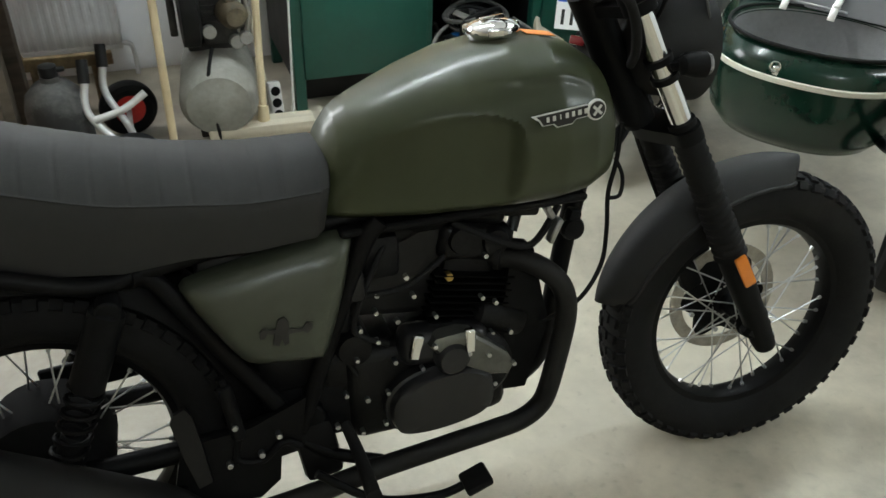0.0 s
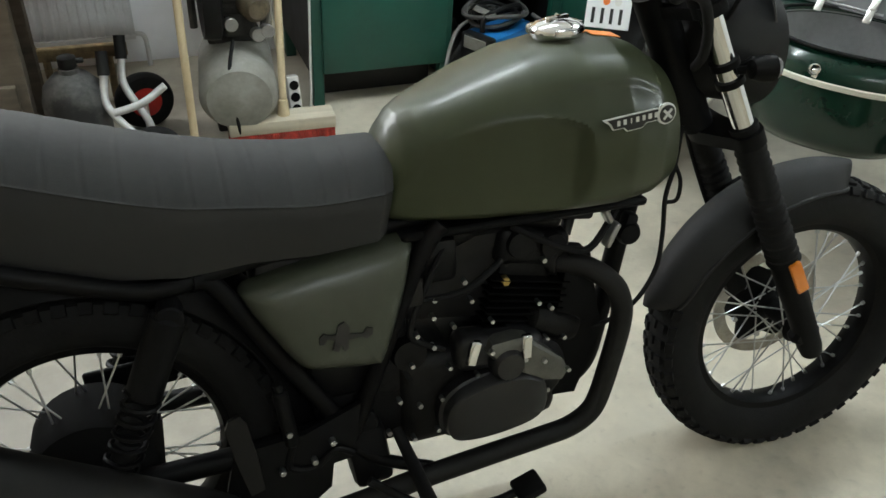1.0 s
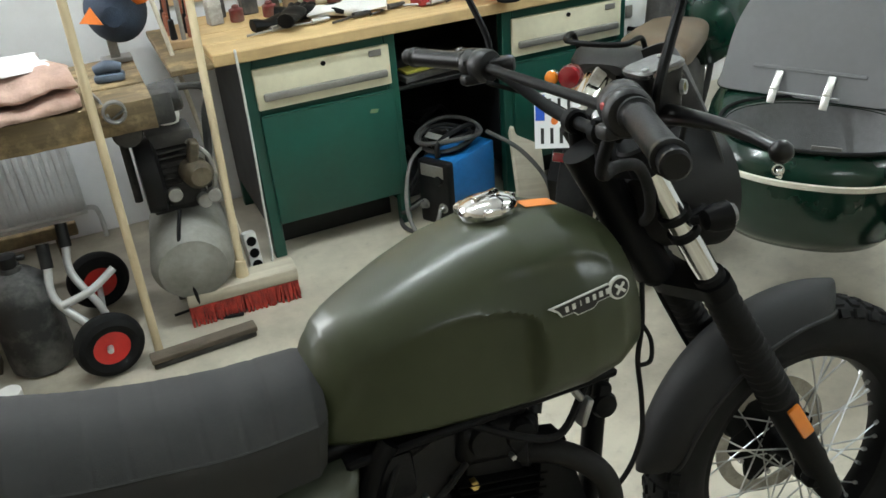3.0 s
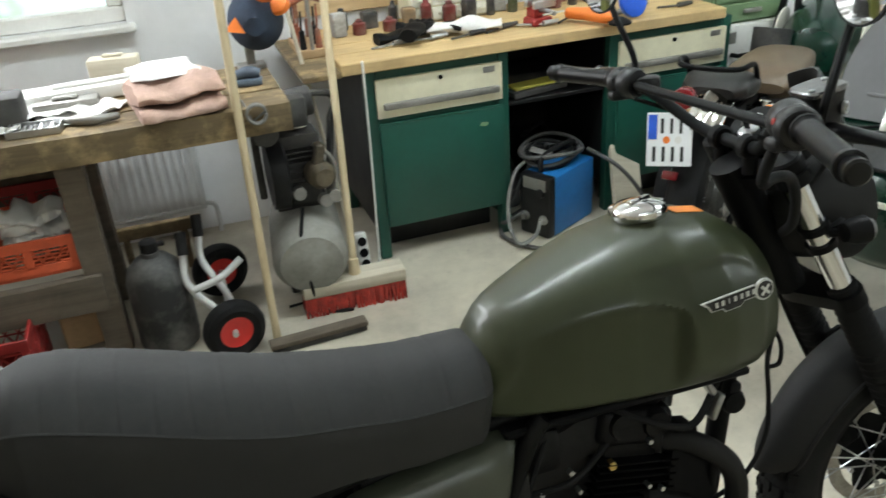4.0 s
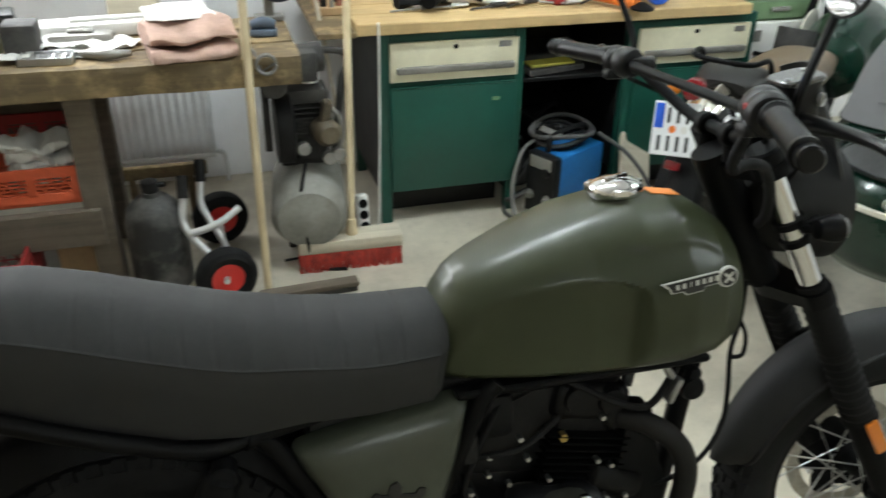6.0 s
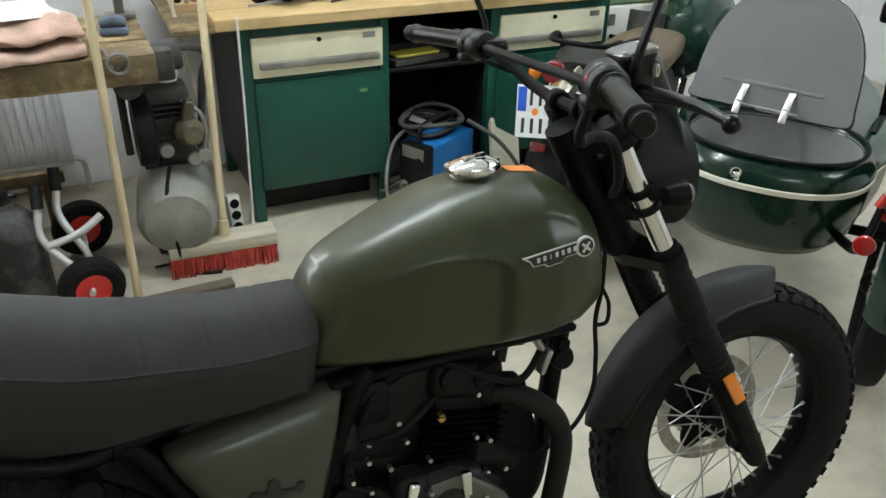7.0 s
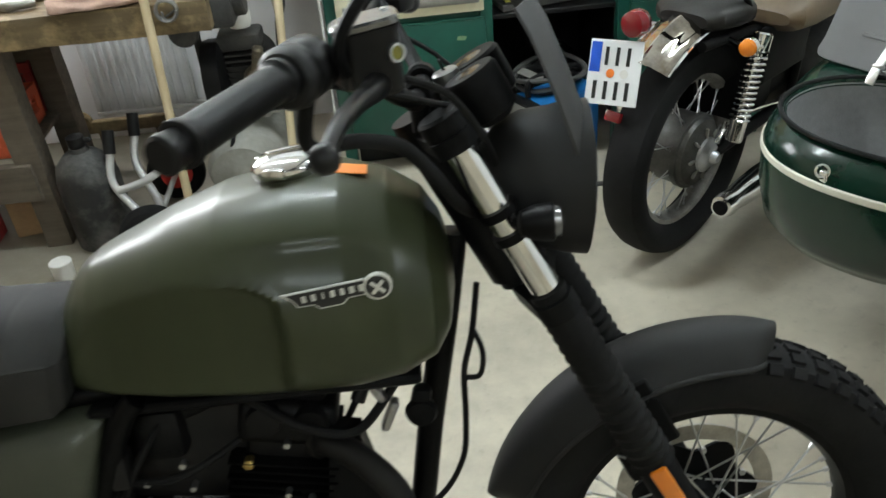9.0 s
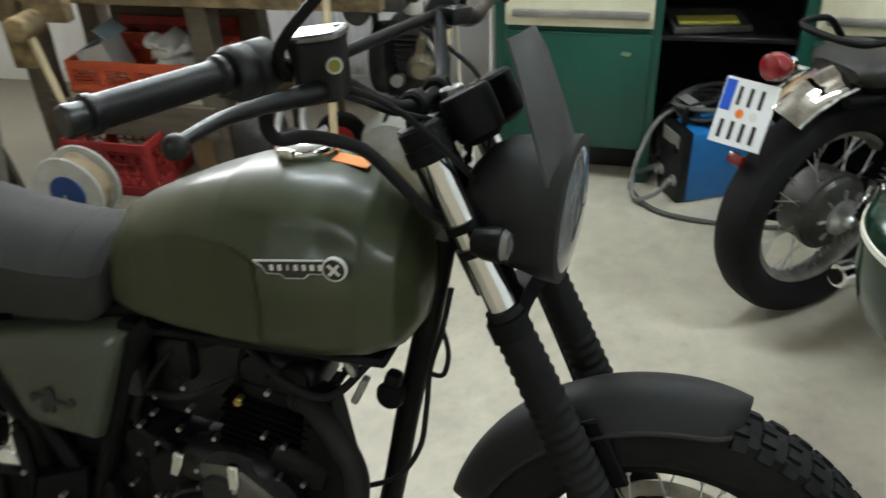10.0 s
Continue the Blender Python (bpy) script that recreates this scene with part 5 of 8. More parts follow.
for k in range(12):
    bm = B()
    x = -0.68 + 0.124 * k
    L = 0.10 + 0.05 * ((k * 7) % 4)
    box(bm, 0.022, 0.012, L, pose(x, -0.018, 0.05), 0.003)
    box(bm, 0.05, 0.016, 0.03, pose(x, -0.02, 0.05 + L / 2), 0.004)
    cyl(bm, (x, -0.018, 0.05 - L / 2 - 0.08), (x, -0.018, 0.05 - L / 2), 0.012, seg=10, bev=0.003)
    part("hung_tool", bm, (RED, STEEL, ORANGE, GREY_METAL)[k % 4], pg)
for k in range(4):
    bm = B()
    box(bm, 0.14, 0.003, 0.10, pose(-0.45 + 0.33 * k, -0.0125, -0.22 + 0.03 * (k % 2), 0, 4 * (k % 3 - 1), 0), 0)
    part("paper_note", bm, (PAPER, RED, BLUE, PAPER)[k], pg)
wp = thing("plywood_sheet", pose(-0.62, WALL_Y - 0.012, 1.30), "plywood panel on the wall beside the window", "panel")
bm = B()
box(bm, 0.22, 0.02, 0.36, Matrix(), 0.003)
part("board", bm, PEG, wp)

# green drawer stack and white box at the bench's far end
fc = thing("drawer_stack", pose(1.715, 2.24, 0.7005), "pale green steel drawer stack on the white appliance", "drawer cabinet")
bm = B()
box(bm, 0.40, 0.40, 0.44, pose(0, 0, 0.22), 0.005)
part("body", bm, FILE_GREEN, fc)
for k in range(5):
    bm = B()
    box(bm, 0.375, 0.016, 0.076, pose(0, -0.205, 0.048 + k * 0.084), 0.004)
    d = part("drawer", bm, FILE_GREEN, fc)
    bm = B()
    box(bm, 0.09, 0.014, 0.018, pose(0, -0.218, 0.052 + k * 0.084), 0.003)
    part("handle", bm, GREY_METAL, d, "dull metal pull")
wx = thing("white_appliance", pose(1.715, 2.22, 0), "white boxed appliance beside the bench", "appliance")
bm = B()
box(bm, 0.40, 0.42, 0.70, pose(0, 0, 0.35), 0.008, 2)
part("body", bm, WHITE_PLASTIC, wx)
bm = B()
tube(bm, [(-0.10, -0.212, 0.575), (-0.085, -0.240, 0.575), (0.085, -0.240, 0.575), (0.10, -0.212, 0.575)], 0.010, 8, smooth=False)
part("handle", bm, BLACK_PLASTIC, wx, "black bar handle")
for x in (-0.10, 0.03):
    bm = B()
    box(bm, 0.035, 0.008, 0.05, pose(x, -0.212, 0.648), 0.003)
    part("vent", bm, GREY_METAL, wx, "grey vent slot")
bm = B()
box(bm, 0.18, 0.07, 0.06, pose(0, 0, 0.03, 0, 0, -18), 0.006)
pk = thing("paper_packet", pose(-1.33, 0.94, 0, 0, 0, 24), "small white paper packet with orange print on the floor", "packet")
part("carton", bm, PAPER, pk)
bm = B()
box(bm, 0.05, 0.072, 0.0622, pose(0.02, -0.0005, 0.031, 0, 0, -18), 0.002)
part("print_band", bm, ORANGE, pk, "orange printed band")
bm = B()
tube(bm, [(-2.3, 0.60, 0.006), (-1.95, 0.95, 0.006), (-1.82, 1.10, 0.006), (-1.70, 1.24, 0.006), (-1.58, 1.30, 0.006)], 0.003, 8)
solo("reel_cable", bm, CARD, "thin tan cable running over the floor to the reel", "cable")
bm = B()
cyl(bm, (0, 0, 0), (0, 0, 0.07), 0.032, 0.036, seg=20, bev=0.003)
solo("small_jar", bm, PAPER, "small pale jar standing on the floor", "jar", pose(-0.96, 1.46, 0))

# ---- the green sidecar motorcycle ----
H2 = 38
DEEP_RED = mat("deep red lens", (0.17, 0.006, 0.010), 0.2, vary=0.1, coat=0.6)
b2 = thing("sidecar_motorcycle", pose(0.982, 1.272, 0, 0, 0, H2), "dark green classic motorcycle with chromed mudguard and brown saddle", "motorcycle")
make_wheel("rear_wheel", b2, V((0, 0, 0.325)), 0.325, 0.225, 0.060, Matrix(), False, 0, RUBBER, DULL_BAR, "dull steel rim")
bm = B()
plate(bm, [(0.42, 0.30), (0.42, 0.44), (0.05, 0.47), (-0.08, 0.44), (-0.13, 0.36), (-0.10, 0.26), (0.0, 0.22), (0.30, 0.24)], 0.05, pose(0, 0.145, 0, 90, 0, 0))
part("chain_case", bm, BLACK, b2, "black chain case")
bm = B()
lathe(bm, [(0.0, -0.080), (0.055, -0.080), (0.070, -0.070), (0.098, -0.062), (0.104, -0.05), (0.112, -0.048), (0.112, -0.03), (0.106, -0.028), (0.106, 0.04), (0.05, 0.07)], pose(0, 0, 0.33, -90, 0, 0), 40)
drum = part("brake_drum", bm, mat("grimy alloy", (0.07, 0.069, 0.065), 0.42, 0.6, vary=0.3, scale=16, dirt=(0.03, 0.028, 0.025), dirt_amount=0.8), b2, "grimy cast alloy brake drum")
for k in range(8):
    a = k * math.pi / 4
    bm = B()
    box(bm, 0.05, 0.010, 0.008, pose(0.055 * math.cos(a), 0.0, 0.33 + 0.055 * math.sin(a), 0, -math.degrees(a), 0) @ pose(0, -0.078, 0), 0.002)
    part("rib", bm, GREY_METAL, drum)
bm = B()
lathe(bm, [(0.0, -0.122), (0.012, -0.122), (0.018, -0.114), (0.020, -0.104), (0.034, -0.100), (0.040, -0.092), (0.050, -0.088), (0.052, -0.078)], pose(0, 0, 0.33, -90, 0, 0), 28)
part("hub_cap", bm, STEEL, drum, "bright steel hub cover")
bm = B()
tube(bm, [(0.03, -0.088, 0.36), (0.07, -0.105, 0.40), (0.20, -0.10, 0.40), (0.40, -0.10, 0.36)], 0.006, 8)
box(bm, 0.012, 0.010, 0.07, pose(0.05, -0.096, 0.385, 0, 30, 0), 0.003)
part("brake_rod", bm, CHROME, drum, "chromed brake rod and lever")
bm = B()
rings = []
for i in range(33):
    a = radians(15 + (127 - 15) * i / 32)
    o, n_ = [], []
    for k in range(33):
        u = -1 + k / 16
        rr = 0.395 - 0.036 * abs(u) ** 2.2 + 0.005 * math.exp(-(u / 0.14) ** 2) - 0.003 * math.exp(-((abs(u) - 0.62) / 0.12) ** 2)
        o.append(V((rr * math.cos(a), u * 0.072, 0.345 + rr * math.sin(a))))
        n_.append(V(((rr - 0.004) * math.cos(a), u * 0.069, 0.345 + (rr - 0.004) * math.sin(a))))
    rings.append(o + list(reversed(n_)))
loft(bm, rings)
# brown blotches in the chrome stand in for dark reflections
mg = part("mudguard", bm, mat("chrome with painted reflections", (0.50, 0.48, 0.44), 0.07, 1.0, vary=0.25, scale=14, dirt=(0.16, 0.11, 0.06), dirt_amount=0.6, edge=(0.48, 0.66)), b2, "chromed rear mudguard")
for e in (0, 32):
    bm = B()
    tube(bm, [r[e] for r in rings], 0.0055, 8, n=1, smooth=False)
    part("rolled_edge", bm, CHROME, mg, "bright chromed edge")
bm = B()
for z in (0.56, 0.44):
    box(bm, 0.46, 0.15, 0.12, pose(0.43, 0, z), 0.02, 2)
box(bm, 0.20, 0.17, 0.28, pose(0.26, 0.0, 0.50), 0.03, 2)
part("tool_box", bm, BLACK_MATT, b2, "black battery and tool box under the saddle")
pl = part("number_plate", box(B(), 0.004, 0.18, 0.20, Matrix(), 0.0015), PLATE_WHITE, b2, "white number plate")
pl.matrix_basis = pose(-0.272, 0.055, 0.634, 0, 24, 22) @ Matrix.Diagonal((1, 0.76, 0.83, 1))
bm = B()
box(bm, 0.002, 0.036, 0.092, pose(-0.0022, 0.068, 0.046), 0)
part("blue_band", bm, PLATE_BLUE, pl, "blue band")
for row, ws in ((0.050, (0.024, 0.024, 0.024)), (-0.055, (0.026, 0.026, 0.026, 0.026))):
    for k, w in enumerate(ws):
        bm = B()
        y0 = (0.030 if row > 0 else 0.060) - k * 0.037
        box(bm, 0.002, w * 0.5, 0.056, pose(-0.0022, y0, row), 0)
        part("plate_bar", bm, PLATE_BLACK, pl)
for y, mt in ((0.012, ORANGE), (-0.035, PAPER)):
    bm = B()
    cyl(bm, (-0.0018, y, -0.002), (-0.0034, y, -0.002), 0.014, seg=18)
    part("round_seal", bm, mt, pl)
bm = B()
box(bm, 0.02, 0.05, 0.03, pose(-0.285, 0.040, 0.520, 0, 24, 0), 0.006, 2)
part("red_reflector", bm, DEEP_RED, b2, "red reflector under the plate")
bm = B()
lathe(bm, [(0.026, 0), (0.034, 0.01), (0.036, 0.03), (0.032, 0.05), (0.016, 0.056)], axis((-0.185, 0.035, 0.750), (-0.40, 0.035, 0.768)), 24)
part("tail_lamp", bm, DEEP_RED, b2, "round deep red tail lamp")
for y in (-0.185, 0.16):
    bm = B()
    c = V((-0.035, y, 0.682))
    tube(bm, [(0.02, y * 0.5, 0.67), c], 0.007, 8, smooth=False)
    lathe(bm, [(0.01, -0.02), (0.022, -0.012), (0.024, 0.004), (0.022, 0.006)], axis(c, c + V((-1, 0, 0))), 20)
    ind = part("indicator", bm, CHROME, b2, "chromed indicator")
    bm = B()
    lathe(bm, [(0.023, 0.005), (0.021, 0.015), (0.008, 0.022)], axis(c, c + V((-1, 0, 0))), 20)
    part("lens", bm, AMBER, ind, "amber lens")
for y in (-0.135, 0.135):
    bm = B()
    p, q = V((0.14, y, 0.66)), V((0.045, y, 0.37))
    cyl(bm, p, p.lerp(q, 0.22), 0.026, seg=18, bev=0.005)
    cyl(bm, p, q, 0.012, seg=12)
    cyl(bm, q.lerp(p, 0.22), q, 0.024, seg=16, bev=0.004)
    sh = part("shock_absorber", bm, CHROME, b2, "chromed rear shock absorber")
    bm = B()
    ax = (q - p).normalized()
    u = ax.orthogonal().normalized()
    w = ax.cross(u)
    tube(bm, [p.lerp(q, 0.12 + 0.68 * k / 119) + (u * math.cos(k * 0.69) + w * math.sin(k * 0.69)) * 0.026 for k in range(120)], 0.0042, 6, smooth=False)
    part("spring", bm, CHROME, sh, "chrome coil spring")
bm = B()
lathe(bm, [(0.016, 0), (0.030, 0.004), (0.034, 0.03), (0.030, 0.06), (0.036, 0.12), (0.042, 0.22), (0.042, 0.8), (0.02, 0.95)], axis((-0.16, -0.228, 0.282), (0.9, -0.20, 0.225)), 24)
sil = part("silencer", bm, CHROME, b2, "chromed exhaust silencer")
# black disc paints the darkness inside the pipe mouth
bm = B()
lathe(bm, [(0.0, 0.004), (0.017, 0.003), (0.021, -0.003), (0.014, -0.004)], axis((-0.16, -0.228, 0.282), (0.9, -0.20, 0.225)), 24)
part("tail_pipe_hole", bm, BLACK, sil, "black disc for the dark inside of the pipe")
bm = B()
for y in (-0.09, 0.09):
    tube(bm, [(0.0, y, 0.33), (0.35, y, 0.34), (0.55, y, 0.36)], 0.02, 10)
    tube(bm, [(-0.10, y, 0.68), (0.14, y, 0.655), (0.5, y, 0.60)], 0.014, 10)
    tube(bm, [(0.5, y, 0.62), (0.5, y, 0.25), (0.95, y, 0.25), (1.1, y * 0.3, 0.8)], 0.016, 10)
part("frame", bm, BLACK, b2, "black tubular frame")
bm = B()
box(bm, 0.44, 0.30, 0.32, pose(0.74, 0, 0.39), 0.06, 3)
cyl(bm, (0.75, 0, 0.52), (0.80, 0, 0.74), 0.075, seg=20)
part("engine", bm, MOTOR_DARK, b2, "oil-dark engine")
bm = B()
rings = []
for x, w, z0, z1 in ((0.14, 0.09, 0.68, 0.715), (0.17, 0.12, 0.655, 0.745), (0.26, 0.13, 0.645, 0.758), (0.40, 0.125, 0.64, 0.752), (0.54, 0.115, 0.63, 0.74), (0.64, 0.10, 0.63, 0.72), (0.68, 0.07, 0.64, 0.70)):
    rings.append([V((x, w * math.copysign(abs(math.cos(a)) ** 0.6, math.cos(a)), (z0 + z1) / 2 + (z1 - z0) / 2 * math.copysign(abs(math.sin(a)) ** 0.7, math.sin(a)))) for a in np.linspace(0, 2 * math.pi, 29)[:-1]])
loft(bm, rings)
sad = part("saddle", bm, BROWN_LEATHER, b2, "brown leather saddle")
sad.matrix_basis = pose(0.043, -0.090, -0.012)
bm = B()
rings = []
for x, w, z0, z1 in ((-0.06, 0.07, 0.70, 0.735), (-0.03, 0.105, 0.685, 0.755), (0.05, 0.12, 0.675, 0.762), (0.11, 0.115, 0.67, 0.752), (0.145, 0.09, 0.675, 0.73)):
    rings.append([V((x, w * math.copysign(abs(math.cos(a)) ** 0.6, math.cos(a)), (z0 + z1) / 2 + (z1 - z0) / 2 * math.copysign(abs(math.sin(a)) ** 0.7, math.sin(a)))) for a in np.linspace(0, 2 * math.pi, 29)[:-1]])
loft(bm, rings)
pad = part("pillion_pad", bm, mat("dark worn leather", (0.009, 0.008, 0.007), 0.5, vary=0.25, scale=12, bump=0.15, bscale=160), b2, "dark worn pillion pad")
pad.matrix_basis = pose(0.0, -0.005, 0.010)
bm = B()
tube(bm, [(0.10, -0.11, 0.72), (0.03, -0.11, 0.79), (-0.08, -0.09, 0.80), (-0.10, 0.0, 0.80), (-0.08, 0.09, 0.80), (0.03, 0.11, 0.79), (0.10, 0.11, 0.72)], 0.009, 10)
gr = part("grab_rail", bm, BLACK, b2, "black tubular grab rail")
gr.matrix_basis = pose(-0.015, 0.0, 0.022)
bm = B()
rings = []
for x, w, z0, z1 in ((0.66, 0.06, 0.60, 0.72), (0.70, 0.12, 0.54, 0.80), (0.84, 0.16, 0.52, 0.85), (1.04, 0.16, 0.54, 0.87), (1.15, 0.11, 0.62, 0.85), (1.19, 0.05, 0.70, 0.79)):
    rings.append([V((x, w * math.cos(a), (z0 + z1) / 2 + (z1 - z0) / 2 * math.sin(a))) for a in np.linspace(0, 2 * math.pi, 29)[:-1]])
loft(bm, rings)
tk = part("fuel_tank", bm, GREEN_DARK, b2, "dark green enamelled fuel tank")
tk.matrix_basis = pose(0.10, -0.15, -0.05)
for q in (-1, 1):
    bm = B()
    plate(bm, [(0.15 * math.cos(a), 0.085 * math.sin(a)) for a in np.linspace(0, 2 * math.pi, 25)[:-1]], 0.006, pose(0.93, q * 0.160, 0.735, 90 if q < 0 else -90, 0, 0))
    part("tank_panel", bm, STRIPE_CREAM, tk, "cream tank panel")
bm = B()
box(bm, 0.26, 0.03, 0.17, pose(0.30, -0.12, 0.575), 0.03, 3)
box(bm, 0.26, 0.03, 0.17, pose(0.30, 0.12, 0.575), 0.03, 3)
part("side_panel", bm, BLACK_MATT, b2, "black side panel")
bm = B()
tube(bm, [(0.86, -0.40, 1.05), (1.0, -0.28, 1.08), (1.08, -0.1, 1.0), (1.08, 0.1, 1.0), (1.0, 0.28, 1.08), (0.86, 0.40, 1.05)], 0.011, 10)
for q in (-1, 1):
    cyl(bm, (0.93, q * 0.33, 1.065), (0.85, q * 0.42, 1.05), 0.017, seg=12)
part("handlebar", bm, BLACK, b2)
for q in (-1, 1):
    bm = B()
    cyl(bm, (1.08, q * 0.09, 0.98), (1.42, q * 0.09, 0.32), 0.022, seg=16)
    part("fork_leg", bm, CHROME, b2)
make_wheel("front_wheel", b2, V((1.42, 0, 0.33)), 0.33, 0.235, 0.05, Matrix(), False, 0, RUBBER, CHROME, "chromed steel rim")

# sidecar
sc = thing("sidecar", pose(1.232, 0.640, 0.182, 0, 0, H2) @ Matrix.Diagonal((0.88, 0.88, 0.88, 1)), "dark green sidecar with open grey-lined boot lid", "sidecar")


bm = B()
rings = []
levels = [(0.246, 0.58), (0.264, 0.79), (0.315, 0.92), (0.40, 0.985), (0.495, 1.0), (0.53, 0.985), (0.56, 0.93), (0.575, 0.86)]


def sc_ring(scale, z, n=72):
    """A closed outline of the tub seen from above."""
    pts_ = []
    for k in range(n):
        a = 2 * math.pi * k / n
        c_, s_ = math.cos(a), math.sin(a)
        if c_ < 0:
            x = -0.02 + 0.315 * math.copysign(abs(c_) ** 0.85, c_) * scale
            y = 0.315 * math.copysign(abs(s_) ** 0.85, s_) * scale
        else:
            x = -0.02 + 1.25 * c_ * (0.94 + 0.06 * scale)
            y = 0.315 * math.copysign(abs(s_) ** 0.75, s_) * scale * (1 + 0.20 * math.sin(math.pi * c_ ** 0.7) - 0.25 * c_ ** 2)
        pts_.append(V((x, y, z)))
    return pts_


for z, s_ in levels:
    rings.append(sc_ring(s_, z))
OC = -0.08
opening = [V((OC + 0.215 * math.copysign(abs(math.cos(a)) ** 0.9, math.cos(a)), 0.268 * math.copysign(abs(math.sin(a)) ** 0.9, math.sin(a)), 0.585)) for a in [2 * math.pi * k / 72 for k in range(72)]]
rings.append([V((OC + (p.x - OC) * 1.04, p.y * 1.04, 0.583)) for p in opening])
rings.append(opening)
rings.append([V((OC + (p.x - OC) * 0.98, p.y * 0.98, 0.570)) for p in opening])
loft(bm, rings, caps=False)
bot = [bm.verts.new(p) for p in sc_ring(0.58, 0.246)]
bm.faces.new(bot)
body = part("tub", bm, GREEN_DARK, sc, "glossy dark green sidecar tub")
bm = B()
loft(bm, [[V((OC + (p.x - OC) * f, p.y * f, z)) for p in opening] for f, z in ((0.985, 0.578), (0.97, 0.50), (0.93, 0.38), (0.80, 0.330), (0.3, 0.325), (0.02, 0.325))], caps=False)
part("boot_lining", bm, DARK_LINING, body, "dark grey boot lining")
bm = B()
lathe(bm, [(0.0, 0), (0.035, 0.0), (0.03, 0.03), (0.0, 0.035)], pose(-0.07, -0.02, 0.326), 18)
part("boot_knob", bm, BLACK, body, "black round boot fitting")
bm = B()
box(bm, 0.004, 0.09, 0.07, pose(0.085, -0.03, 0.42, 0, -14, 0), 0.002)
part("boot_plate", bm, GREY_METAL, body, "dull grey plate in the boot")
bm = B()
loft(bm, [sc_ring(1.002, 0.488), sc_ring(1.012, 0.491), sc_ring(1.012, 0.505), sc_ring(1.0, 0.508)], caps=False)
part("stripe", bm, STRIPE_CREAM, body, "cream coachline rib")
bm = B()
for f in (1.012, 1.03):
    pts_ = [V((OC + (p.x - OC) * f, p.y * f, 0.588)) for p in opening + opening[:1]]
tube(bm, pts_, 0.006, 8, smooth=False)
part("seal", bm, RUBBER, body, "black rubber seal")
bm = B()
torus(bm, 0.014, 0.004, pose(-0.327, 0.07, 0.535, 70, 0, -80), 20, 8)
box(bm, 0.012, 0.02, 0.05, pose(-0.324, 0.065, 0.515, 0, -12, -10), 0.003)
part("latch", bm, CHROME, body, "chrome boot latch")
HINGE = mat("bright hinge metal", (0.82, 0.82, 0.80), 0.28, 0.9, vary=0.05)
# boot lid, hinged at the front edge and standing open
LM = pose(0.137, 0.062, 0.599, 0, 20, -9)
bm = B()
LO = [(-0.275, 0.04), (-0.28, 0.00), (-0.25, -0.018), (-0.10, -0.02), (0.10, -0.02), (0.25, -0.018), (0.28, 0.00), (0.272, 0.04), (0.26, 0.18), (0.22, 0.29), (0.15, 0.365), (0.05, 0.40), (-0.05, 0.40), (-0.15, 0.365), (-0.22, 0.29), (-0.26, 0.18)]
sp = spline([(x, y, 0) for x, y in LO + LO[:1]], 3)[:-1]
LF = LM @ Matrix(((0, 0, 1, 0), (1, 0, 0, 0), (0, 1, 0, 0), (0, 0, 0, 1)))
loft(bm, [[LF @ V((p.x * f, 0.18 + (p.y - 0.18) * f, d)) for p in sp] for f, d in ((0.96, -0.004), (1.0, 0.002), (1.0, 0.012), (0.97, 0.026), (0.85, 0.042), (0.5, 0.055))])
lid = part("boot_lid", bm, GREEN_DARK, sc, "open boot lid with grey lining")
bm = B()
loft(bm, [[LF @ V((p.x * f, 0.18 + (p.y - 0.18) * f, d)) for p in sp] for f, d in ((0.975, -0.012), (0.985, -0.006), (0.97, -0.0045))])
box(bm, 0.34, 0.012, 0.006, LF @ pose(0, 0.07, -0.013, 0, 0, 0), 0.002)
part("lining", bm, GREY_LID, lid, "plain grey lid lining")
for y in (0.084, -0.074):
    bm = B()
    box(bm, 0.009, 0.024, 0.060, LM @ pose(-0.028, y, 0.034, 0, 26, 0), 0.003, 2)
    box(bm, 0.026, 0.024, 0.009, LM @ pose(-0.042, y, 0.004), 0.003, 2)
    box(bm, 0.007, 0.024, 0.046, LM @ pose(-0.052, y, -0.020, 0, 10, 0), 0.003, 2)
    part("hinge", bm, HINGE, lid, "bright chrome hinge")
bm = B()
tube(bm, [LM @ V((-0.035, -0.11, -0.006)), LM @ V((-0.035, 0.095, -0.006))], 0.004, 8, smooth=False)
part("hinge_rod", bm, STEEL, lid)
# sidecar chassis, wheel, mudguard and lamps
bm = B()
tube(bm, [(0.10, -0.42, 0.24), (0.10, 0.20, 0.24)], 0.02, 10, smooth=False)
tube(bm, [(0.9, -0.35, 0.24), (0.9, 0.45, 0.24)], 0.02, 10, smooth=False)
tube(bm, [(0.25, -0.24, 0.235), (1.1, -0.24, 0.235)], 0.02, 10, smooth=False)
tube(bm, [(0.10, 0.15, 0.235), (1.1, 0.15, 0.235)], 0.02, 10, smooth=False)
tube(bm, [(-0.10, -0.25, 0.30), (-0.32, -0.30, 0.37), (-0.417, -0.318, 0.44)], 0.016, 10)
tube(bm, [(-0.417, -0.318, 0.44), (-0.38, -0.335, 0.54)], 0.012, 8, smooth=False)
part("chassis", bm, BLACK, sc, "black tubular chassis")
make_wheel("sidecar_wheel", sc, V((-0.050, -0.440, 0.133)), 0.34, 0.235, 0.055, Matrix(), False, 0, RUBBER, CHROME, "chromed steel rim")
bm = B()
rings = []
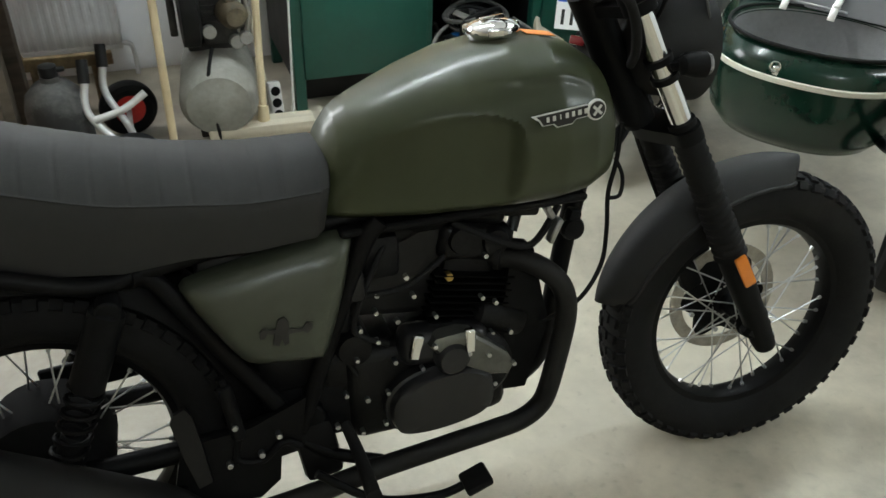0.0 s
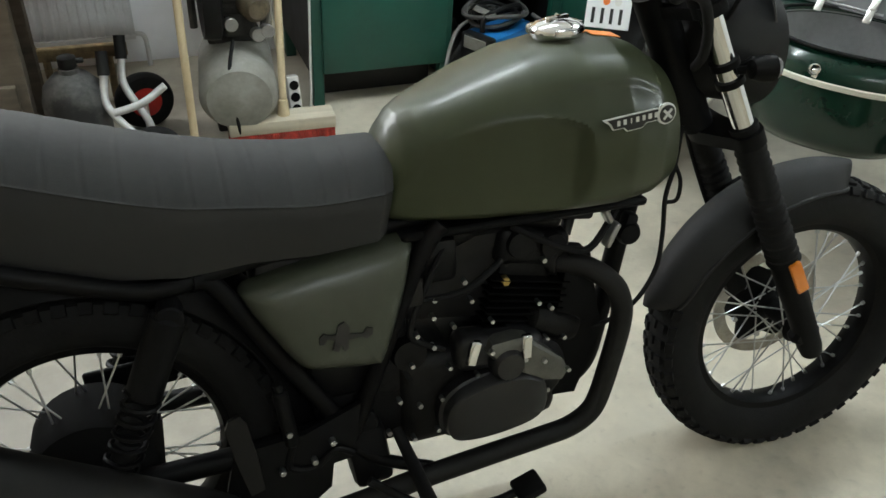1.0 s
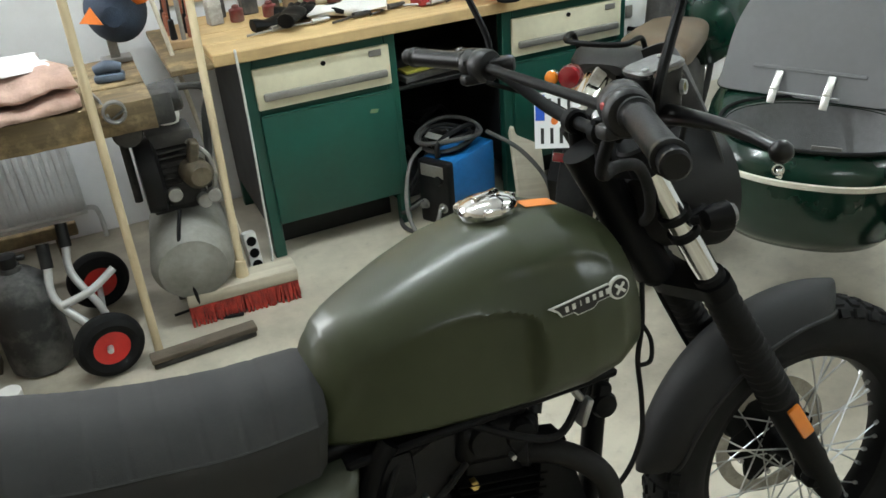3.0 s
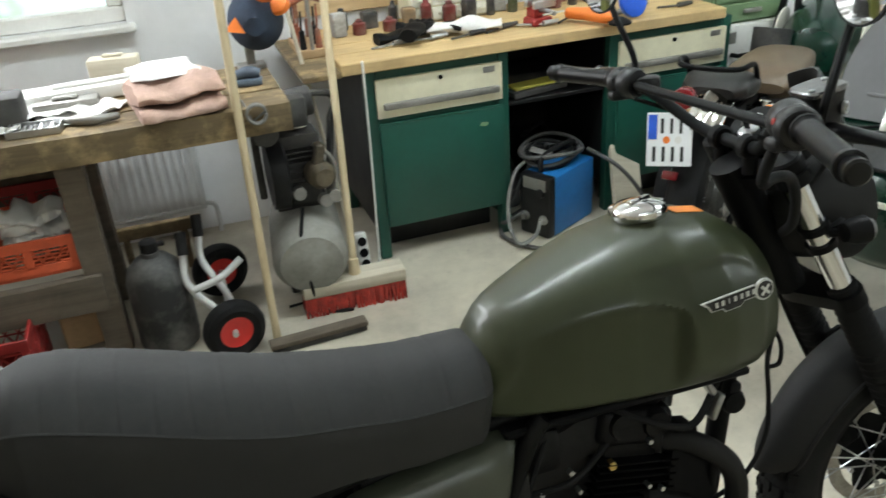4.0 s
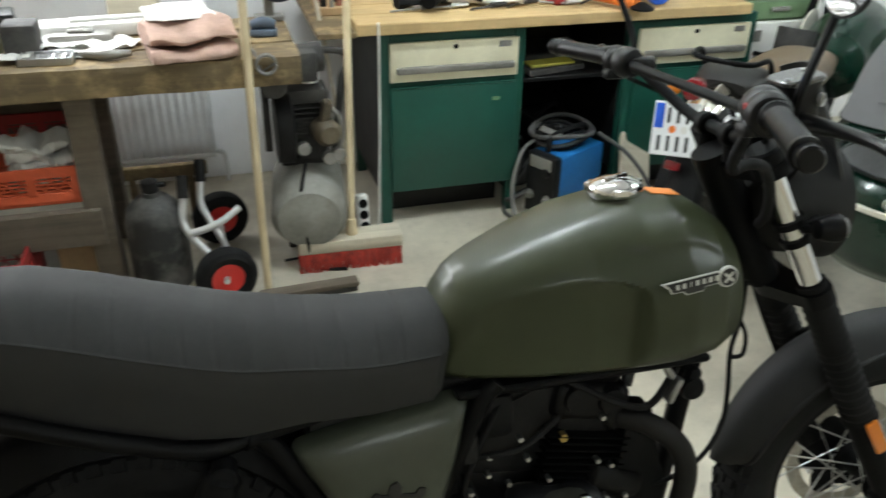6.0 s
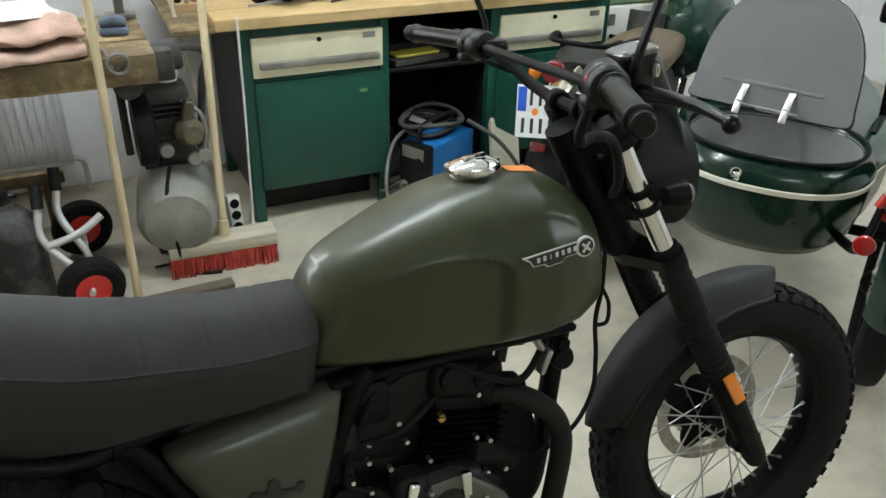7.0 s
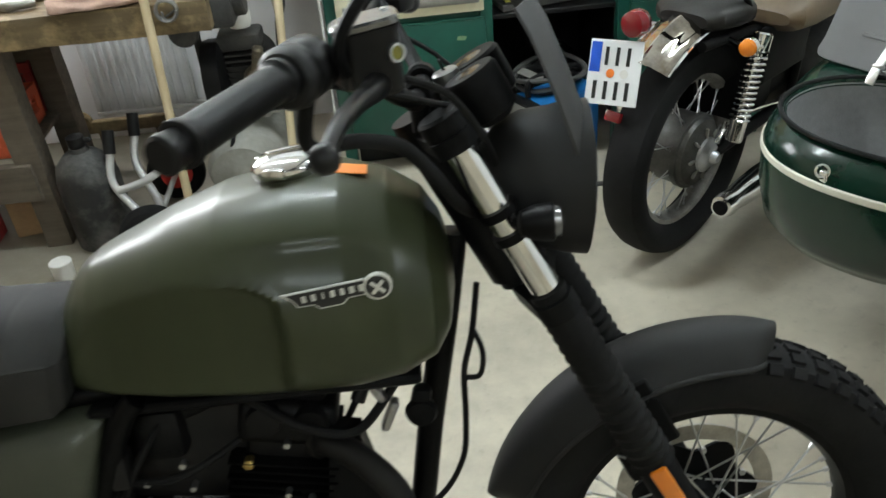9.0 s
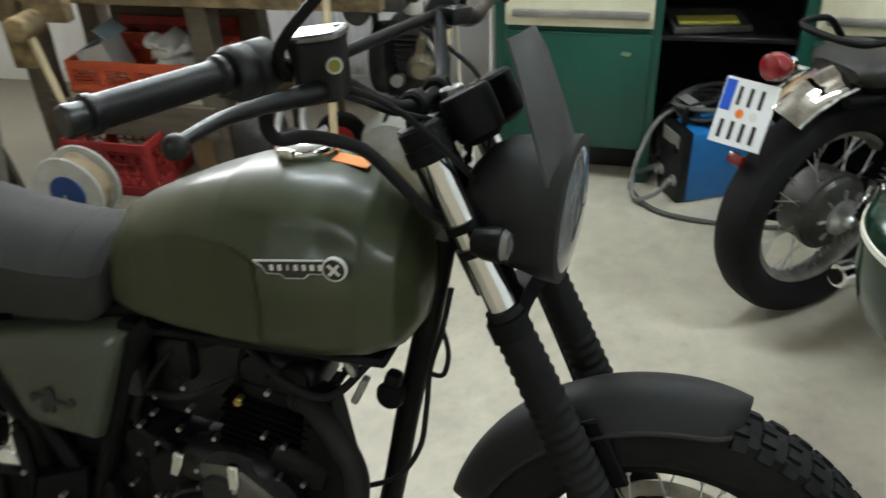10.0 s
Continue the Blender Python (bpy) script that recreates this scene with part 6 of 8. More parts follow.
for i in range(41):
    a = radians(20 + (196 - 20) * i / 40)
    o, n_ = [], []
    for k in range(11):
        u = -1 + k / 5
        rr = 0.36 - 0.05 * abs(u) ** 2.6
        o.append(V((-0.165 + rr * math.cos(a), -0.448 + u * 0.082, 0.33 + rr * 1.08 * math.sin(a))))
        rr -= 0.005
        n_.append(V((-0.165 + rr * math.cos(a), -0.448 + u * 0.078, 0.33 + rr * 1.08 * math.sin(a))))
    rings.append(o + list(reversed(n_)))
loft(bm, rings)
mg = part("mudguard", bm, GREEN_DARK, sc, "glossy dark green mudguard")
bm = B()
lathe(bm, [(0.02, -0.01), (0.046, -0.005), (0.050, 0.02), (0.040, 0.045), (0.02, 0.055)], axis((-0.500, -0.440, 0.475), (-0.585, -0.440, 0.49)), 26)
lampb = part("tail_lamp", bm, RED_LAMP, mg, "red tail lamp with amber centre")
bm = B()
lathe(bm, [(0.024, 0.040), (0.024, 0.056), (0.012, 0.066)], axis((-0.500, -0.440, 0.475), (-0.585, -0.440, 0.49)), 22)
part("amber_lens", bm, AMBER, lampb, "amber indicator lens")
bm = B()
box(bm, 0.014, 0.085, 0.032, pose(-0.527, -0.448, 0.375, 0, -8, 0), 0.004)
part("reflector", bm, RED_LAMP, mg, "red strip reflector")
bm = B()
lathe(bm, [(0.0, 0), (0.028, 0.002), (0.031, 0.012), (0.027, 0.020), (0.0, 0.023)], axis((-0.422, -0.318, 0.44), (-0.52, -0.318, 0.45)), 26)
part("round_reflector", bm, RED_LAMP, sc, "round red reflector")
bm = B()
tube(bm, [(-0.382, -0.325, 0.54), (-0.370, -0.34, 0.575)], 0.013, 10, smooth=False)
tube(bm, [(-0.385, -0.335, 0.52), (-0.378, -0.355, 0.512)], 0.012, 8, smooth=False)
part("red_clip", bm, RED_LAMP, sc, "small red bracket lamp")
bm = B()
tube(bm, [(0.30, -0.30, 0.575), (0.33, -0.29, 0.72), (0.34, -0.27, 0.86), (0.32, -0.23, 0.95)], 0.013, 10)
box(bm, 0.03, 0.09, 0.07, pose(0.33, -0.25, 0.92, 0, 12, 0), 0.02, 2)
tube(bm, [(0.30, -0.30, 0.580), (0.12, -0.28, 0.575)], 0.012, 8, smooth=False)
part("windscreen_stay", bm, BLACK, sc, "black folded windscreen stay")

# ---- the olive motorcycle ----
GLOSS_BLACK = mat("gloss black lamp shell", (0.005, 0.005, 0.005), 0.12, vary=0.1, coat=0.2)
GRIP = mat("grip rubber", (0.006, 0.006, 0.0065), 0.34, vary=0.2, scale=30, bump=0.12, bscale=500, spec=0.18)
LEVER = mat("satin black lever paint", (0.006, 0.006, 0.0065), 0.3, vary=0.2, scale=25, spec=0.25)
FIN = mat("dull black fin", (0.003, 0.003, 0.003), 0.85, vary=0.2, scale=20, spec=0.03)
bike = thing("motorcycle", pose(0.0, 0.005, 0, -10, 0, -1.2), "olive green scrambler motorcycle leaning on its side stand", "motorcycle")
FORK_DIR = V((-0.444, 0, 0.896))
HEAD = V((0.195, 0, 1.0))
S = Matrix.Translation(HEAD) @ Matrix.Rotation(radians(-1.5), 4, "X") @ Matrix.Rotation(radians(-6), 4, FORK_DIR) @ Matrix.Translation(-HEAD)


def fpart(name, bm, material, label="", parent=None):
    """A part that turns with the handlebar."""
    ob = part(name, bm, material, parent or bike, label)
    if parent is None:
        ob.matrix_basis = S
    return ob


def fork_x(z):
    return 0.336 + 0.495 * (0.807 - z)


# the wheel and mudguard stand a little straighter than the bars
AX = V((0.588, 0, 0.316))
S2 = S @ Matrix.Translation(AX) @ Matrix.Rotation(radians(2.5), 4, FORK_DIR) @ Matrix.Translation(-AX)
front_wheel = make_wheel("front_wheel", bike, AX, 0.330, 0.228, 0.053, S2, True, 1)
make_wheel("rear_wheel", bike, V((-0.838, 0, 0.325)), 0.325, 0.222, 0.060, Matrix(), True, 0)
# bolts on the disc carrier
for k in range(6):
    bm = B()
    a = k * math.pi / 3 + 0.4
    cyl(bm, (0.085 * math.cos(a), 0.064, 0.085 * math.sin(a)), (0.085 * math.cos(a), 0.056, 0.085 * math.sin(a)), 0.006, seg=6)
    part("disc_bolt", bm, STEEL, front_wheel)
bm = B()
cyl(bm, (0, -0.115, 0), (0, 0.115, 0), 0.011, seg=12, bev=0.002)
part("axle", bm, STEEL, front_wheel)

# fork legs: chrome stanchion, gaiter, slider
for side, tag in ((-1, "near"), (1, "far")):
    y = side * 0.098

    def F(z, dy=0.0):
        return V((fork_x(z), y + dy, z))
    bm = B()
    cyl(bm, F(0.78), F(1.05), 0.0205, seg=24)
    fpart("fork_tube", bm, CHROME, "polished chrome fork tube")
    bm = B()
    cyl(bm, F(1.01), F(1.055), 0.030, seg=24, bev=0.004)
    fpart("fork_cap", bm, BLACK_MATT, "", None)
    bm = B()
    prof, L = [], (F(0.80) - F(0.53)).length
    n = 17
    for k in range(n * 2 + 1):
        f = k / (2 * n)
        prof.append(((0.0285 + 0.005 * f) * (1.0 if k % 2 else 0.90), f * L))
    prof = [(0.022, -0.012), (0.026, -0.012)] + prof[0:] + [(0.034, L + 0.01), (0.02, L + 0.012)]
    lathe(bm, prof, axis(F(0.80), F(0.53)), 28)
    fpart("gaiter", bm, RUBBER, "ribbed black rubber fork gaiter")
    bm = B()
    lathe(bm, [(0.026, 0), (0.029, 0.006), (0.029, 0.10), (0.027, 0.16), (0.026, 0.26), (0.022, 0.284), (0.014, 0.290)], axis(F(0.535), F(0.30)), 24)
    box(bm, 0.05, 0.034, 0.055, pose(fork_x(0.33) - 0.008, y, 0.335, 0, 28, 0), 0.008)
    fpart("fork_slider", bm, BLACK_MATT, "matt black fork slider")
    for z in (0.925, 0.893):
        bm = B()
        d = (F(1.0) - F(0.9)).normalized()
        lathe_closed(bm, [(0.0206, -0.006), (0.0255, -0.006), (0.0255, 0.006), (0.0206, 0.006)], axis(F(z), F(z) + d), 24)
        fpart("clamp_ring", bm, BLACK, "", None)
    # indicator on a stalk
    bm = B()
    c = F(0.91) + V((0.045, side * 0.040, 0.012))
    tube(bm, [F(0.91), c], 0.008, 8, smooth=False)
    lathe(bm, [(0.006, -0.03), (0.016, -0.026), (0.022, -0.01), (0.024, 0.012), (0.022, 0.014)], axis(c, c + V((1, 0, 0))), 20)
    ind = fpart("indicator", bm, BLACK, "black bullet indicator with smoked lens")
    bm = B()
    lathe(bm, [(0.022, 0.013), (0.018, 0.022), (0.006, 0.026)], axis(c, c + V((1, 0, 0))), 20)
    part("lens", bm, SMOKE, ind, "smoked indicator lens")
    # side reflector
    bm = B()
    rm = Matrix.Translation(F(0.495) + V((0.004, side * 0.034, 0))) @ Matrix.Rotation(radians(28), 4, "Y").inverted() @ pose(0, 0, 0, 0, 0, 0)
    box(bm, 0.026, 0.010, 0.075, rm, 0.004, 2)
    box(bm, 0.02, 0.02, 0.05, rm @ pose(0, -side * 0.008, 0), 0.002)
    fpart("reflector", bm, AMBER, "amber side reflector")

# yokes
bm = B()
YO = [(0.030, -0.098), (0.022, -0.124), (0.0, -0.132), (-0.022, -0.124), (-0.030, -0.098), (-0.048, -0.045), (-0.060, 0.0), (-0.048, 0.045), (-0.030, 0.098), (-0.022, 0.124), (0.0, 0.132), (0.022, 0.124), (0.030, 0.098), (0.010, 0.060), (0.004, 0.0), (0.010, -0.060)]
yo = [(p.x, p.y) for p in spline([(x, y, 0) for x, y in YO + YO[:1]], 3)[:-1]]
for z, t in ((1.012, 0.022), (0.775, 0.028)):
    plate(bm, yo, t, pose(fork_x(z), 0, z, 0, -26, 0))
cyl(bm, (fork_x(1.02) - 0.045, 0, 1.02), (fork_x(0.78) - 0.045, 0, 0.78), 0.03, seg=20)
fpart("triple_clamp", bm, BLACK_MATT, "black fork yokes and steering stem")

# brake caliper
bm = B()
box(bm, 0.05, 0.055, 0.10, pose(0.48, 0.072, 0.40, 0, -25, 0), 0.012, 2)
box(bm, 0.025, 0.02, 0.13, pose(0.50, 0.085, 0.38, 0, -25, 0), 0.006)
fpart("brake_caliper", bm, BLACK_MATT, "black brake caliper")

# front mudguard: a curved shell round the tyre
bm = B()
rings = []
N = 40
for i in range(N + 1):
    a = radians(77 + (166 - 77) * i / N)
    wdt = 0.070 * (0.80 + 0.20 * math.sin(math.pi * min(1, max(0, i / N)))) * {0: 0.42, 1: 0.66, 2: 0.82, 3: 0.92, 4: 0.97}.get(min(i, N - i), 1.0)
    c, s = math.cos(a), math.sin(a)
    outer, inner = [], []
    for k in range(13):
        u = -1 + 2 * k / 12
        drop = 0.052 * abs(u) ** 2.6
        rr = 0.371 - drop
        outer.append(V((0.592 + rr * c, u * wdt, 0.311 + rr * s)))
        rr -= 0.004
        inner.append(V((0.592 + rr * c, u * wdt * 0.95, 0.311 + rr * s)))
    rings.append(outer + list(reversed(inner)))
loft(bm, rings)
fender = fpart("front_mudguard", bm, FENDER, "dark grey plastic front mudguard")
fender.matrix_basis = S2
for e in (0, 12):
    bm = B()
    tube(bm, [r[e] for r in rings[1:-1]], 0.0042, 8, n=1, smooth=False)
    part("rolled_edge", bm, FENDER, fender)
for side in (-1, 1):
    bm = B()
    box(bm, 0.040, 0.010, 0.12, pose(fork_x(0.58) + 0.030, side * 0.066, 0.575, 0, -27, 0), 0.004)
    cyl(bm, (fork_x(0.58) + 0.030, side * 0.060, 0.60), (fork_x(0.58) + 0.030, side * 0.076, 0.60), 0.007, seg=8)
    part("mudguard_brace", bm, BLACK_MATT, fender)

# tank
ST = [(-0.354, 0.036, 0.728, 0.806, 2.8), (-0.350, 0.053, 0.712, 0.832, 2.8), (-0.340, 0.071, 0.703, 0.852, 2.8), (-0.320, 0.089, 0.697, 0.872, 2.9), (-0.295, 0.104, 0.695, 0.885, 3.0), (-0.260, 0.119, 0.694, 0.898, 3.1),
      (-0.18, 0.143, 0.690, 0.926, 3.1), (-0.09, 0.163, 0.688, 0.956, 3.0), (0.0, 0.173, 0.686, 0.973, 2.8), (0.07, 0.174, 0.686, 0.971, 2.7),
      (0.13, 0.162, 0.692, 0.952, 2.6), (0.175, 0.135, 0.708, 0.922, 2.6), (0.198, 0.096, 0.738, 0.886, 2.5), (0.209, 0.044, 0.785, 0.846, 2.3)]
sx = [s[0] for s in ST]
bm = B()
rings = []
M_, K_ = 130, 168
for i in range(M_ + 1):
    f = i / M_
    x = sx[0] + (sx[-1] - sx[0]) * (f - 0.055 * math.sin(4 * math.pi * f) / 1.6 if 0 < f < 1 else f)
    w, zb, zt, e = [float(np.interp(x, sx, [s[j] for s in ST])) for j in (1, 2, 3, 4)]
    ring = []
    for k in range(K_):
        a = 2 * math.pi * k / K_
        c, s = math.cos(a), math.sin(a)
        py = w * math.copysign(abs(c) ** (2 / e), c)
        zc = zb + (zt - zb) * 0.46
        h = (zt - zc) if s > 0 else (zc - zb)
        es = 1.9 if s > 0 else 3.4
        pz = zc + h * math.copysign(abs(s) ** (2 / es), s)
        if s > 0:
            py *= 1 - 0.10 * (s ** 3)
        # knee panel on both flanks, and the shoulder line over it
        fx = 1 / (1 + math.exp((x + 0.016 + 0.10 * max(0.0, 0.80 - pz) + 0.9 * max(0.0, pz - 0.855)) / 0.004))
        fr = 1 / (1 + math.exp(-(x + 0.320 - 0.50 * max(0.0, pz - 0.74)) / 0.008))
        rim = 0.874 - 0.9 * max(0.0, -0.12 - x) ** 1.8 - 0.6 * max(0.0, x + 0.06) ** 1.2
        ft = 1 / (1 + math.exp(min(60.0, (pz - rim) / 0.0028)))
        flat = w * 0.872 - 0.06 * max(0.0, x + 0.10)
        over = abs(py) - flat
        d = 0.5 * (over + math.sqrt(over * over + 0.0000045)) * fx * fr * ft
        zl = 0.917 - 5.0 * max(0.0, x - 0.06) ** 2
        fl = 1 / (1 + math.exp(-(x + 0.05) / 0.022)) / (1 + math.exp((x - 0.125) / 0.012))
        d -= 0.0085 * fl / (1 + math.exp((pz - zl) / 0.003)) * (1 / (1 + math.exp(-(pz - zl + 0.07) / 0.02)))
        py -= math.copysign(d, py) if abs(py) > 0.03 else 0
        lean = min(1.0, max(0.0, (pz - 0.70) / 0.15)) * min(1.0, max(0.0, (-0.16 - x) / 0.19))
        ring.append(V((x + 0.030 * lean, py, pz)))
    rings.append(ring)
loft(bm, rings)
bmesh.ops.smooth_vert(bm, verts=bm.verts, factor=0.35, use_axis_x=True, use_axis_y=True, use_axis_z=True)
tank = part("fuel_tank", bm, OLIVE, bike, "satin olive green fuel tank with knee recesses")
bm = B()
box(bm, 0.46, 0.20, 0.016, pose(-0.08, 0, 0.684), 0.005)
part("tank_seam", bm, BLACK_MATT, tank)
# filler cap
bm = B()
CAPM = pose(0.001, 0.0, 0.973, 0, -2, 0)
lathe(bm, [(0.034, -0.012), (0.044, -0.004), (0.047, 0.004), (0.047, 0.010), (0.043, 0.016), (0.035, 0.021), (0.020, 0.025), (0.0, 0.026)], CAPM, 48)
for k in range(3):
    a = 2 * math.pi * k / 3 + 0.3
    box(bm, 0.014, 0.028, 0.016, CAPM @ Matrix.Rotation(a, 4, "Z") @ pose(0.044, 0, 0.008), 0.004, 2)
box(bm, 0.05, 0.012, 0.008, CAPM @ pose(0, 0, 0.026, 0, 0, 20), 0.003, 2)
part("filler_cap", bm, CHROME, tank, "polished chrome filler cap")
bm = B()
box(bm, 0.055, 0.034, 0.0015, pose(0.080, -0.012, 0.9695, 3, 9, 0), 0.0005)
part("sticker", bm, ORANGE_STICKER, tank, "orange warning sticker")
# badge: wing bar, lettering and round emblem
BM = pose(0.061, -0.1785, 0.869, 90, -5, 3)
bm = B()
plate(bm, [(-0.066, 0.011), (0.035, 0.011), (0.040, 0.006), (0.040, -0.006), (0.034, -0.0095), (0.014, -0.0095), (0.006, -0.016), (-0.022, -0.016), (-0.028, -0.0095), (-0.048, -0.0085), (-0.053, 0.001), (-0.058, 0.004)], 0.003, BM @ pose(0, 0, -0.002))
badge = part("badge", bm, BADGE_SILVER, tank, "silver winged tank badge")
bm = B()
plate(bm, [(-0.0585, 0.0092), (0.0340, 0.0092), (0.0385, 0.005), (0.0385, -0.005), (0.033, -0.0078), (0.013, -0.0078), (0.0055, -0.0142), (-0.0213, -0.0142), (-0.0273, -0.0078), (-0.0465, -0.0068), (-0.051, 0.0018)], 0.002, BM @ pose(0, 0, 0.0003))
part("badge_field", bm, BADGE_BLACK, badge)
bm = B()
for k, wd in enumerate((0.0085, 0.009, 0.003, 0.009, 0.0085, 0.0105, 0.010)):
    box(bm, wd * 0.62, 0.0085, 0.0016, BM @ pose(-0.0385 + k * 0.0116, 0.0012, 0.0026), 0.0004)
part("badge_bars", bm, BADGE_SILVER, badge)
bm = B()
lathe(bm, [(0.0175, -0.001), (0.0175, 0.0035), (0.016, 0.0045)], BM @ pose(0.0505, -0.001, 0), 32)
part("emblem", bm, BADGE_SILVER, badge)
bm = B()
lathe(bm, [(0.0145, 0.0035), (0.0145, 0.0052)], BM @ pose(0.0505, -0.001, 0), 28)
part("emblem_field", bm, BADGE_BLACK, badge)
bm = B()
for a in (45, -45):
    box(bm, 0.021, 0.0045, 0.0016, BM @ pose(0.0505, -0.001, 0.0062, 0, 0, a), 0.0004)
part("emblem_cross", bm, BADGE_SILVER, badge)

# seat: ribbed bench with rolled edge
def seam_at(x):
    """Height of the seam as a share of the seat's height, x behind the head."""
    return float(np.interp(x, (0.33, 0.45, 0.65, 0.95), (0.54, 0.56, 0.62, 0.72)))


SS = [(-0.330, 0.080, 0.725, 0.812), (-0.334, 0.098, 0.712, 0.826), (-0.350, 0.111, 0.704, 0.830), (-0.45, 0.119, 0.700, 0.831), (-0.55, 0.122, 0.706, 0.843),
      (-0.65, 0.124, 0.700, 0.864), (-0.75, 0.125, 0.714, 0.892), (-0.85, 0.124, 0.734, 0.923), (-0.93, 0.121, 0.750, 0.942), (-0.98, 0.115, 0.768, 0.944), (-1.015, 0.104, 0.785, 0.930), (-1.038, 0.085, 0.800, 0.908), (-1.050, 0.060, 0.822, 0.880)]
gx = [-s[0] for s in SS]
bm = B()
rings = []
M_ = 290
for i in range(M_ + 1):
    x = gx[0] + (gx[-1] - gx[0]) * i / M_
    w, zb, zt = [float(np.interp(x, gx, [s[j] for s in SS])) for j in (1, 2, 3)]
    seam = zb + (zt - zb) * seam_at(x)
    k = ((x - 0.44) / 0.046) % 1.0
    stitch = math.exp(-(min(k, 1 - k) * 0.046 / 0.0035) ** 2) if 0.43 < x < 0.96 else 0.0
    stitch = max(stitch, 1.6 * math.exp(-((x - 0.405) / 0.0035) ** 2))
    prof = []
    for n in range(33):
        u = math.copysign(abs(1 - n / 16) ** 0.8, 1 - n / 16)
        prof.append((w * u, seam + (zt - seam) * (1 - abs(u) ** 2.7) - 0.0015 * stitch * (0.25 + 0.75 * abs(u))))
    flank = [(w * (0.972 if n == 0 else 1.004 - 0.05 * (n / 7) ** 2), seam - 0.002 + (zb - 0.010 - seam) * n / 7) for n in range(8)]
    prof += [(-y, z) for y, z in flank] + list(reversed(flank))
    ring = []
    for py, pz in prof:
        lean = min(1.0, max(0.0, (pz - 0.70) / 0.13)) * max(0.0, 1 - (x - 0.33) / 0.16)
        ring.append(V((-x + 0.026 * lean, py, pz)))
    rings.append(ring)
loft(bm, rings)
seat = part("seat", bm, SEAT, bike, "dark grey stitched bench seat, sides darkened by painted shade")
# faces below the seam take the shaded copy
seat.data.materials.append(SEAT_SIDE)
for f in seat.data.polygons:
    zb, zt = [float(np.interp(-f.center.x, gx, [s[j] for s in SS])) for j in (2, 3)]
    f.material_index = 1 if f.center.z < zb + (zt - zb) * seam_at(-f.center.x) - 0.001 else 0
for side in (-1, 1):
    bm = B()
    tube(bm, [(s[0] + 0.026 * max(0.0, 1 - (-s[0] - 0.33) / 0.16) * min(1.0, (s[2] + (s[3] - s[2]) * 0.55 - 0.70) / 0.13), side * (s[1] - 0.0015), s[2] + (s[3] - s[2]) * (seam_at(-s[0]) - 0.004)) for s in SS[2:-1]], 0.0026, 6)
    part("piping", bm, SEAT_SIDE, seat, "black seam piping")

# side covers: pillowed panels, the upper part rolling inwards
def soft(v, k=0.02):
    return 0.5 * (v + math.sqrt(v * v + k * k))


CO_ = [(-0.288, 0.672), (-0.300, 0.684), (-0.35, 0.682), (-0.45, 0.668), (-0.550, 0.648), (-0.573, 0.638), (-0.574, 0.620), (-0.540, 0.560), (-0.505, 0.505), (-0.484, 0.486), (-0.44, 0.478), (-0.370, 0.472), (-0.352, 0.482), (-0.318, 0.575)]
for side in (-1, 1):
    bm = B()
    out = [(p.x, p.z) for p in spline([(x, 0, z) for x, z in CO_ + CO_[:1]], 5)[:-1]]
    cx, cz = -0.43, 0.59
    rings = []
    for f, d in ((1.0, 0.0), (0.995, 0.008), (0.98, 0.016), (0.955, 0.0235), (0.915, 0.0305), (0.86, 0.036), (0.78, 0.040), (0.68, 0.0425), (0.54, 0.0435), (0.36, 0.044), (0.18, 0.044), (0.03, 0.044)):
        ring = []
        for x, z in out:
            px, pz = cx + (x - cx) * f, cz + (z - cz) * f
            ring.append(V((px, side * (0.098 + d - 0.12 * soft(-0.47 - px, 0.05) + 0.06 * (0.58 - pz) - 1.7 * soft(pz - 0.57, 0.04) ** 2), pz)))
        rings.append(ring)
    loft(bm, rings)
    cover = part("side_cover", bm, OLIVE_COVER, bike, "olive green side cover with a dark emblem")
    bm = B()
    MT = [(-0.036, -0.013), (-0.028, -0.012), (-0.024, -0.003), (-0.012, -0.006), (-0.014, -0.024), (-0.004, -0.027), (0.0, -0.014), (0.005, -0.027), (0.012, -0.022), (0.011, -0.006), (0.034, -0.002), (0.042, -0.006), (0.050, 0.002), (0.050, 0.012), (0.040, 0.014), (0.034, 0.004), (0.012, 0.004), (0.010, 0.018), (0.002, 0.026), (-0.008, 0.020), (-0.010, 0.004), (-0.022, 0.003), (-0.030, 0.007), (-0.037, 0.0)]
    plate(bm, MT if side < 0 else [(x, z) for x, z in reversed(MT)], 0.0030, pose(-0.428, side * 0.1425, 0.553, 90 + side * 3, 8, 0))
    part("emblem", bm, BADGE_BLACK, cover, "dark emblem")

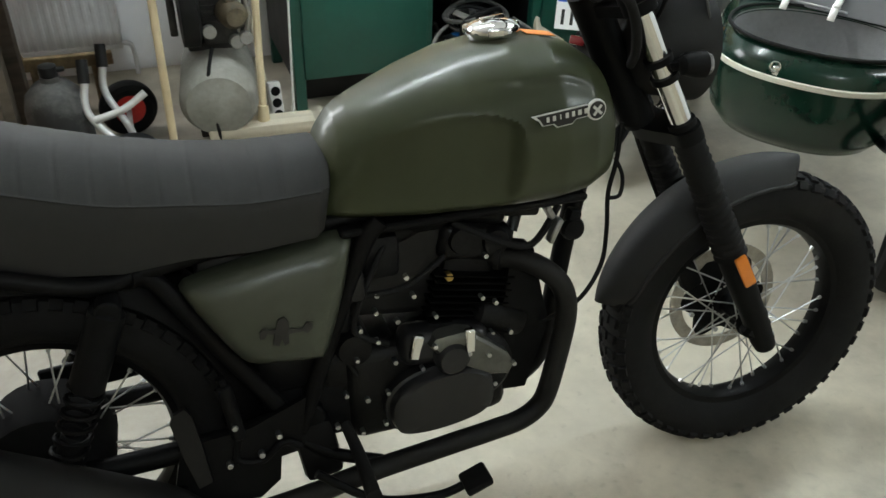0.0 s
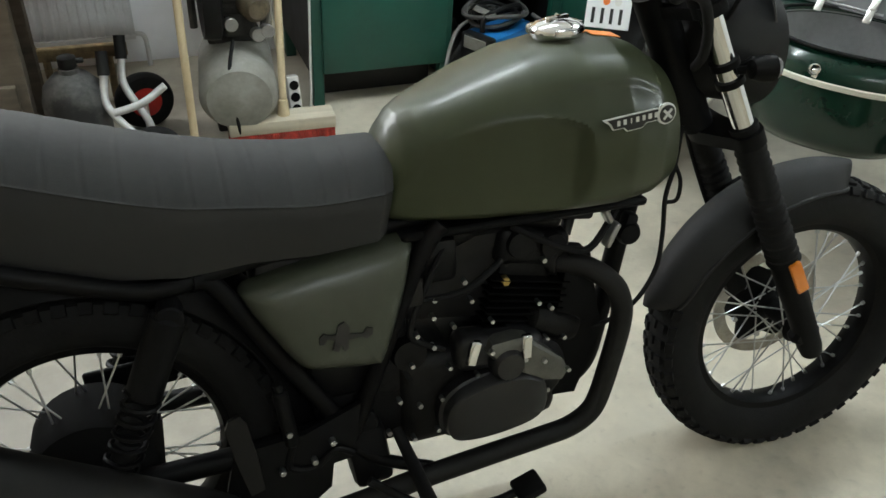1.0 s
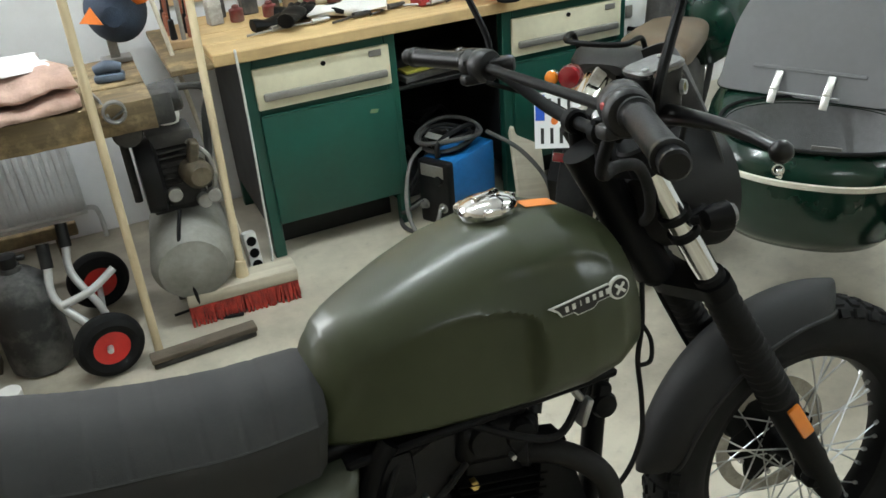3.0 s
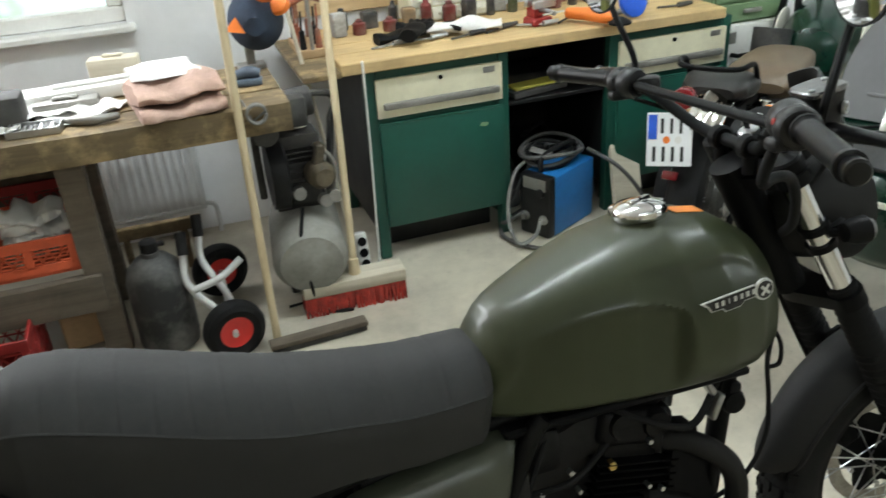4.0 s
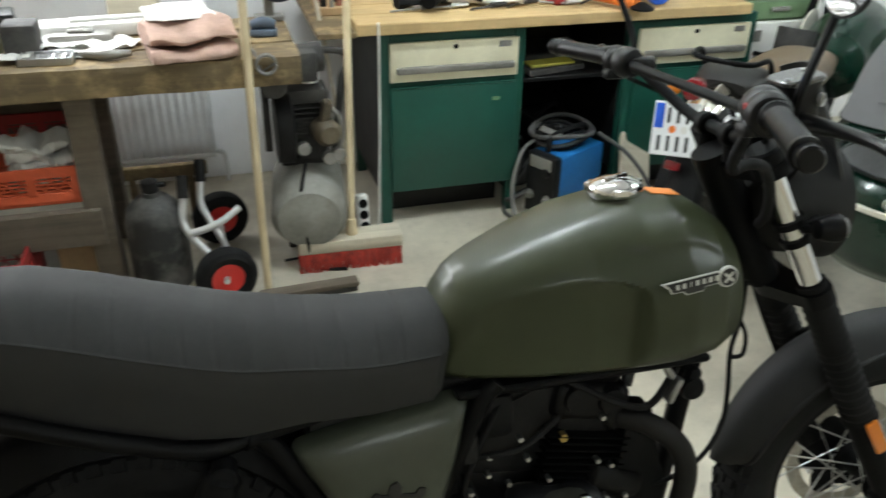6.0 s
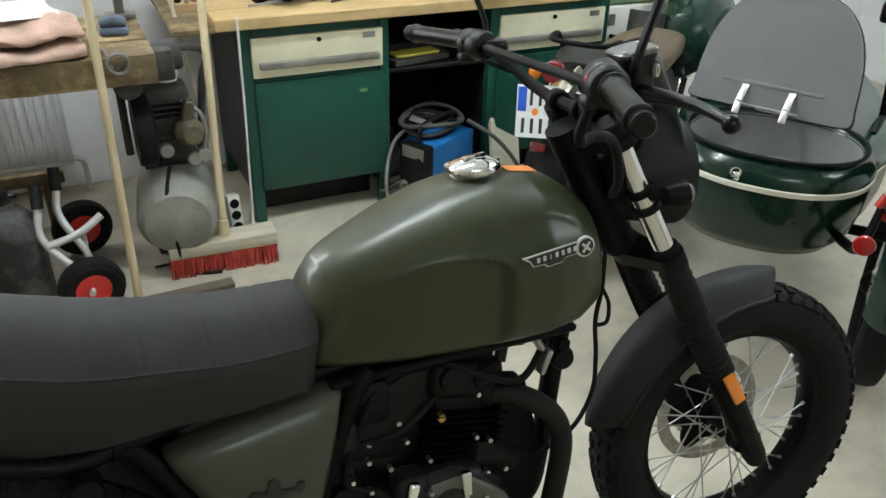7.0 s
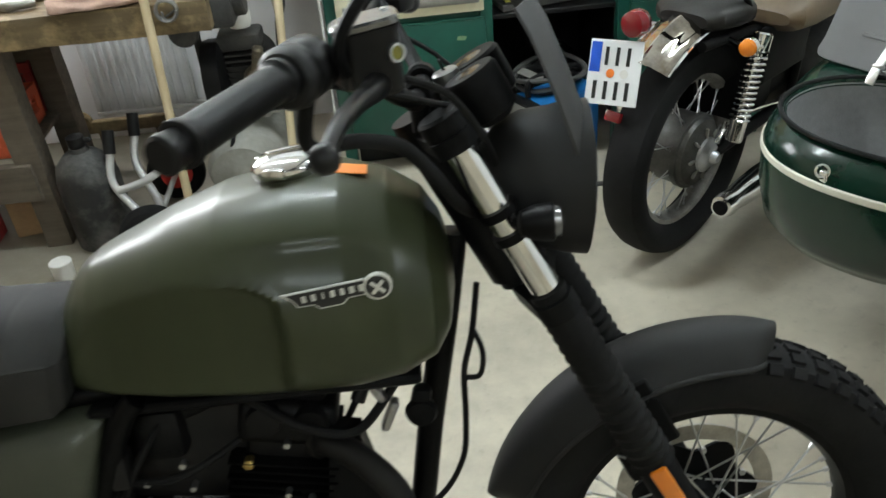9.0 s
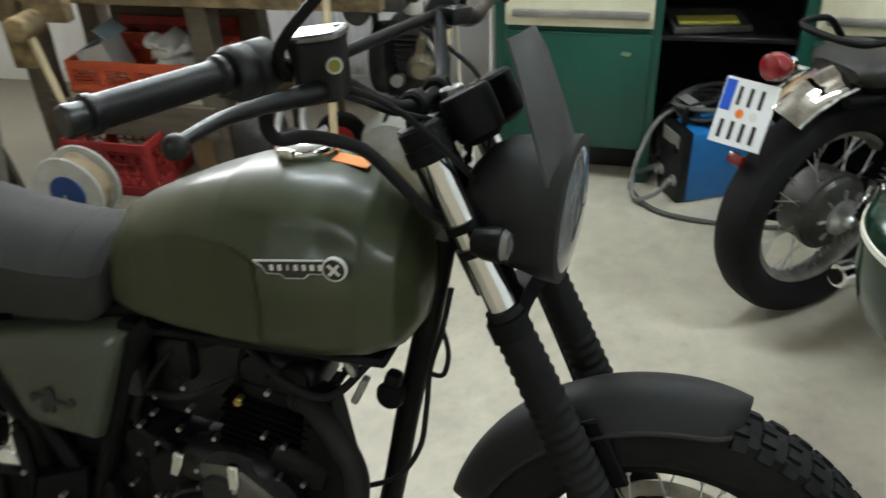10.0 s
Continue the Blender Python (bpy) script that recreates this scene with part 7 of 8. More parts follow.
# frame
bm = B()
r = 0.0165
tube(bm, [(0.215, 0, 0.86), (0.19, 0, 0.72), (0.155, 0, 0.55), (0.125, 0, 0.38), (0.10, 0, 0.29), (0.04, 0, 0.245)], 0.02, 14)
tube(bm, [(0.15, 0, 0.90), (-0.1, 0, 0.83), (-0.30, 0, 0.72)], 0.024, 12)
cyl(bm, (fork_x(1.03) - 0.05, 0, 1.03), (fork_x(0.79) - 0.05, 0, 0.79), 0.034, seg=20)
for side in (-1, 1):
    y = side * 0.094
    tube(bm, [(-0.24, y, 0.70), (-0.275, y, 0.655), (-0.34, y, 0.50), (-0.40, y, 0.345), (-0.42, y, 0.28)], 0.0165, 10)
    tube(bm, [(-0.24, y * 0.6, 0.70), (-0.45, y * 0.75, 0.692), (-0.62, side * 0.098, 0.678), (-0.70, side * 0.120, 0.676), (-0.82, side * 0.128, 0.717), (-0.92, side * 0.128, 0.757), (-1.0, side * 0.118, 0.790), (-1.042, side * 0.092, 0.812), (-1.060, side * 0.045, 0.825), (-1.064, 0, 0.828)], 0.0145, 10)
    tube(bm, [(-0.645, side * 0.108, 0.675), (-0.61, y, 0.655), (-0.52, y, 0.50), (-0.43, y, 0.345), (-0.40, y, 0.29)], 0.0165, 10)
part("frame", bm, BLACK, bike, "black tubular steel frame")

# swingarm, shocks, chain guard, rear mudguard
bm = B()
for side in (-1, 1):
    tube(bm, [(-0.38, side * 0.075, 0.345), (-0.56, side * 0.100, 0.330), (-0.86, side * 0.105, 0.325)], 0.020, 10)
    box(bm, 0.07, 0.02, 0.05, pose(-0.85, side * 0.105, 0.325), 0.006)
part("swingarm", bm, BLACK_MATT, bike)
bm = B()
cyl(bm, (-0.40, -0.105, 0.335), (-0.40, 0.105, 0.335), 0.034, seg=20, bev=0.004)
box(bm, 0.19, 0.15, 0.13, pose(-0.375, 0, 0.325), 0.02, 2)
box(bm, 0.075, 0.07, 0.13, pose(-0.385, -0.075, 0.262, 0, -8, 0), 0.014, 2)
part("pivot_casting", bm, BLACK_MATT, bike, "black swingarm pivot casting")
for q in (-1, 1):
    bm = B()
    tube(bm, [(-0.41, q * 0.10, 0.290), (-0.36, q * 0.105, 0.250), (-0.27, q * 0.112, 0.212)], 0.012, 10)
    part("exhaust_brace", bm, BLACK, bike, "black lower brace")
bm = B()
loft(bm, [[V((x - w, y, z - 0.004)), V((x + w, y, z + 0.004)), V((x + w, y + 0.008, z + 0.004)), V((x - w, y + 0.008, z - 0.004))] for x, y, z, w in ((-0.612, -0.128, 0.425, 0.010), (-0.611, -0.130, 0.41, 0.018), (-0.600, -0.136, 0.34, 0.017), (-0.590, -0.142, 0.275, 0.012))])
part("silencer_hanger", bm, BLACK_PLASTIC, bike, "dark grey silencer hanger")
for side in (-1, 1):
    p, q = V((-0.680, side * 0.138, 0.645)), V((-0.810, side * 0.138, 0.345))
    bm = B()
    cyl(bm, p, p.lerp(q, 0.45), 0.028, seg=20, bev=0.006)
    cyl(bm, q.lerp(p, 0.0), q.lerp(p, 0.3), 0.02, seg=16, bev=0.004)
    cyl(bm, p + V((0, -0.022, 0)), p + V((0, 0.022, 0)), 0.02, seg=14, bev=0.003)
    cyl(bm, q + V((0, -0.02, 0)), q + V((0, 0.02, 0)), 0.018, seg=14, bev=0.003)
    shock = part("shock_absorber", bm, BLACK_MATT, bike, "black rear shock absorber")
    bm = B()
    coil = []
    for k in range(80):
        f = k / 79
        a = f * 2 * math.pi * 6.5
        ax = (q - p).normalized()
        u = ax.orthogonal().normalized()
        w = ax.cross(u)
        coil.append(p.lerp(q, 0.42 + 0.50 * f) + (u * math.cos(a) + w * math.sin(a)) * 0.026)
    tube(bm, coil, 0.0048, 6, smooth=False)
    part("spring", bm, BLACK, shock, "black coil spring")
bm = B()
lathe(bm, [(0.0, -0.085), (0.07, -0.082), (0.100, -0.070), (0.108, -0.05), (0.108, 0.05), (0.07, 0.075)], pose(-0.838, 0, 0.325, -90, 0, 0), 32)
part("brake_drum", bm, mat("sooty black drum", (0.006, 0.006, 0.006), 0.8, vary=0.2, spec=0.08), bike, "black rear brake drum")
bm = B()
box(bm, 0.50, 0.012, 0.06, pose(-0.60, 0.10, 0.41, 0, -4, 0), 0.004)
part("chain_guard", bm, BLACK_MATT, bike, "black chain guard")
bm = B()
plate(bm, [(-0.40, 0.40), (-0.42, 0.29), (-0.455, 0.285), (-0.462, 0.235), (-0.50, 0.205), (-0.60, 0.215), (-0.64, 0.27), (-0.62, 0.35), (-0.50, 0.36)], 0.012, pose(0, -0.112, 0, 90, 0, 0))
tube(bm, [(-0.63, -0.12, 0.26), (-0.64, -0.20, 0.265)], 0.012, 10, smooth=False)
part("footrest_hanger", bm, BLACK_MATT, bike, "black footrest hanger plate")
bm = B()
cyl(bm, (-0.534, -0.118, 0.455), (-0.522, -0.122, 0.345), 0.013, seg=14, bev=0.003)
cyl(bm, (-0.537, -0.118, 0.470), (-0.534, -0.118, 0.455), 0.008, seg=10)
tube(bm, [(-0.522, -0.122, 0.345), (-0.530, -0.125, 0.30), (-0.49, -0.128, 0.290), (-0.45, -0.128, 0.318), (-0.42, -0.125, 0.30)], 0.007, 8)
mc = part("rear_brake_cylinder", bm, BLACK_MATT, bike, "black rear brake master cylinder with linkage")
for x, z in ((-0.527, 0.375), (-0.545, 0.298), (-0.489, 0.306), (-0.455, 0.338)):
    bm = B()
    cyl(bm, (x, -0.122, z), (x, -0.138, z), 0.0058, seg=6, bev=0.001)
    part("bolt", bm, STEEL, mc, "bright steel bolt")
bm = B()
rings = []
for i in range(41):
    a = radians(-22 + (168 + 22) * i / 40)
    o, n_ = [], []
    for k in range(9):
        u = -1 + k / 4
        rr = 0.392 - 0.068 * abs(u) ** 2.5
        o.append(V((-0.838 + rr * math.cos(a), u * 0.075, 0.340 + rr * math.sin(a) * 1.0)))
        n_.append(V((-0.838 + (rr - 0.004) * math.cos(a), u * 0.072, 0.340 + (rr - 0.004) * math.sin(a))))
    rings.append(o + list(reversed(n_)))
loft(bm, rings)
part("rear_mudguard", bm, BLACK, bike, "black rear mudguard")
bm = B()
rings = []
for x, w, zt, zb in ((-0.90, 0.095, 0.752, 0.715), (-0.96, 0.104, 0.790, 0.728), (-1.03, 0.104, 0.828, 0.742), (-1.09, 0.088, 0.840, 0.742), (-1.13, 0.066, 0.835, 0.748), (-1.158, 0.046, 0.815, 0.755)):
    o = []
    for k in range(32):
        c, q = math.cos(2 * math.pi * k / 32), math.sin(2 * math.pi * k / 32)
        o.append(V((x, w * math.copysign(abs(c) ** 0.5, c), (zt + zb) / 2 + (zt - zb) / 2 * math.copysign(abs(q) ** 0.6, q))))
    rings.append(o)
loft(bm, rings)
tail = part("tail_unit", bm, BLACK_MATT, bike, "black tail panel under the seat end")
bm = B()
rings = []
for x, z, w in ((-1.120, 0.800, 0.060), (-1.150, 0.775, 0.058), (-1.178, 0.725, 0.046), (-1.205, 0.675, 0.038)):
    rings.append([V((x - 0.006, -w, z - 0.003)), V((x - 0.010, 0, z + 0.002)), V((x - 0.006, w, z - 0.003)), V((x + 0.002, w, z - 0.008)), V((x - 0.001, 0, z - 0.004)), V((x + 0.002, -w, z - 0.008))])
loft(bm, rings)
holder = part("plate_holder", bm, BLACK_PLASTIC, tail, "black sloping plate holder")
for y, end in ((-0.030, (-1.258, 0.592)), (0.030, (-1.268, 0.600))):
    bm = B()
    d = V((end[0] + 1.195, 0, end[1] - 0.690))
    m = Matrix.Translation((-1.195 + d.x / 2, y, 0.690 + d.z / 2)) @ Matrix.Rotation(math.atan2(d.x, d.z), 4, "Y")
    box(bm, 0.007, 0.018, d.length, m, 0.002)
    if y < 0:
        box(bm, 0.012, 0.040, 0.055, m @ pose(-0.004, 0.004, d.length / 2 + 0.012), 0.004, 2)
        cyl(bm, m @ V((0.004, 0, 0)), m @ V((-0.009, 0, 0)), 0.007, seg=8)
    part("prong", bm, BLACK_PLASTIC, holder)
bm = B()
TA = axis((-1.112, 0, 0.828), (-1.23, 0, 0.815))
lathe(bm, [(0.006, -0.004), (0.012, 0.004), (0.023, 0.014), (0.029, 0.028), (0.031, 0.045), (0.031, 0.066), (0.028, 0.068)], TA, 30)
cyl(bm, (-1.105, 0, 0.795), (-1.135, 0, 0.828), 0.011, seg=12)
tl = part("tail_lamp", bm, GLOSS_BLACK, tail, "gloss black bullet tail lamp")
bm = B()
lathe(bm, [(0.0285, 0.066), (0.027, 0.074), (0.016, 0.080), (0.0, 0.081)], TA, 26)
part("lens", bm, RED_LAMP, tl, "red tail lens")
for side in (-1, 1):
    bm = B()
    c = V((-1.022, side * 0.125, 0.735))
    tube(bm, [(-1.0, side * 0.06, 0.755), c + V((0.012, -side * 0.014, 0))], 0.007, 8, smooth=False)
    lathe(bm, [(0.006, -0.026), (0.014, -0.021), (0.018, -0.007), (0.019, 0.010), (0.017, 0.012)], axis(c, c + V((-1, 0, 0))), 20)
    ind = part("rear_indicator", bm, GLOSS_BLACK, bike, "black bullet rear indicator")
    bm = B()
    lathe(bm, [(0.0175, 0.011), (0.014, 0.017), (0.004, 0.020)], axis(c, c + V((-1, 0, 0))), 20)
    part("lens", bm, SMOKE, ind, "smoked lens")

# engine
bm = B()
box(bm, 0.32, 0.18, 0.20, pose(-0.16, 0, 0.345), 0.03, 3)
box(bm, 0.17, 0.15, 0.10, pose(-0.29, 0, 0.40), 0.03, 3)
lathe(bm, [(0.0, 0), (0.062, 0), (0.075, 0.012), (0.075, 0.03)], axis((-0.075, -0.118, 0.375), (-0.075, 0, 0.375)), 32)
engine = part("engine", bm, ENGINE, bike, "black single cylinder engine")
bm = B()
CO = [(0.105, -0.010), (0.10, 0.035), (0.06, 0.062), (0.0, 0.070), (-0.07, 0.060), (-0.115, 0.025), (-0.12, -0.03), (-0.095, -0.058), (-0.02, -0.066), (0.06, -0.058), (0.095, -0.04)]
rings = []
CM = pose(-0.143, -0.095, 0.338, 90, -4, 0) @ Matrix.Diagonal((0.89, 0.90, 1, 1))
pts = spline([(x, y, 0) for x, y in CO + CO[:1]], 4)[:-1]
for f, d in ((1.06, 0.0), (1.06, 0.022), (1.0, 0.026), (0.97, 0.046), (0.90, 0.052), (0.6, 0.055)):
    rings.append([CM @ V((p.x * f, p.y * f, d)) for p in pts])
loft(bm, rings)
cover = part("clutch_cover", bm, CLUTCH, engine, "dark grey oval clutch cover")
for k in range(9):
    p = pts[int(k * len(pts) / 9)]
    bm = B()
    cyl(bm, CM @ V((p.x * 1.10, p.y * 1.12, 0.014)), CM @ V((p.x * 1.10, p.y * 1.12, 0.026)), 0.0045, seg=6)
    part("bolt", bm, STEEL, engine)
for x, z in ((-0.30, 0.44), (-0.26, 0.47), (-0.325, 0.37), (-0.04, 0.44), (-0.02, 0.37), (-0.30, 0.28), (-0.26, 0.53), (-0.19, 0.55), (-0.15, 0.50), (-0.29, 0.50), (-0.06, 0.52), (-0.23, 0.42)):
    bm = B()
    cyl(bm, (x, -0.092, z), (x, -0.108, z), 0.0045, seg=6)
    part("bolt", bm, STEEL, engine)
bm = B()
box(bm, 0.17, 0.07, 0.07, pose(-0.135, -0.085, 0.435, 0, 6, 0), 0.022, 3)
lathe(bm, [(0.0, 0), (0.026, 0.002), (0.032, 0.01), (0.034, 0.03)], axis((-0.13, -0.150, 0.425), (-0.13, 0, 0.425)), 24)
part("upper_case", bm, CLUTCH, engine, "dark grey upper casing")
for x, z, t in ((-0.200, 0.463, 15), (-0.099, 0.455, 0)):
    bm = B()
    box(bm, 0.019, 0.014, 0.048, pose(x, -0.142, z + 0.005, 0, t, 0), 0.003)
    part("bracket", bm, CHROME, engine, "bright metal bracket")
bm = B()
loft(bm, [[V((x, y, z)) for x, z in ((-0.172, 0.456), (-0.160, 0.470), (-0.112, 0.474), (-0.088, 0.466), (-0.055, 0.440), (-0.022, 0.412), (-0.008, 0.385), (-0.020, 0.365), (-0.060, 0.372), (-0.110, 0.405), (-0.150, 0.428))] for y in (-0.10, -0.134)] + [[V((-0.09 + (x + 0.09) * 0.86, -0.140, 0.42 + (z - 0.42) * 0.86)) for x, z in ((-0.172, 0.456), (-0.160, 0.470), (-0.112, 0.474), (-0.088, 0.466), (-0.055, 0.440), (-0.022, 0.412), (-0.008, 0.385), (-0.020, 0.365), (-0.060, 0.372), (-0.110, 0.405), (-0.150, 0.428))]])
part("clutch_arm_cover", bm, mat("dull grey casting", (0.10, 0.10, 0.092), 0.34, 0.6, vary=0.15, scale=20, bump=0.1, bscale=150), engine, "dull grey cast cover piece")
for x, z in ((-0.165, 0.461), (-0.100, 0.432), (-0.062, 0.420), (-0.012, 0.390)):
    bm = B()
    cyl(bm, (x, -0.136, z), (x, -0.146, z), 0.0045, seg=6)
    part("bolt", bm, STEEL, engine)
# cylinder with fins
CYL = pose(-0.085, 0, 0.455, 0, 12, 0)
bm = B()
box(bm, 0.12, 0.12, 0.20, CYL @ pose(0, 0, 0.08), 0.02, 2)
cylinder = part("cylinder", bm, ENGINE, bike, "black finned cylinder")
for k in range(8):
    bm = B()
    box(bm, 0.150 + 0.01 * (k % 2), 0.165, 0.004, CYL @ pose(0, 0, 0.005 + 0.0135 * k), 0.0012)
    part("fin", bm, FIN, cylinder)
bm = B()
box(bm, 0.145, 0.13, 0.075, CYL @ pose(0, 0, 0.155), 0.02, 3)
box(bm, 0.11, 0.10, 0.04, CYL @ pose(0.0, 0, 0.205), 0.018, 3)
for dx in (-0.055, 0.055):
    lathe(bm, [(0.0, -0.075), (0.024, -0.072), (0.028, -0.06), (0.028, 0)], CYL @ pose(dx * 0.6, 0, 0.165, 90, 0, 0) @ pose(0, 0, 0, 180), 20)
part("cylinder_head", bm, ENGINE, engine, "black cylinder head")
bm = B()
cyl(bm, (-0.114, -0.064, 0.560), (-0.114, -0.082, 0.560), 0.009, seg=6, bev=0.002)
part("brass_plug", bm, mat("brass", (0.62, 0.45, 0.16), 0.3, 1.0), engine, "brass plug")
bm = B()
lathe(bm, [(0.0, 0), (0.030, 0.004), (0.034, 0.02), (0.034, 0.11), (0.025, 0.12)], axis((-0.30, -0.10, 0.455), (-0.30, 0.05, 0.455)), 26)
part("sprocket_cover", bm, ENGINE, bike, "black round engine side cover")
bm = B()
lathe(bm, [(0.0, 0), (0.030, 0.003), (0.034, 0.015), (0.034, 0.10), (0.02, 0.11)], axis((0.035, -0.06, 0.43), (-0.06, -0.06, 0.47)), 22)
part("starter_motor", bm, ENGINE, bike, "black starter motor")
bm = B()
box(bm, 0.10, 0.10, 0.05, pose(-0.15, 0, 0.665), 0.012, 2)
box(bm, 0.16, 0.07, 0.045, pose(-0.03, 0, 0.672), 0.012, 2)
part("head_stay", bm, BLACK_MATT, bike, "black engine stay")
bm = B()
box(bm, 0.07, 0.05, 0.09, pose(-0.335, -0.06, 0.53), 0.012, 2)
box(bm, 0.05, 0.04, 0.06, pose(-0.30, -0.085, 0.585), 0.010, 2)
part("solenoid_box", bm, BLACK_PLASTIC, bike, "black electrical boxes")
for k, (x, z) in enumerate(((-0.05, 0.60), (-0.20, 0.585), (-0.255, 0.56), (-0.03, 0.50), (0.0, 0.43), (-0.285, 0.345), (-0.22, 0.50), (-0.345, 0.30))):
    bm = B()
    cyl(bm, (x, -0.088, z), (x, -0.100, z), 0.005, seg=6)
    part("bolt", bm, STEEL, bike, "bright steel bolt")
# mounting plate before the engine
bm = B()
plate(bm, [(0.052, 0.590), (0.074, 0.480), (0.084, 0.445), (0.083, 0.410), (0.040, 0.285), (-0.02, 0.290), (-0.01, 0.475), (0.01, 0.60)], 0.045, pose(0, -0.035, 0, 90, 0, 0))
part("engine_mount_plate", bm, BLACK_MATT, bike, "black engine mounting plate")
bm = B()
box(bm, 0.24, 0.12, 0.19, pose(-0.215, 0.015, 0.575, 0, 8, 0), 0.02, 2)
part("battery_box", bm, BLACK_PLASTIC, bike, "black battery box")
bm = B()
box(bm, 0.085, 0.055, 0.055, pose(0.060, 0.022, 0.648, 0, 8, 0), 0.010, 2)
cyl(bm, (0.060, 0.022, 0.62), (0.045, 0.01, 0.59), 0.012, seg=12)
part("ignition_coil", bm, BLACK_PLASTIC, bike, "black ignition coil under the tank")
bm = B()
tube(bm, [(0.045, 0.01, 0.595), (0.02, -0.03, 0.575), (-0.02, -0.055, 0.58), (-0.05, -0.06, 0.60)], 0.0055, 8)
part("plug_lead", bm, RUBBER, bike, "black spark plug lead")
# carburettor, intake, hoses, airbox
bm = B()
tube(bm, [(-0.16, -0.02, 0.655), (-0.24, -0.02, 0.64), (-0.34, -0.01, 0.62)], [0.028, 0.034, 0.04], 16)
box(bm, 0.07, 0.10, 0.085, pose(-0.235, -0.02, 0.615), 0.015, 2)
cyl(bm, (-0.235, -0.02, 0.62), (-0.235, -0.02, 0.69), 0.028, seg=20, bev=0.004)
part("carburettor", bm, ENGINE, bike, "black carburettor")
bm = B()
box(bm, 0.22, 0.14, 0.14, pose(-0.44, 0, 0.60), 0.02, 2)
box(bm, 0.15, 0.13, 0.20, pose(-0.40, 0, 0.43), 0.02, 2)
part("airbox", bm, BLACK_PLASTIC, bike, "black airbox")
bm = B()
tube(bm, [(-0.10, -0.06, 0.66), (-0.02, -0.09, 0.62), (0.05, -0.08, 0.60), (0.11, -0.06, 0.66)], 0.007, 8)
part("hose", bm, RUBBER, bike, "black rubber hose")
bm = B()
tube(bm, [(-0.22, -0.06, 0.65), (-0.27, -0.09, 0.58), (-0.30, -0.10, 0.50), (-0.24, -0.10, 0.46)], 0.006, 8)
part("hose", bm, RUBBER, bike, "black rubber hose")
bm = B()
tube(bm, [(-0.28, -0.05, 0.68), (-0.32, -0.08, 0.60), (-0.33, -0.08, 0.48), (-0.30, -0.09, 0.40)], 0.005, 8)
part("hose", bm, RUBBER, bike, "black rubber hose")
bm = B()
tube(bm, [(-0.12, -0.07, 0.60), (-0.2, -0.10, 0.57), (-0.28, -0.09, 0.56)], 0.006, 8)
part("hose", bm, RUBBER, bike, "black rubber hose")
bm = B()
box(bm, 0.028, 0.03, 0.06, pose(0.142, -0.050, 0.615, 0, 15, 0), 0.010, 2)
lathe(bm, [(0.0, 0), (0.020, 0.003), (0.024, 0.012), (0.016, 0.035)], axis((0.142, -0.070, 0.605), (0.146, 0.0, 0.605)), 24)
part("horn", bm, BLACK_MATT, bike, "black horn")
bm = B()
box(bm, 0.012, 0.022, 0.05, pose(0.098, -0.07, 0.615, 0, 25, 0), 0.003)
box(bm, 0.012, 0.022, 0.03, pose(0.085, -0.07, 0.655, 0, -30, 0), 0.003)
part("bracket", bm, ALU, bike, "dull alloy bracket")

# exhaust: header and silencer
bm = B()
tube(bm, [(-0.02, -0.045, 0.572), (0.035, -0.088, 0.570), (0.077, -0.115, 0.544), (0.100, -0.12, 0.503), (0.104, -0.12, 0.453), (0.090, -0.12, 0.375), (0.070, -0.12, 0.292), (0.050, -0.12, 0.258), (0.010, -0.12, 0.236), (-0.05, -0.122, 0.229), (-0.15, -0.125, 0.221), (-0.30, -0.13, 0.208), (-0.42, -0.138, 0.194), (-0.52, -0.145, 0.190), (-0.60, -0.153, 0.208)], 0.0205, 18)
ex = part("exhaust_header", bm, EXHAUST, bike, "matt black exhaust header")
bm = B()
lathe(bm, [(0.022, 0), (0.03, 0.03), (0.046, 0.09), (0.050, 0.13), (0.050, 0.47), (0.044, 0.50), (0.02, 0.505)], axis((-0.575, -0.150, 0.190), (-0.995, -0.205, 0.490)), 28)
part("silencer", bm, EXHAUST, ex, "matt black silencer")
bm = B()
lathe_closed(bm, [(0.018, -0.006), (0.030, -0.006), (0.030, 0.006), (0.018, 0.006)], axis((-0.005, -0.055, 0.575), (0.03, -0.085, 0.572)), 20)
part("flange", bm, EXHAUST, ex, "black exhaust flange")

# footpeg, brake pedal, kick stand
bm = B()
tube(bm, [(-0.33, -0.09, 0.30), (-0.32, -0.15, 0.27), (-0.32, -0.26, 0.265)], [0.010, 0.012, 0.014], 10)
part("footpeg", bm, RUBBER, bike, "rubber footpeg")
bm = B()
tube(bm, [(-0.40, -0.15, 0.25), (-0.30, -0.175, 0.18), (-0.19, -0.19, 0.165), (-0.13, -0.195, 0.180)], 0.0085, 10)
box(bm, 0.055, 0.055, 0.018, pose(-0.112, -0.20, 0.190, 0, -20, 0), 0.006, 2)
part("brake_pedal", bm, BLACK_MATT, bike, "black brake pedal")
bm = B()
tube(bm, [(-0.28, 0.09, 0.24), (-0.25, 0.18, 0.12), (-0.23, 0.235, 0.052)], 0.011, 10)
box(bm, 0.05, 0.06, 0.008, pose(-0.23, 0.235, 0.048, 10, 0, 0), 0.003)
part("side_stand", bm, BLACK, bike, "black side stand")

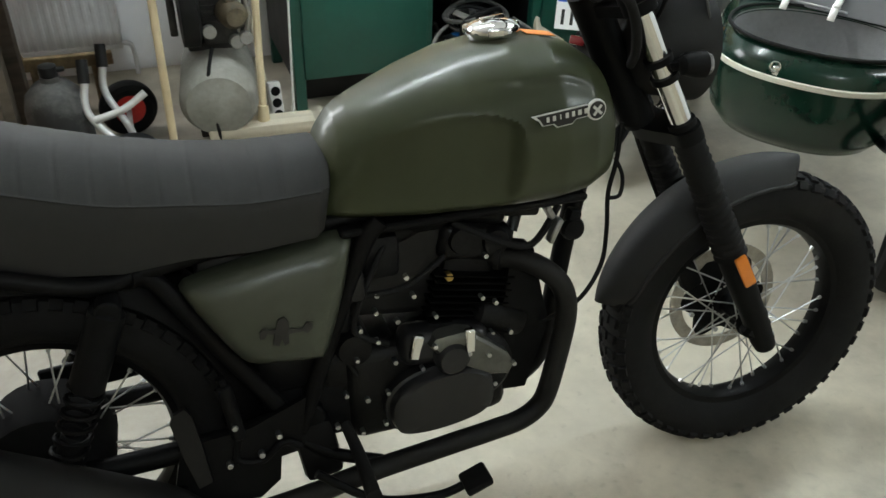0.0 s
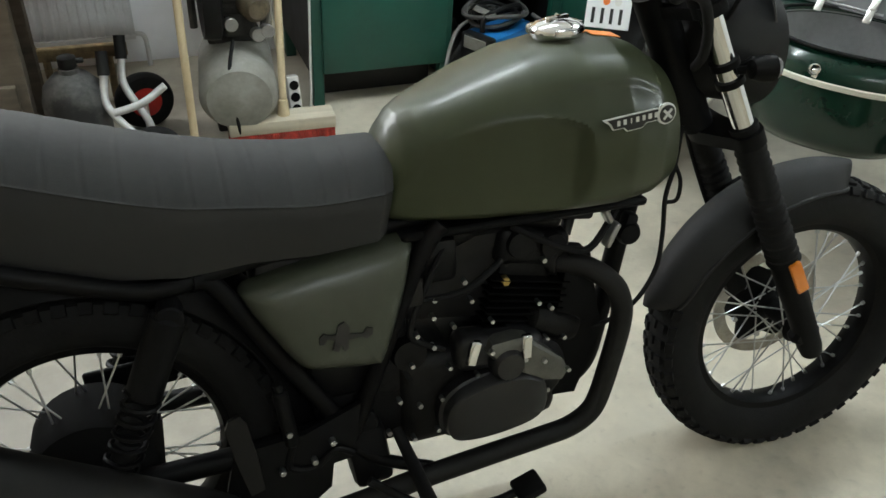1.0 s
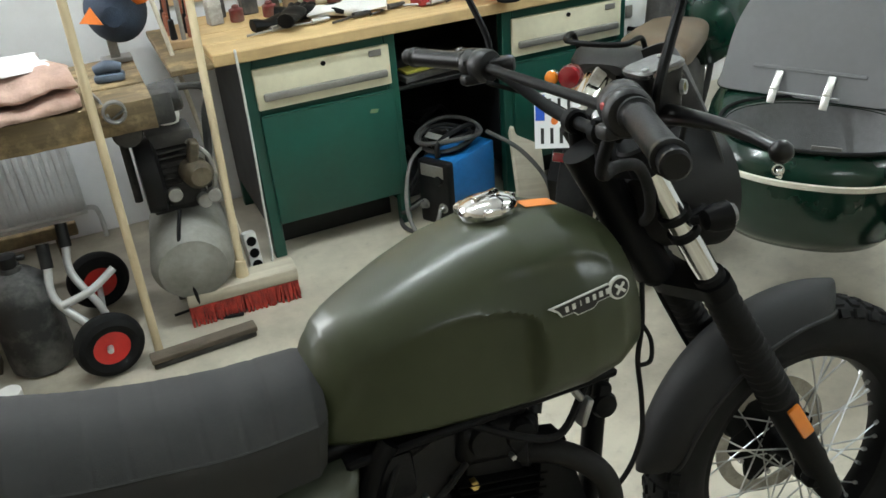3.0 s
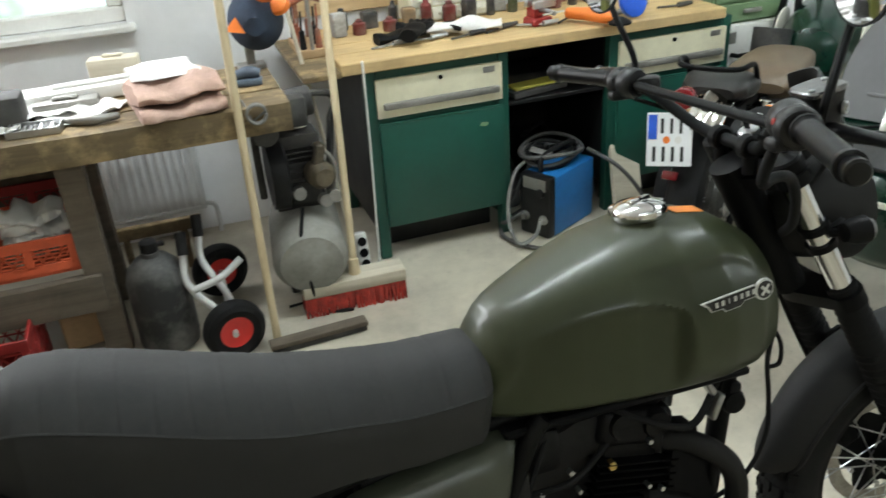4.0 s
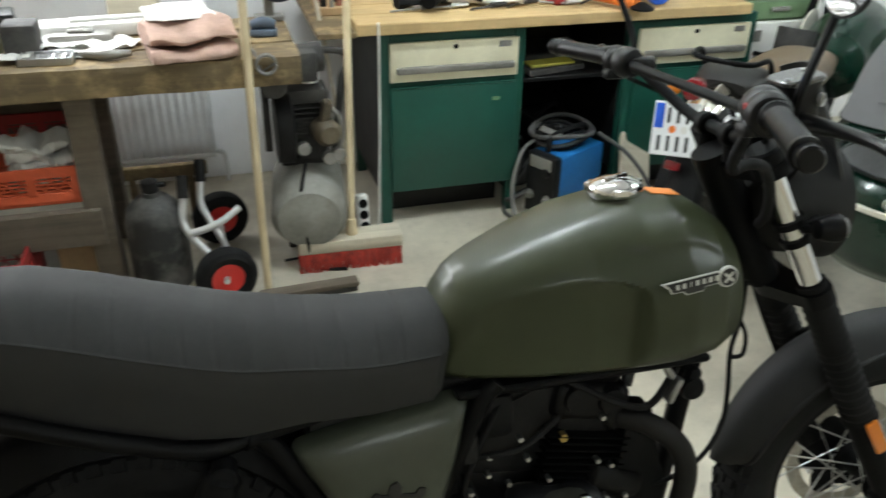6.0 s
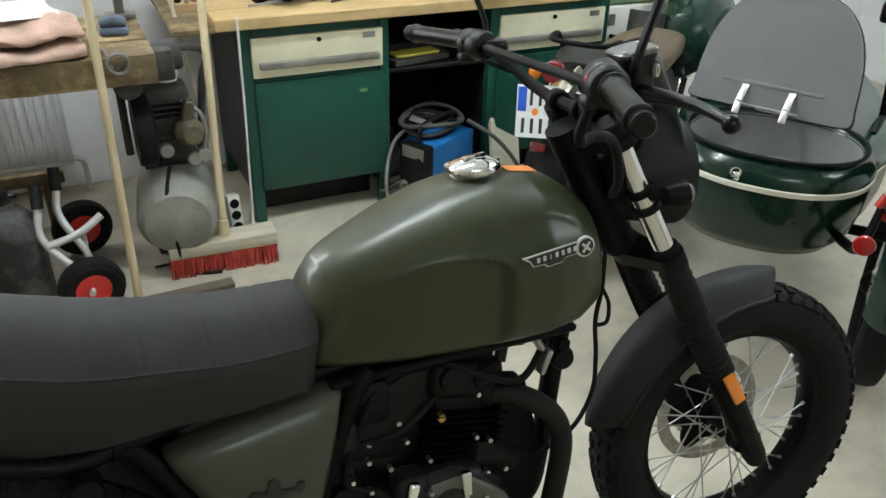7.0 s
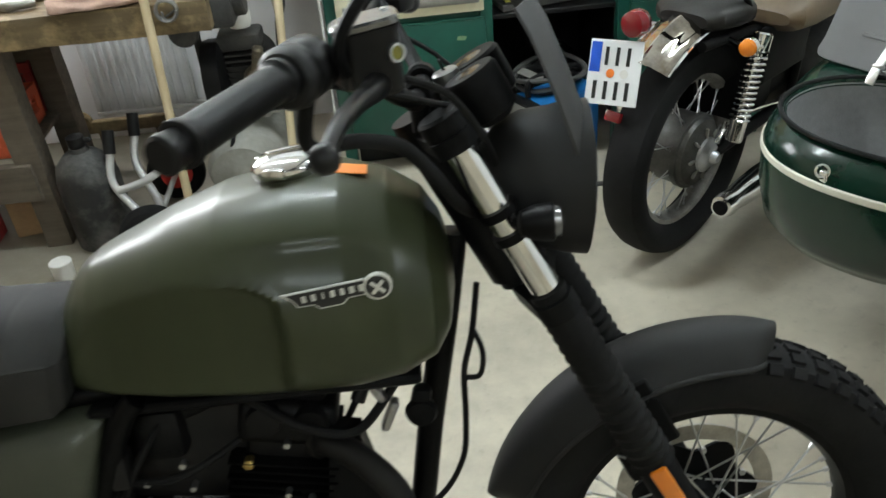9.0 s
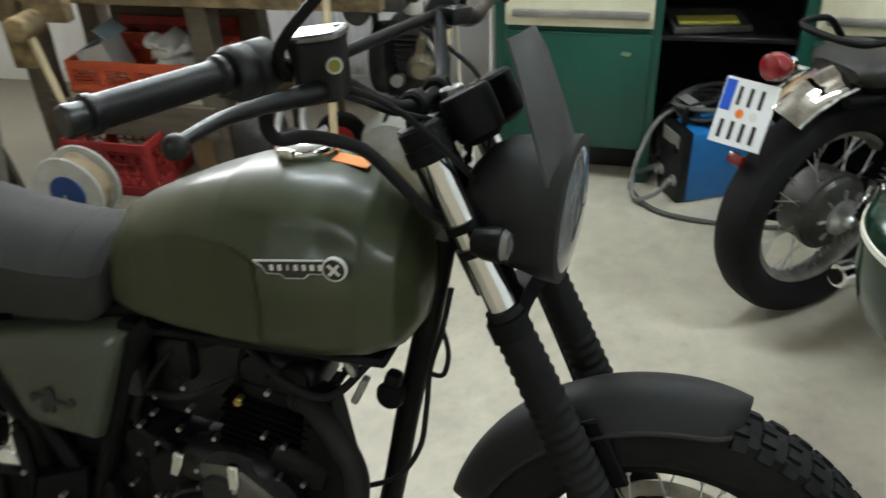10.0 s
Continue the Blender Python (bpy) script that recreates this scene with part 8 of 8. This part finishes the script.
# headlight, fly screen, instruments
bm = B()
HM = axis((0.250, 0.01, 0.930), (0.40, 0.01, 0.922))
lathe(bm, [(0.010, 0), (0.045, 0.006), (0.075, 0.028), (0.092, 0.06), (0.098, 0.10), (0.104, 0.125), (0.106, 0.150), (0.098, 0.152)], HM, 44)
hl = fpart("headlight", bm, FENDER, "matt black round headlight")
bm = B()
lathe(bm, [(0.099, 0.148), (0.080, 0.156), (0.04, 0.162), (0.0, 0.164)], HM, 40)
part("glass", bm, LENS_GLASS, hl, "clear headlight glass")
for side in (-1, 1):
    bm = B()
    tube(bm, [(fork_x(0.91), side * 0.098, 0.91), (fork_x(0.91) + 0.03, side * 0.105, 0.92), (0.33, side * 0.10, 0.925)], 0.010, 8)
    part("headlight_bracket", bm, BLACK, hl)
bm = B()
rings = []
for f, w, bulge in ((0, 0.070, 0.0), (0.15, 0.076, 0.006), (0.5, 0.072, 0.008), (0.85, 0.056, 0.006), (1.0, 0.040, 0.0)):
    base = V((0.414, 0, 0.955)).lerp(V((0.338, 0, 1.172)), f)
    n_ = V((0.9, 0, 0.45)).normalized()
    o = [base + V((0, w * u, 0)) - n_ * (0.026 * u * u) + n_ * bulge for u in np.linspace(-1, 1, 13)]
    rings.append(o + [p - n_ * 0.004 for p in reversed(o)])
loft(bm, rings)
part("fly_screen", bm, SCREEN, hl, "small dark grey fly screen")
for y, r in ((-0.032, 0.036), (0.050, 0.042)):
    bm = B()
    IM = axis((0.285, y, 1.025), (0.245, y, 1.10))
    lathe(bm, [(r * 0.6, 0), (r * 0.95, 0.01), (r, 0.03), (r * 1.02, 0.065), (r * 0.93, 0.070)], IM, 30)
    g = fpart("gauge", bm, BLACK_MATT, "black round instrument")
    bm = B()
    lathe(bm, [(r * 0.93, 0.0695), (0.0, 0.0705)], IM, 30)
    part("dial", bm, GAUGE, g, "dark dial")
bm = B()
cyl(bm, (0.235, 0.012, 1.04), (0.220, 0.012, 1.082), 0.018, seg=20, bev=0.003)
ign = fpart("ignition_lock", bm, STEEL, "steel ignition lock")
bm = B()
box(bm, 0.003, 0.012, 0.022, pose(0.2185, 0.012, 1.086, 0, -20, 15), 0.001)
part("slot_plate", bm, BLACK, ign)

# handlebar with grips, switches, brake reservoir, levers
bm = B()
bar = [(0.049, -0.456, 1.152), (0.086, -0.34, 1.159), (0.128, -0.22, 1.146), (0.172, -0.11, 1.082), (0.188, -0.05, 1.066), (0.188, 0.05, 1.066), (0.172, 0.11, 1.082), (0.125, 0.22, 1.140), (0.085, 0.34, 1.150), (0.058, 0.445, 1.158)]
tube(bm, bar, 0.011, 12)
hb = fpart("handlebar", bm, BLACK_MATT, "black tubular handlebar")
bm = B()
tube(bm, [(0.118, -0.24, 1.143), (0.118, 0.24, 1.143)], 0.0085, 10, smooth=False)
part("crossbar", bm, BLACK_MATT, hb)
for y in (-0.045, 0.045):
    bm = B()
    cyl(bm, (0.188, y - 0.013, 1.066), (0.188, y + 0.013, 1.066), 0.021, seg=18, bev=0.004)
    cyl(bm, (0.190, y, 1.020), (0.188, y, 1.060), 0.013, seg=14)
    part("bar_clamp", bm, BLACK_MATT, hb)
for side in (-1, 1):
    a, b = (V((0.090, -0.327, 1.160)), V((0.042, -0.478, 1.150))) if side < 0 else (V((0.103, 0.295, 1.150)), V((0.042, 0.452, 1.153)))
    bm = B()
    L = (b - a).length
    prof = [(0.012, 0), (0.0210, 0.002), (0.0210, 0.008), (0.0176, 0.012)]
    for k in range(16):
        prof += [(0.0168, 0.014 + k * (L - 0.026) / 16), (0.0173, 0.014 + (k + 0.5) * (L - 0.026) / 16)]
    prof += [(0.0176, L - 0.012), (0.0198, L - 0.009), (0.0198, L - 0.003), (0.0150, L - 0.001)]
    lathe(bm, prof, axis(a, b), 28)
    gp = fpart("grip", bm, GRIP, "black rubber handlebar grip")
    bm = B()
    lathe(bm, [(0.0148, L - 0.002), (0.0150, L + 0.008), (0.0160, L + 0.010), (0.0160, L + 0.018), (0.013, L + 0.021), (0.0, L + 0.021)], axis(a, b), 28)
    part("bar_end", bm, LEVER, gp, "satin black bar end cap")
    bm = B()
    c = V((0.098, -0.292, 1.158)) if side < 0 else V((0.113, 0.265, 1.145))
    lathe(bm, [(0.014, -0.034), (0.026, -0.032), (0.030, -0.026), (0.030, -0.002), (0.0285, 0.0), (0.0285, 0.003), (0.030, 0.005), (0.030, 0.022), (0.026, 0.028), (0.014, 0.030)], axis(c, c + (b - a)), 22)
    box(bm, 0.05, 0.03, 0.02, pose(c.x - 0.012, c.y, c.z - 0.022), 0.007, 2)
    sw = fpart("switch_housing", bm, BLACK_PLASTIC, "black switch housing")
    bm = B()
    box(bm, 0.010, 0.012, 0.010, pose(c.x - 0.026, c.y, c.z + 0.008), 0.002)
    part("switch", bm, RED_CRATE if side < 0 else BLACK_MATT, sw)
    # lever with ball end
    bm = B()
    tube(bm, [(0.150, side * 0.232, 1.138), (0.166, side * 0.262, 1.134), (0.166, side * 0.31, 1.138), (0.161, side * 0.37, 1.143), (0.156, side * 0.435, 1.145), (0.153, side * 0.488, 1.140)], [0.013, 0.0145, 0.0115, 0.0088, 0.0075, 0.0065], 12)
    bmesh.ops.create_icosphere(bm, subdivisions=2, radius=0.0125, matrix=pose(0.153, side * 0.496, 1.138))
    box(bm, 0.045, 0.05, 0.03, pose(0.146, side * 0.235, 1.142, 0, 0, side * -25), 0.008, 2)
    fpart("lever", bm, LEVER, "black hand lever with ball end")
    # mirror on a stem
    bm = B()
    top = V((0.190, side * 0.292, 1.326)) if side < 0 else V((0.115, side * 0.375, 1.325))
    tube(bm, [(0.142, side * 0.285, 1.150), (0.144, side * 0.296, 1.19), top + V((0.012, -side * 0.035, -0.055)), top + V((0.012, 0, -0.01))], 0.0065, 8)
    lathe(bm, [(0.01, -0.014), (0.042, -0.012), (0.053, -0.004), (0.054, 0.003), (0.051, 0.003), (0.0, 0.001)], axis(top, top + V((-1, -0.02 if side < 0 else -0.28, 0.04))), 32)
    mr = fpart("mirror", bm, BLACK, "round black mirror on a stem")
    bm = B()
    lathe(bm, [(0.0505, 0.0032), (0.0, 0.0045)], axis(top, top + V((-1, -0.02 if side < 0 else -0.28, 0.04))), 32)
    part("glass", bm, MIRROR, mr, "mirror glass")
RM = pose(0.164, -0.250, 1.161, 4, -8, 8)


def pot(w, d, z, n=9):
    """A rounded oblong outline at one height of the reservoir."""
    return [RM @ V((math.copysign(abs(math.cos(a)) ** 0.45, math.cos(a)) * w, math.copysign(abs(math.sin(a)) ** 0.45, math.sin(a)) * d, z)) for a in [2 * math.pi * k / 40 for k in range(40)]]


bm = B()
loft(bm, [pot(0.018, 0.016, -0.040), pot(0.024, 0.020, -0.036), pot(0.027, 0.022, -0.010), pot(0.030, 0.024, 0.020), pot(0.032, 0.026, 0.028)])
res = fpart("brake_reservoir", bm, BLACK_PLASTIC, "black brake fluid reservoir")
bm = B()
loft(bm, [pot(0.032, 0.026, 0.0285), pot(0.0335, 0.0275, 0.0295), pot(0.0335, 0.0275, 0.034), pot(0.031, 0.025, 0.0365), pot(0.01, 0.008, 0.0365)])
cap = part("reservoir_cap", bm, mat("worn cast cap", (0.22, 0.22, 0.22), 0.24, 0.8, vary=0.2, scale=60, dirt=(0.05, 0.05, 0.05), dirt_amount=0.5), res, "worn bare metal reservoir cap")
for q in (-0.022, 0.022):
    bm = B()
    cyl(bm, RM @ V((q, 0.012 * (1 if q > 0 else -1), 0.036)), RM @ V((q, 0.012 * (1 if q > 0 else -1), 0.038)), 0.0042, seg=12)
    part("screw", bm, STEEL, cap, "steel cap screw")
SG, SD = RM @ V((0.022, -0.0215, 0.002)), RM @ V((0.028, -0.032, 0.002))
bm = B()
lathe(bm, [(0.0065, 0.003), (0.0070, 0.005), (0.0090, 0.005), (0.0095, 0.0)], axis(SG, SD), 22)
part("sight_ring", bm, STEEL, res, "bright ring round the sight glass")
bm = B()
lathe(bm, [(0.0066, 0.0035), (0.0, 0.004)], axis(SG, SD), 18)
part("sight_glass", bm, mat("olive sight glass", (0.16, 0.15, 0.02), 0.15), res, "round yellowish sight glass")
bm = B()
tube(bm, [(0.100, -0.262, 1.140), (0.085, -0.248, 1.085), (0.092, -0.236, 1.064), (0.114, -0.222, 1.065), (0.140, -0.21, 1.062), (0.175, -0.18, 1.043), (0.205, -0.15, 0.998), (0.228, -0.11, 0.945), (0.245, -0.06, 0.91)], 0.0085, 12)
fpart("cable_loom", bm, RUBBER, "thick black cable loom")
# cables
bm = B()
tube(bm, [(0.185, -0.24, 1.135), (0.235, -0.20, 1.10), (0.275, -0.09, 1.0), (0.285, 0.03, 0.90), (0.33, 0.09, 0.76), (0.40, 0.10, 0.60), (0.47, 0.085, 0.45)], 0.0042, 8)
fpart("cable", bm, RUBBER, "black control cable")
bm = B()
tube(bm, [(0.10, -0.20, 1.125), (0.20, -0.13, 1.08), (0.25, 0.0, 1.02), (0.22, 0.05, 0.93)], 0.004, 8)
fpart("cable", bm, RUBBER, "black control cable")
bm = B()
tube(bm, [(0.10, 0.20, 1.125), (0.22, 0.15, 1.06), (0.26, 0.06, 0.96), (0.22, 0.04, 0.88)], 0.004, 8)
fpart("cable", bm, RUBBER, "black control cable")
bm = B()
tube(bm, [(0.238, -0.05, 0.80), (0.226, -0.06, 0.73), (0.210, -0.065, 0.67), (0.206, -0.075, 0.60), (0.196, -0.08, 0.53), (0.156, -0.08, 0.465), (0.086, -0.08, 0.431), (0.05, -0.07, 0.43)], 0.0045, 8)
part("cable", bm, RUBBER, bike, "black speedometer cable")
bm = B()
tube(bm, [(0.226, -0.055, 0.735), (0.238, -0.065, 0.70), (0.232, -0.07, 0.665), (0.212, -0.066, 0.66)], 0.004, 8)
part("cable", bm, RUBBER, bike, "black speedometer cable")
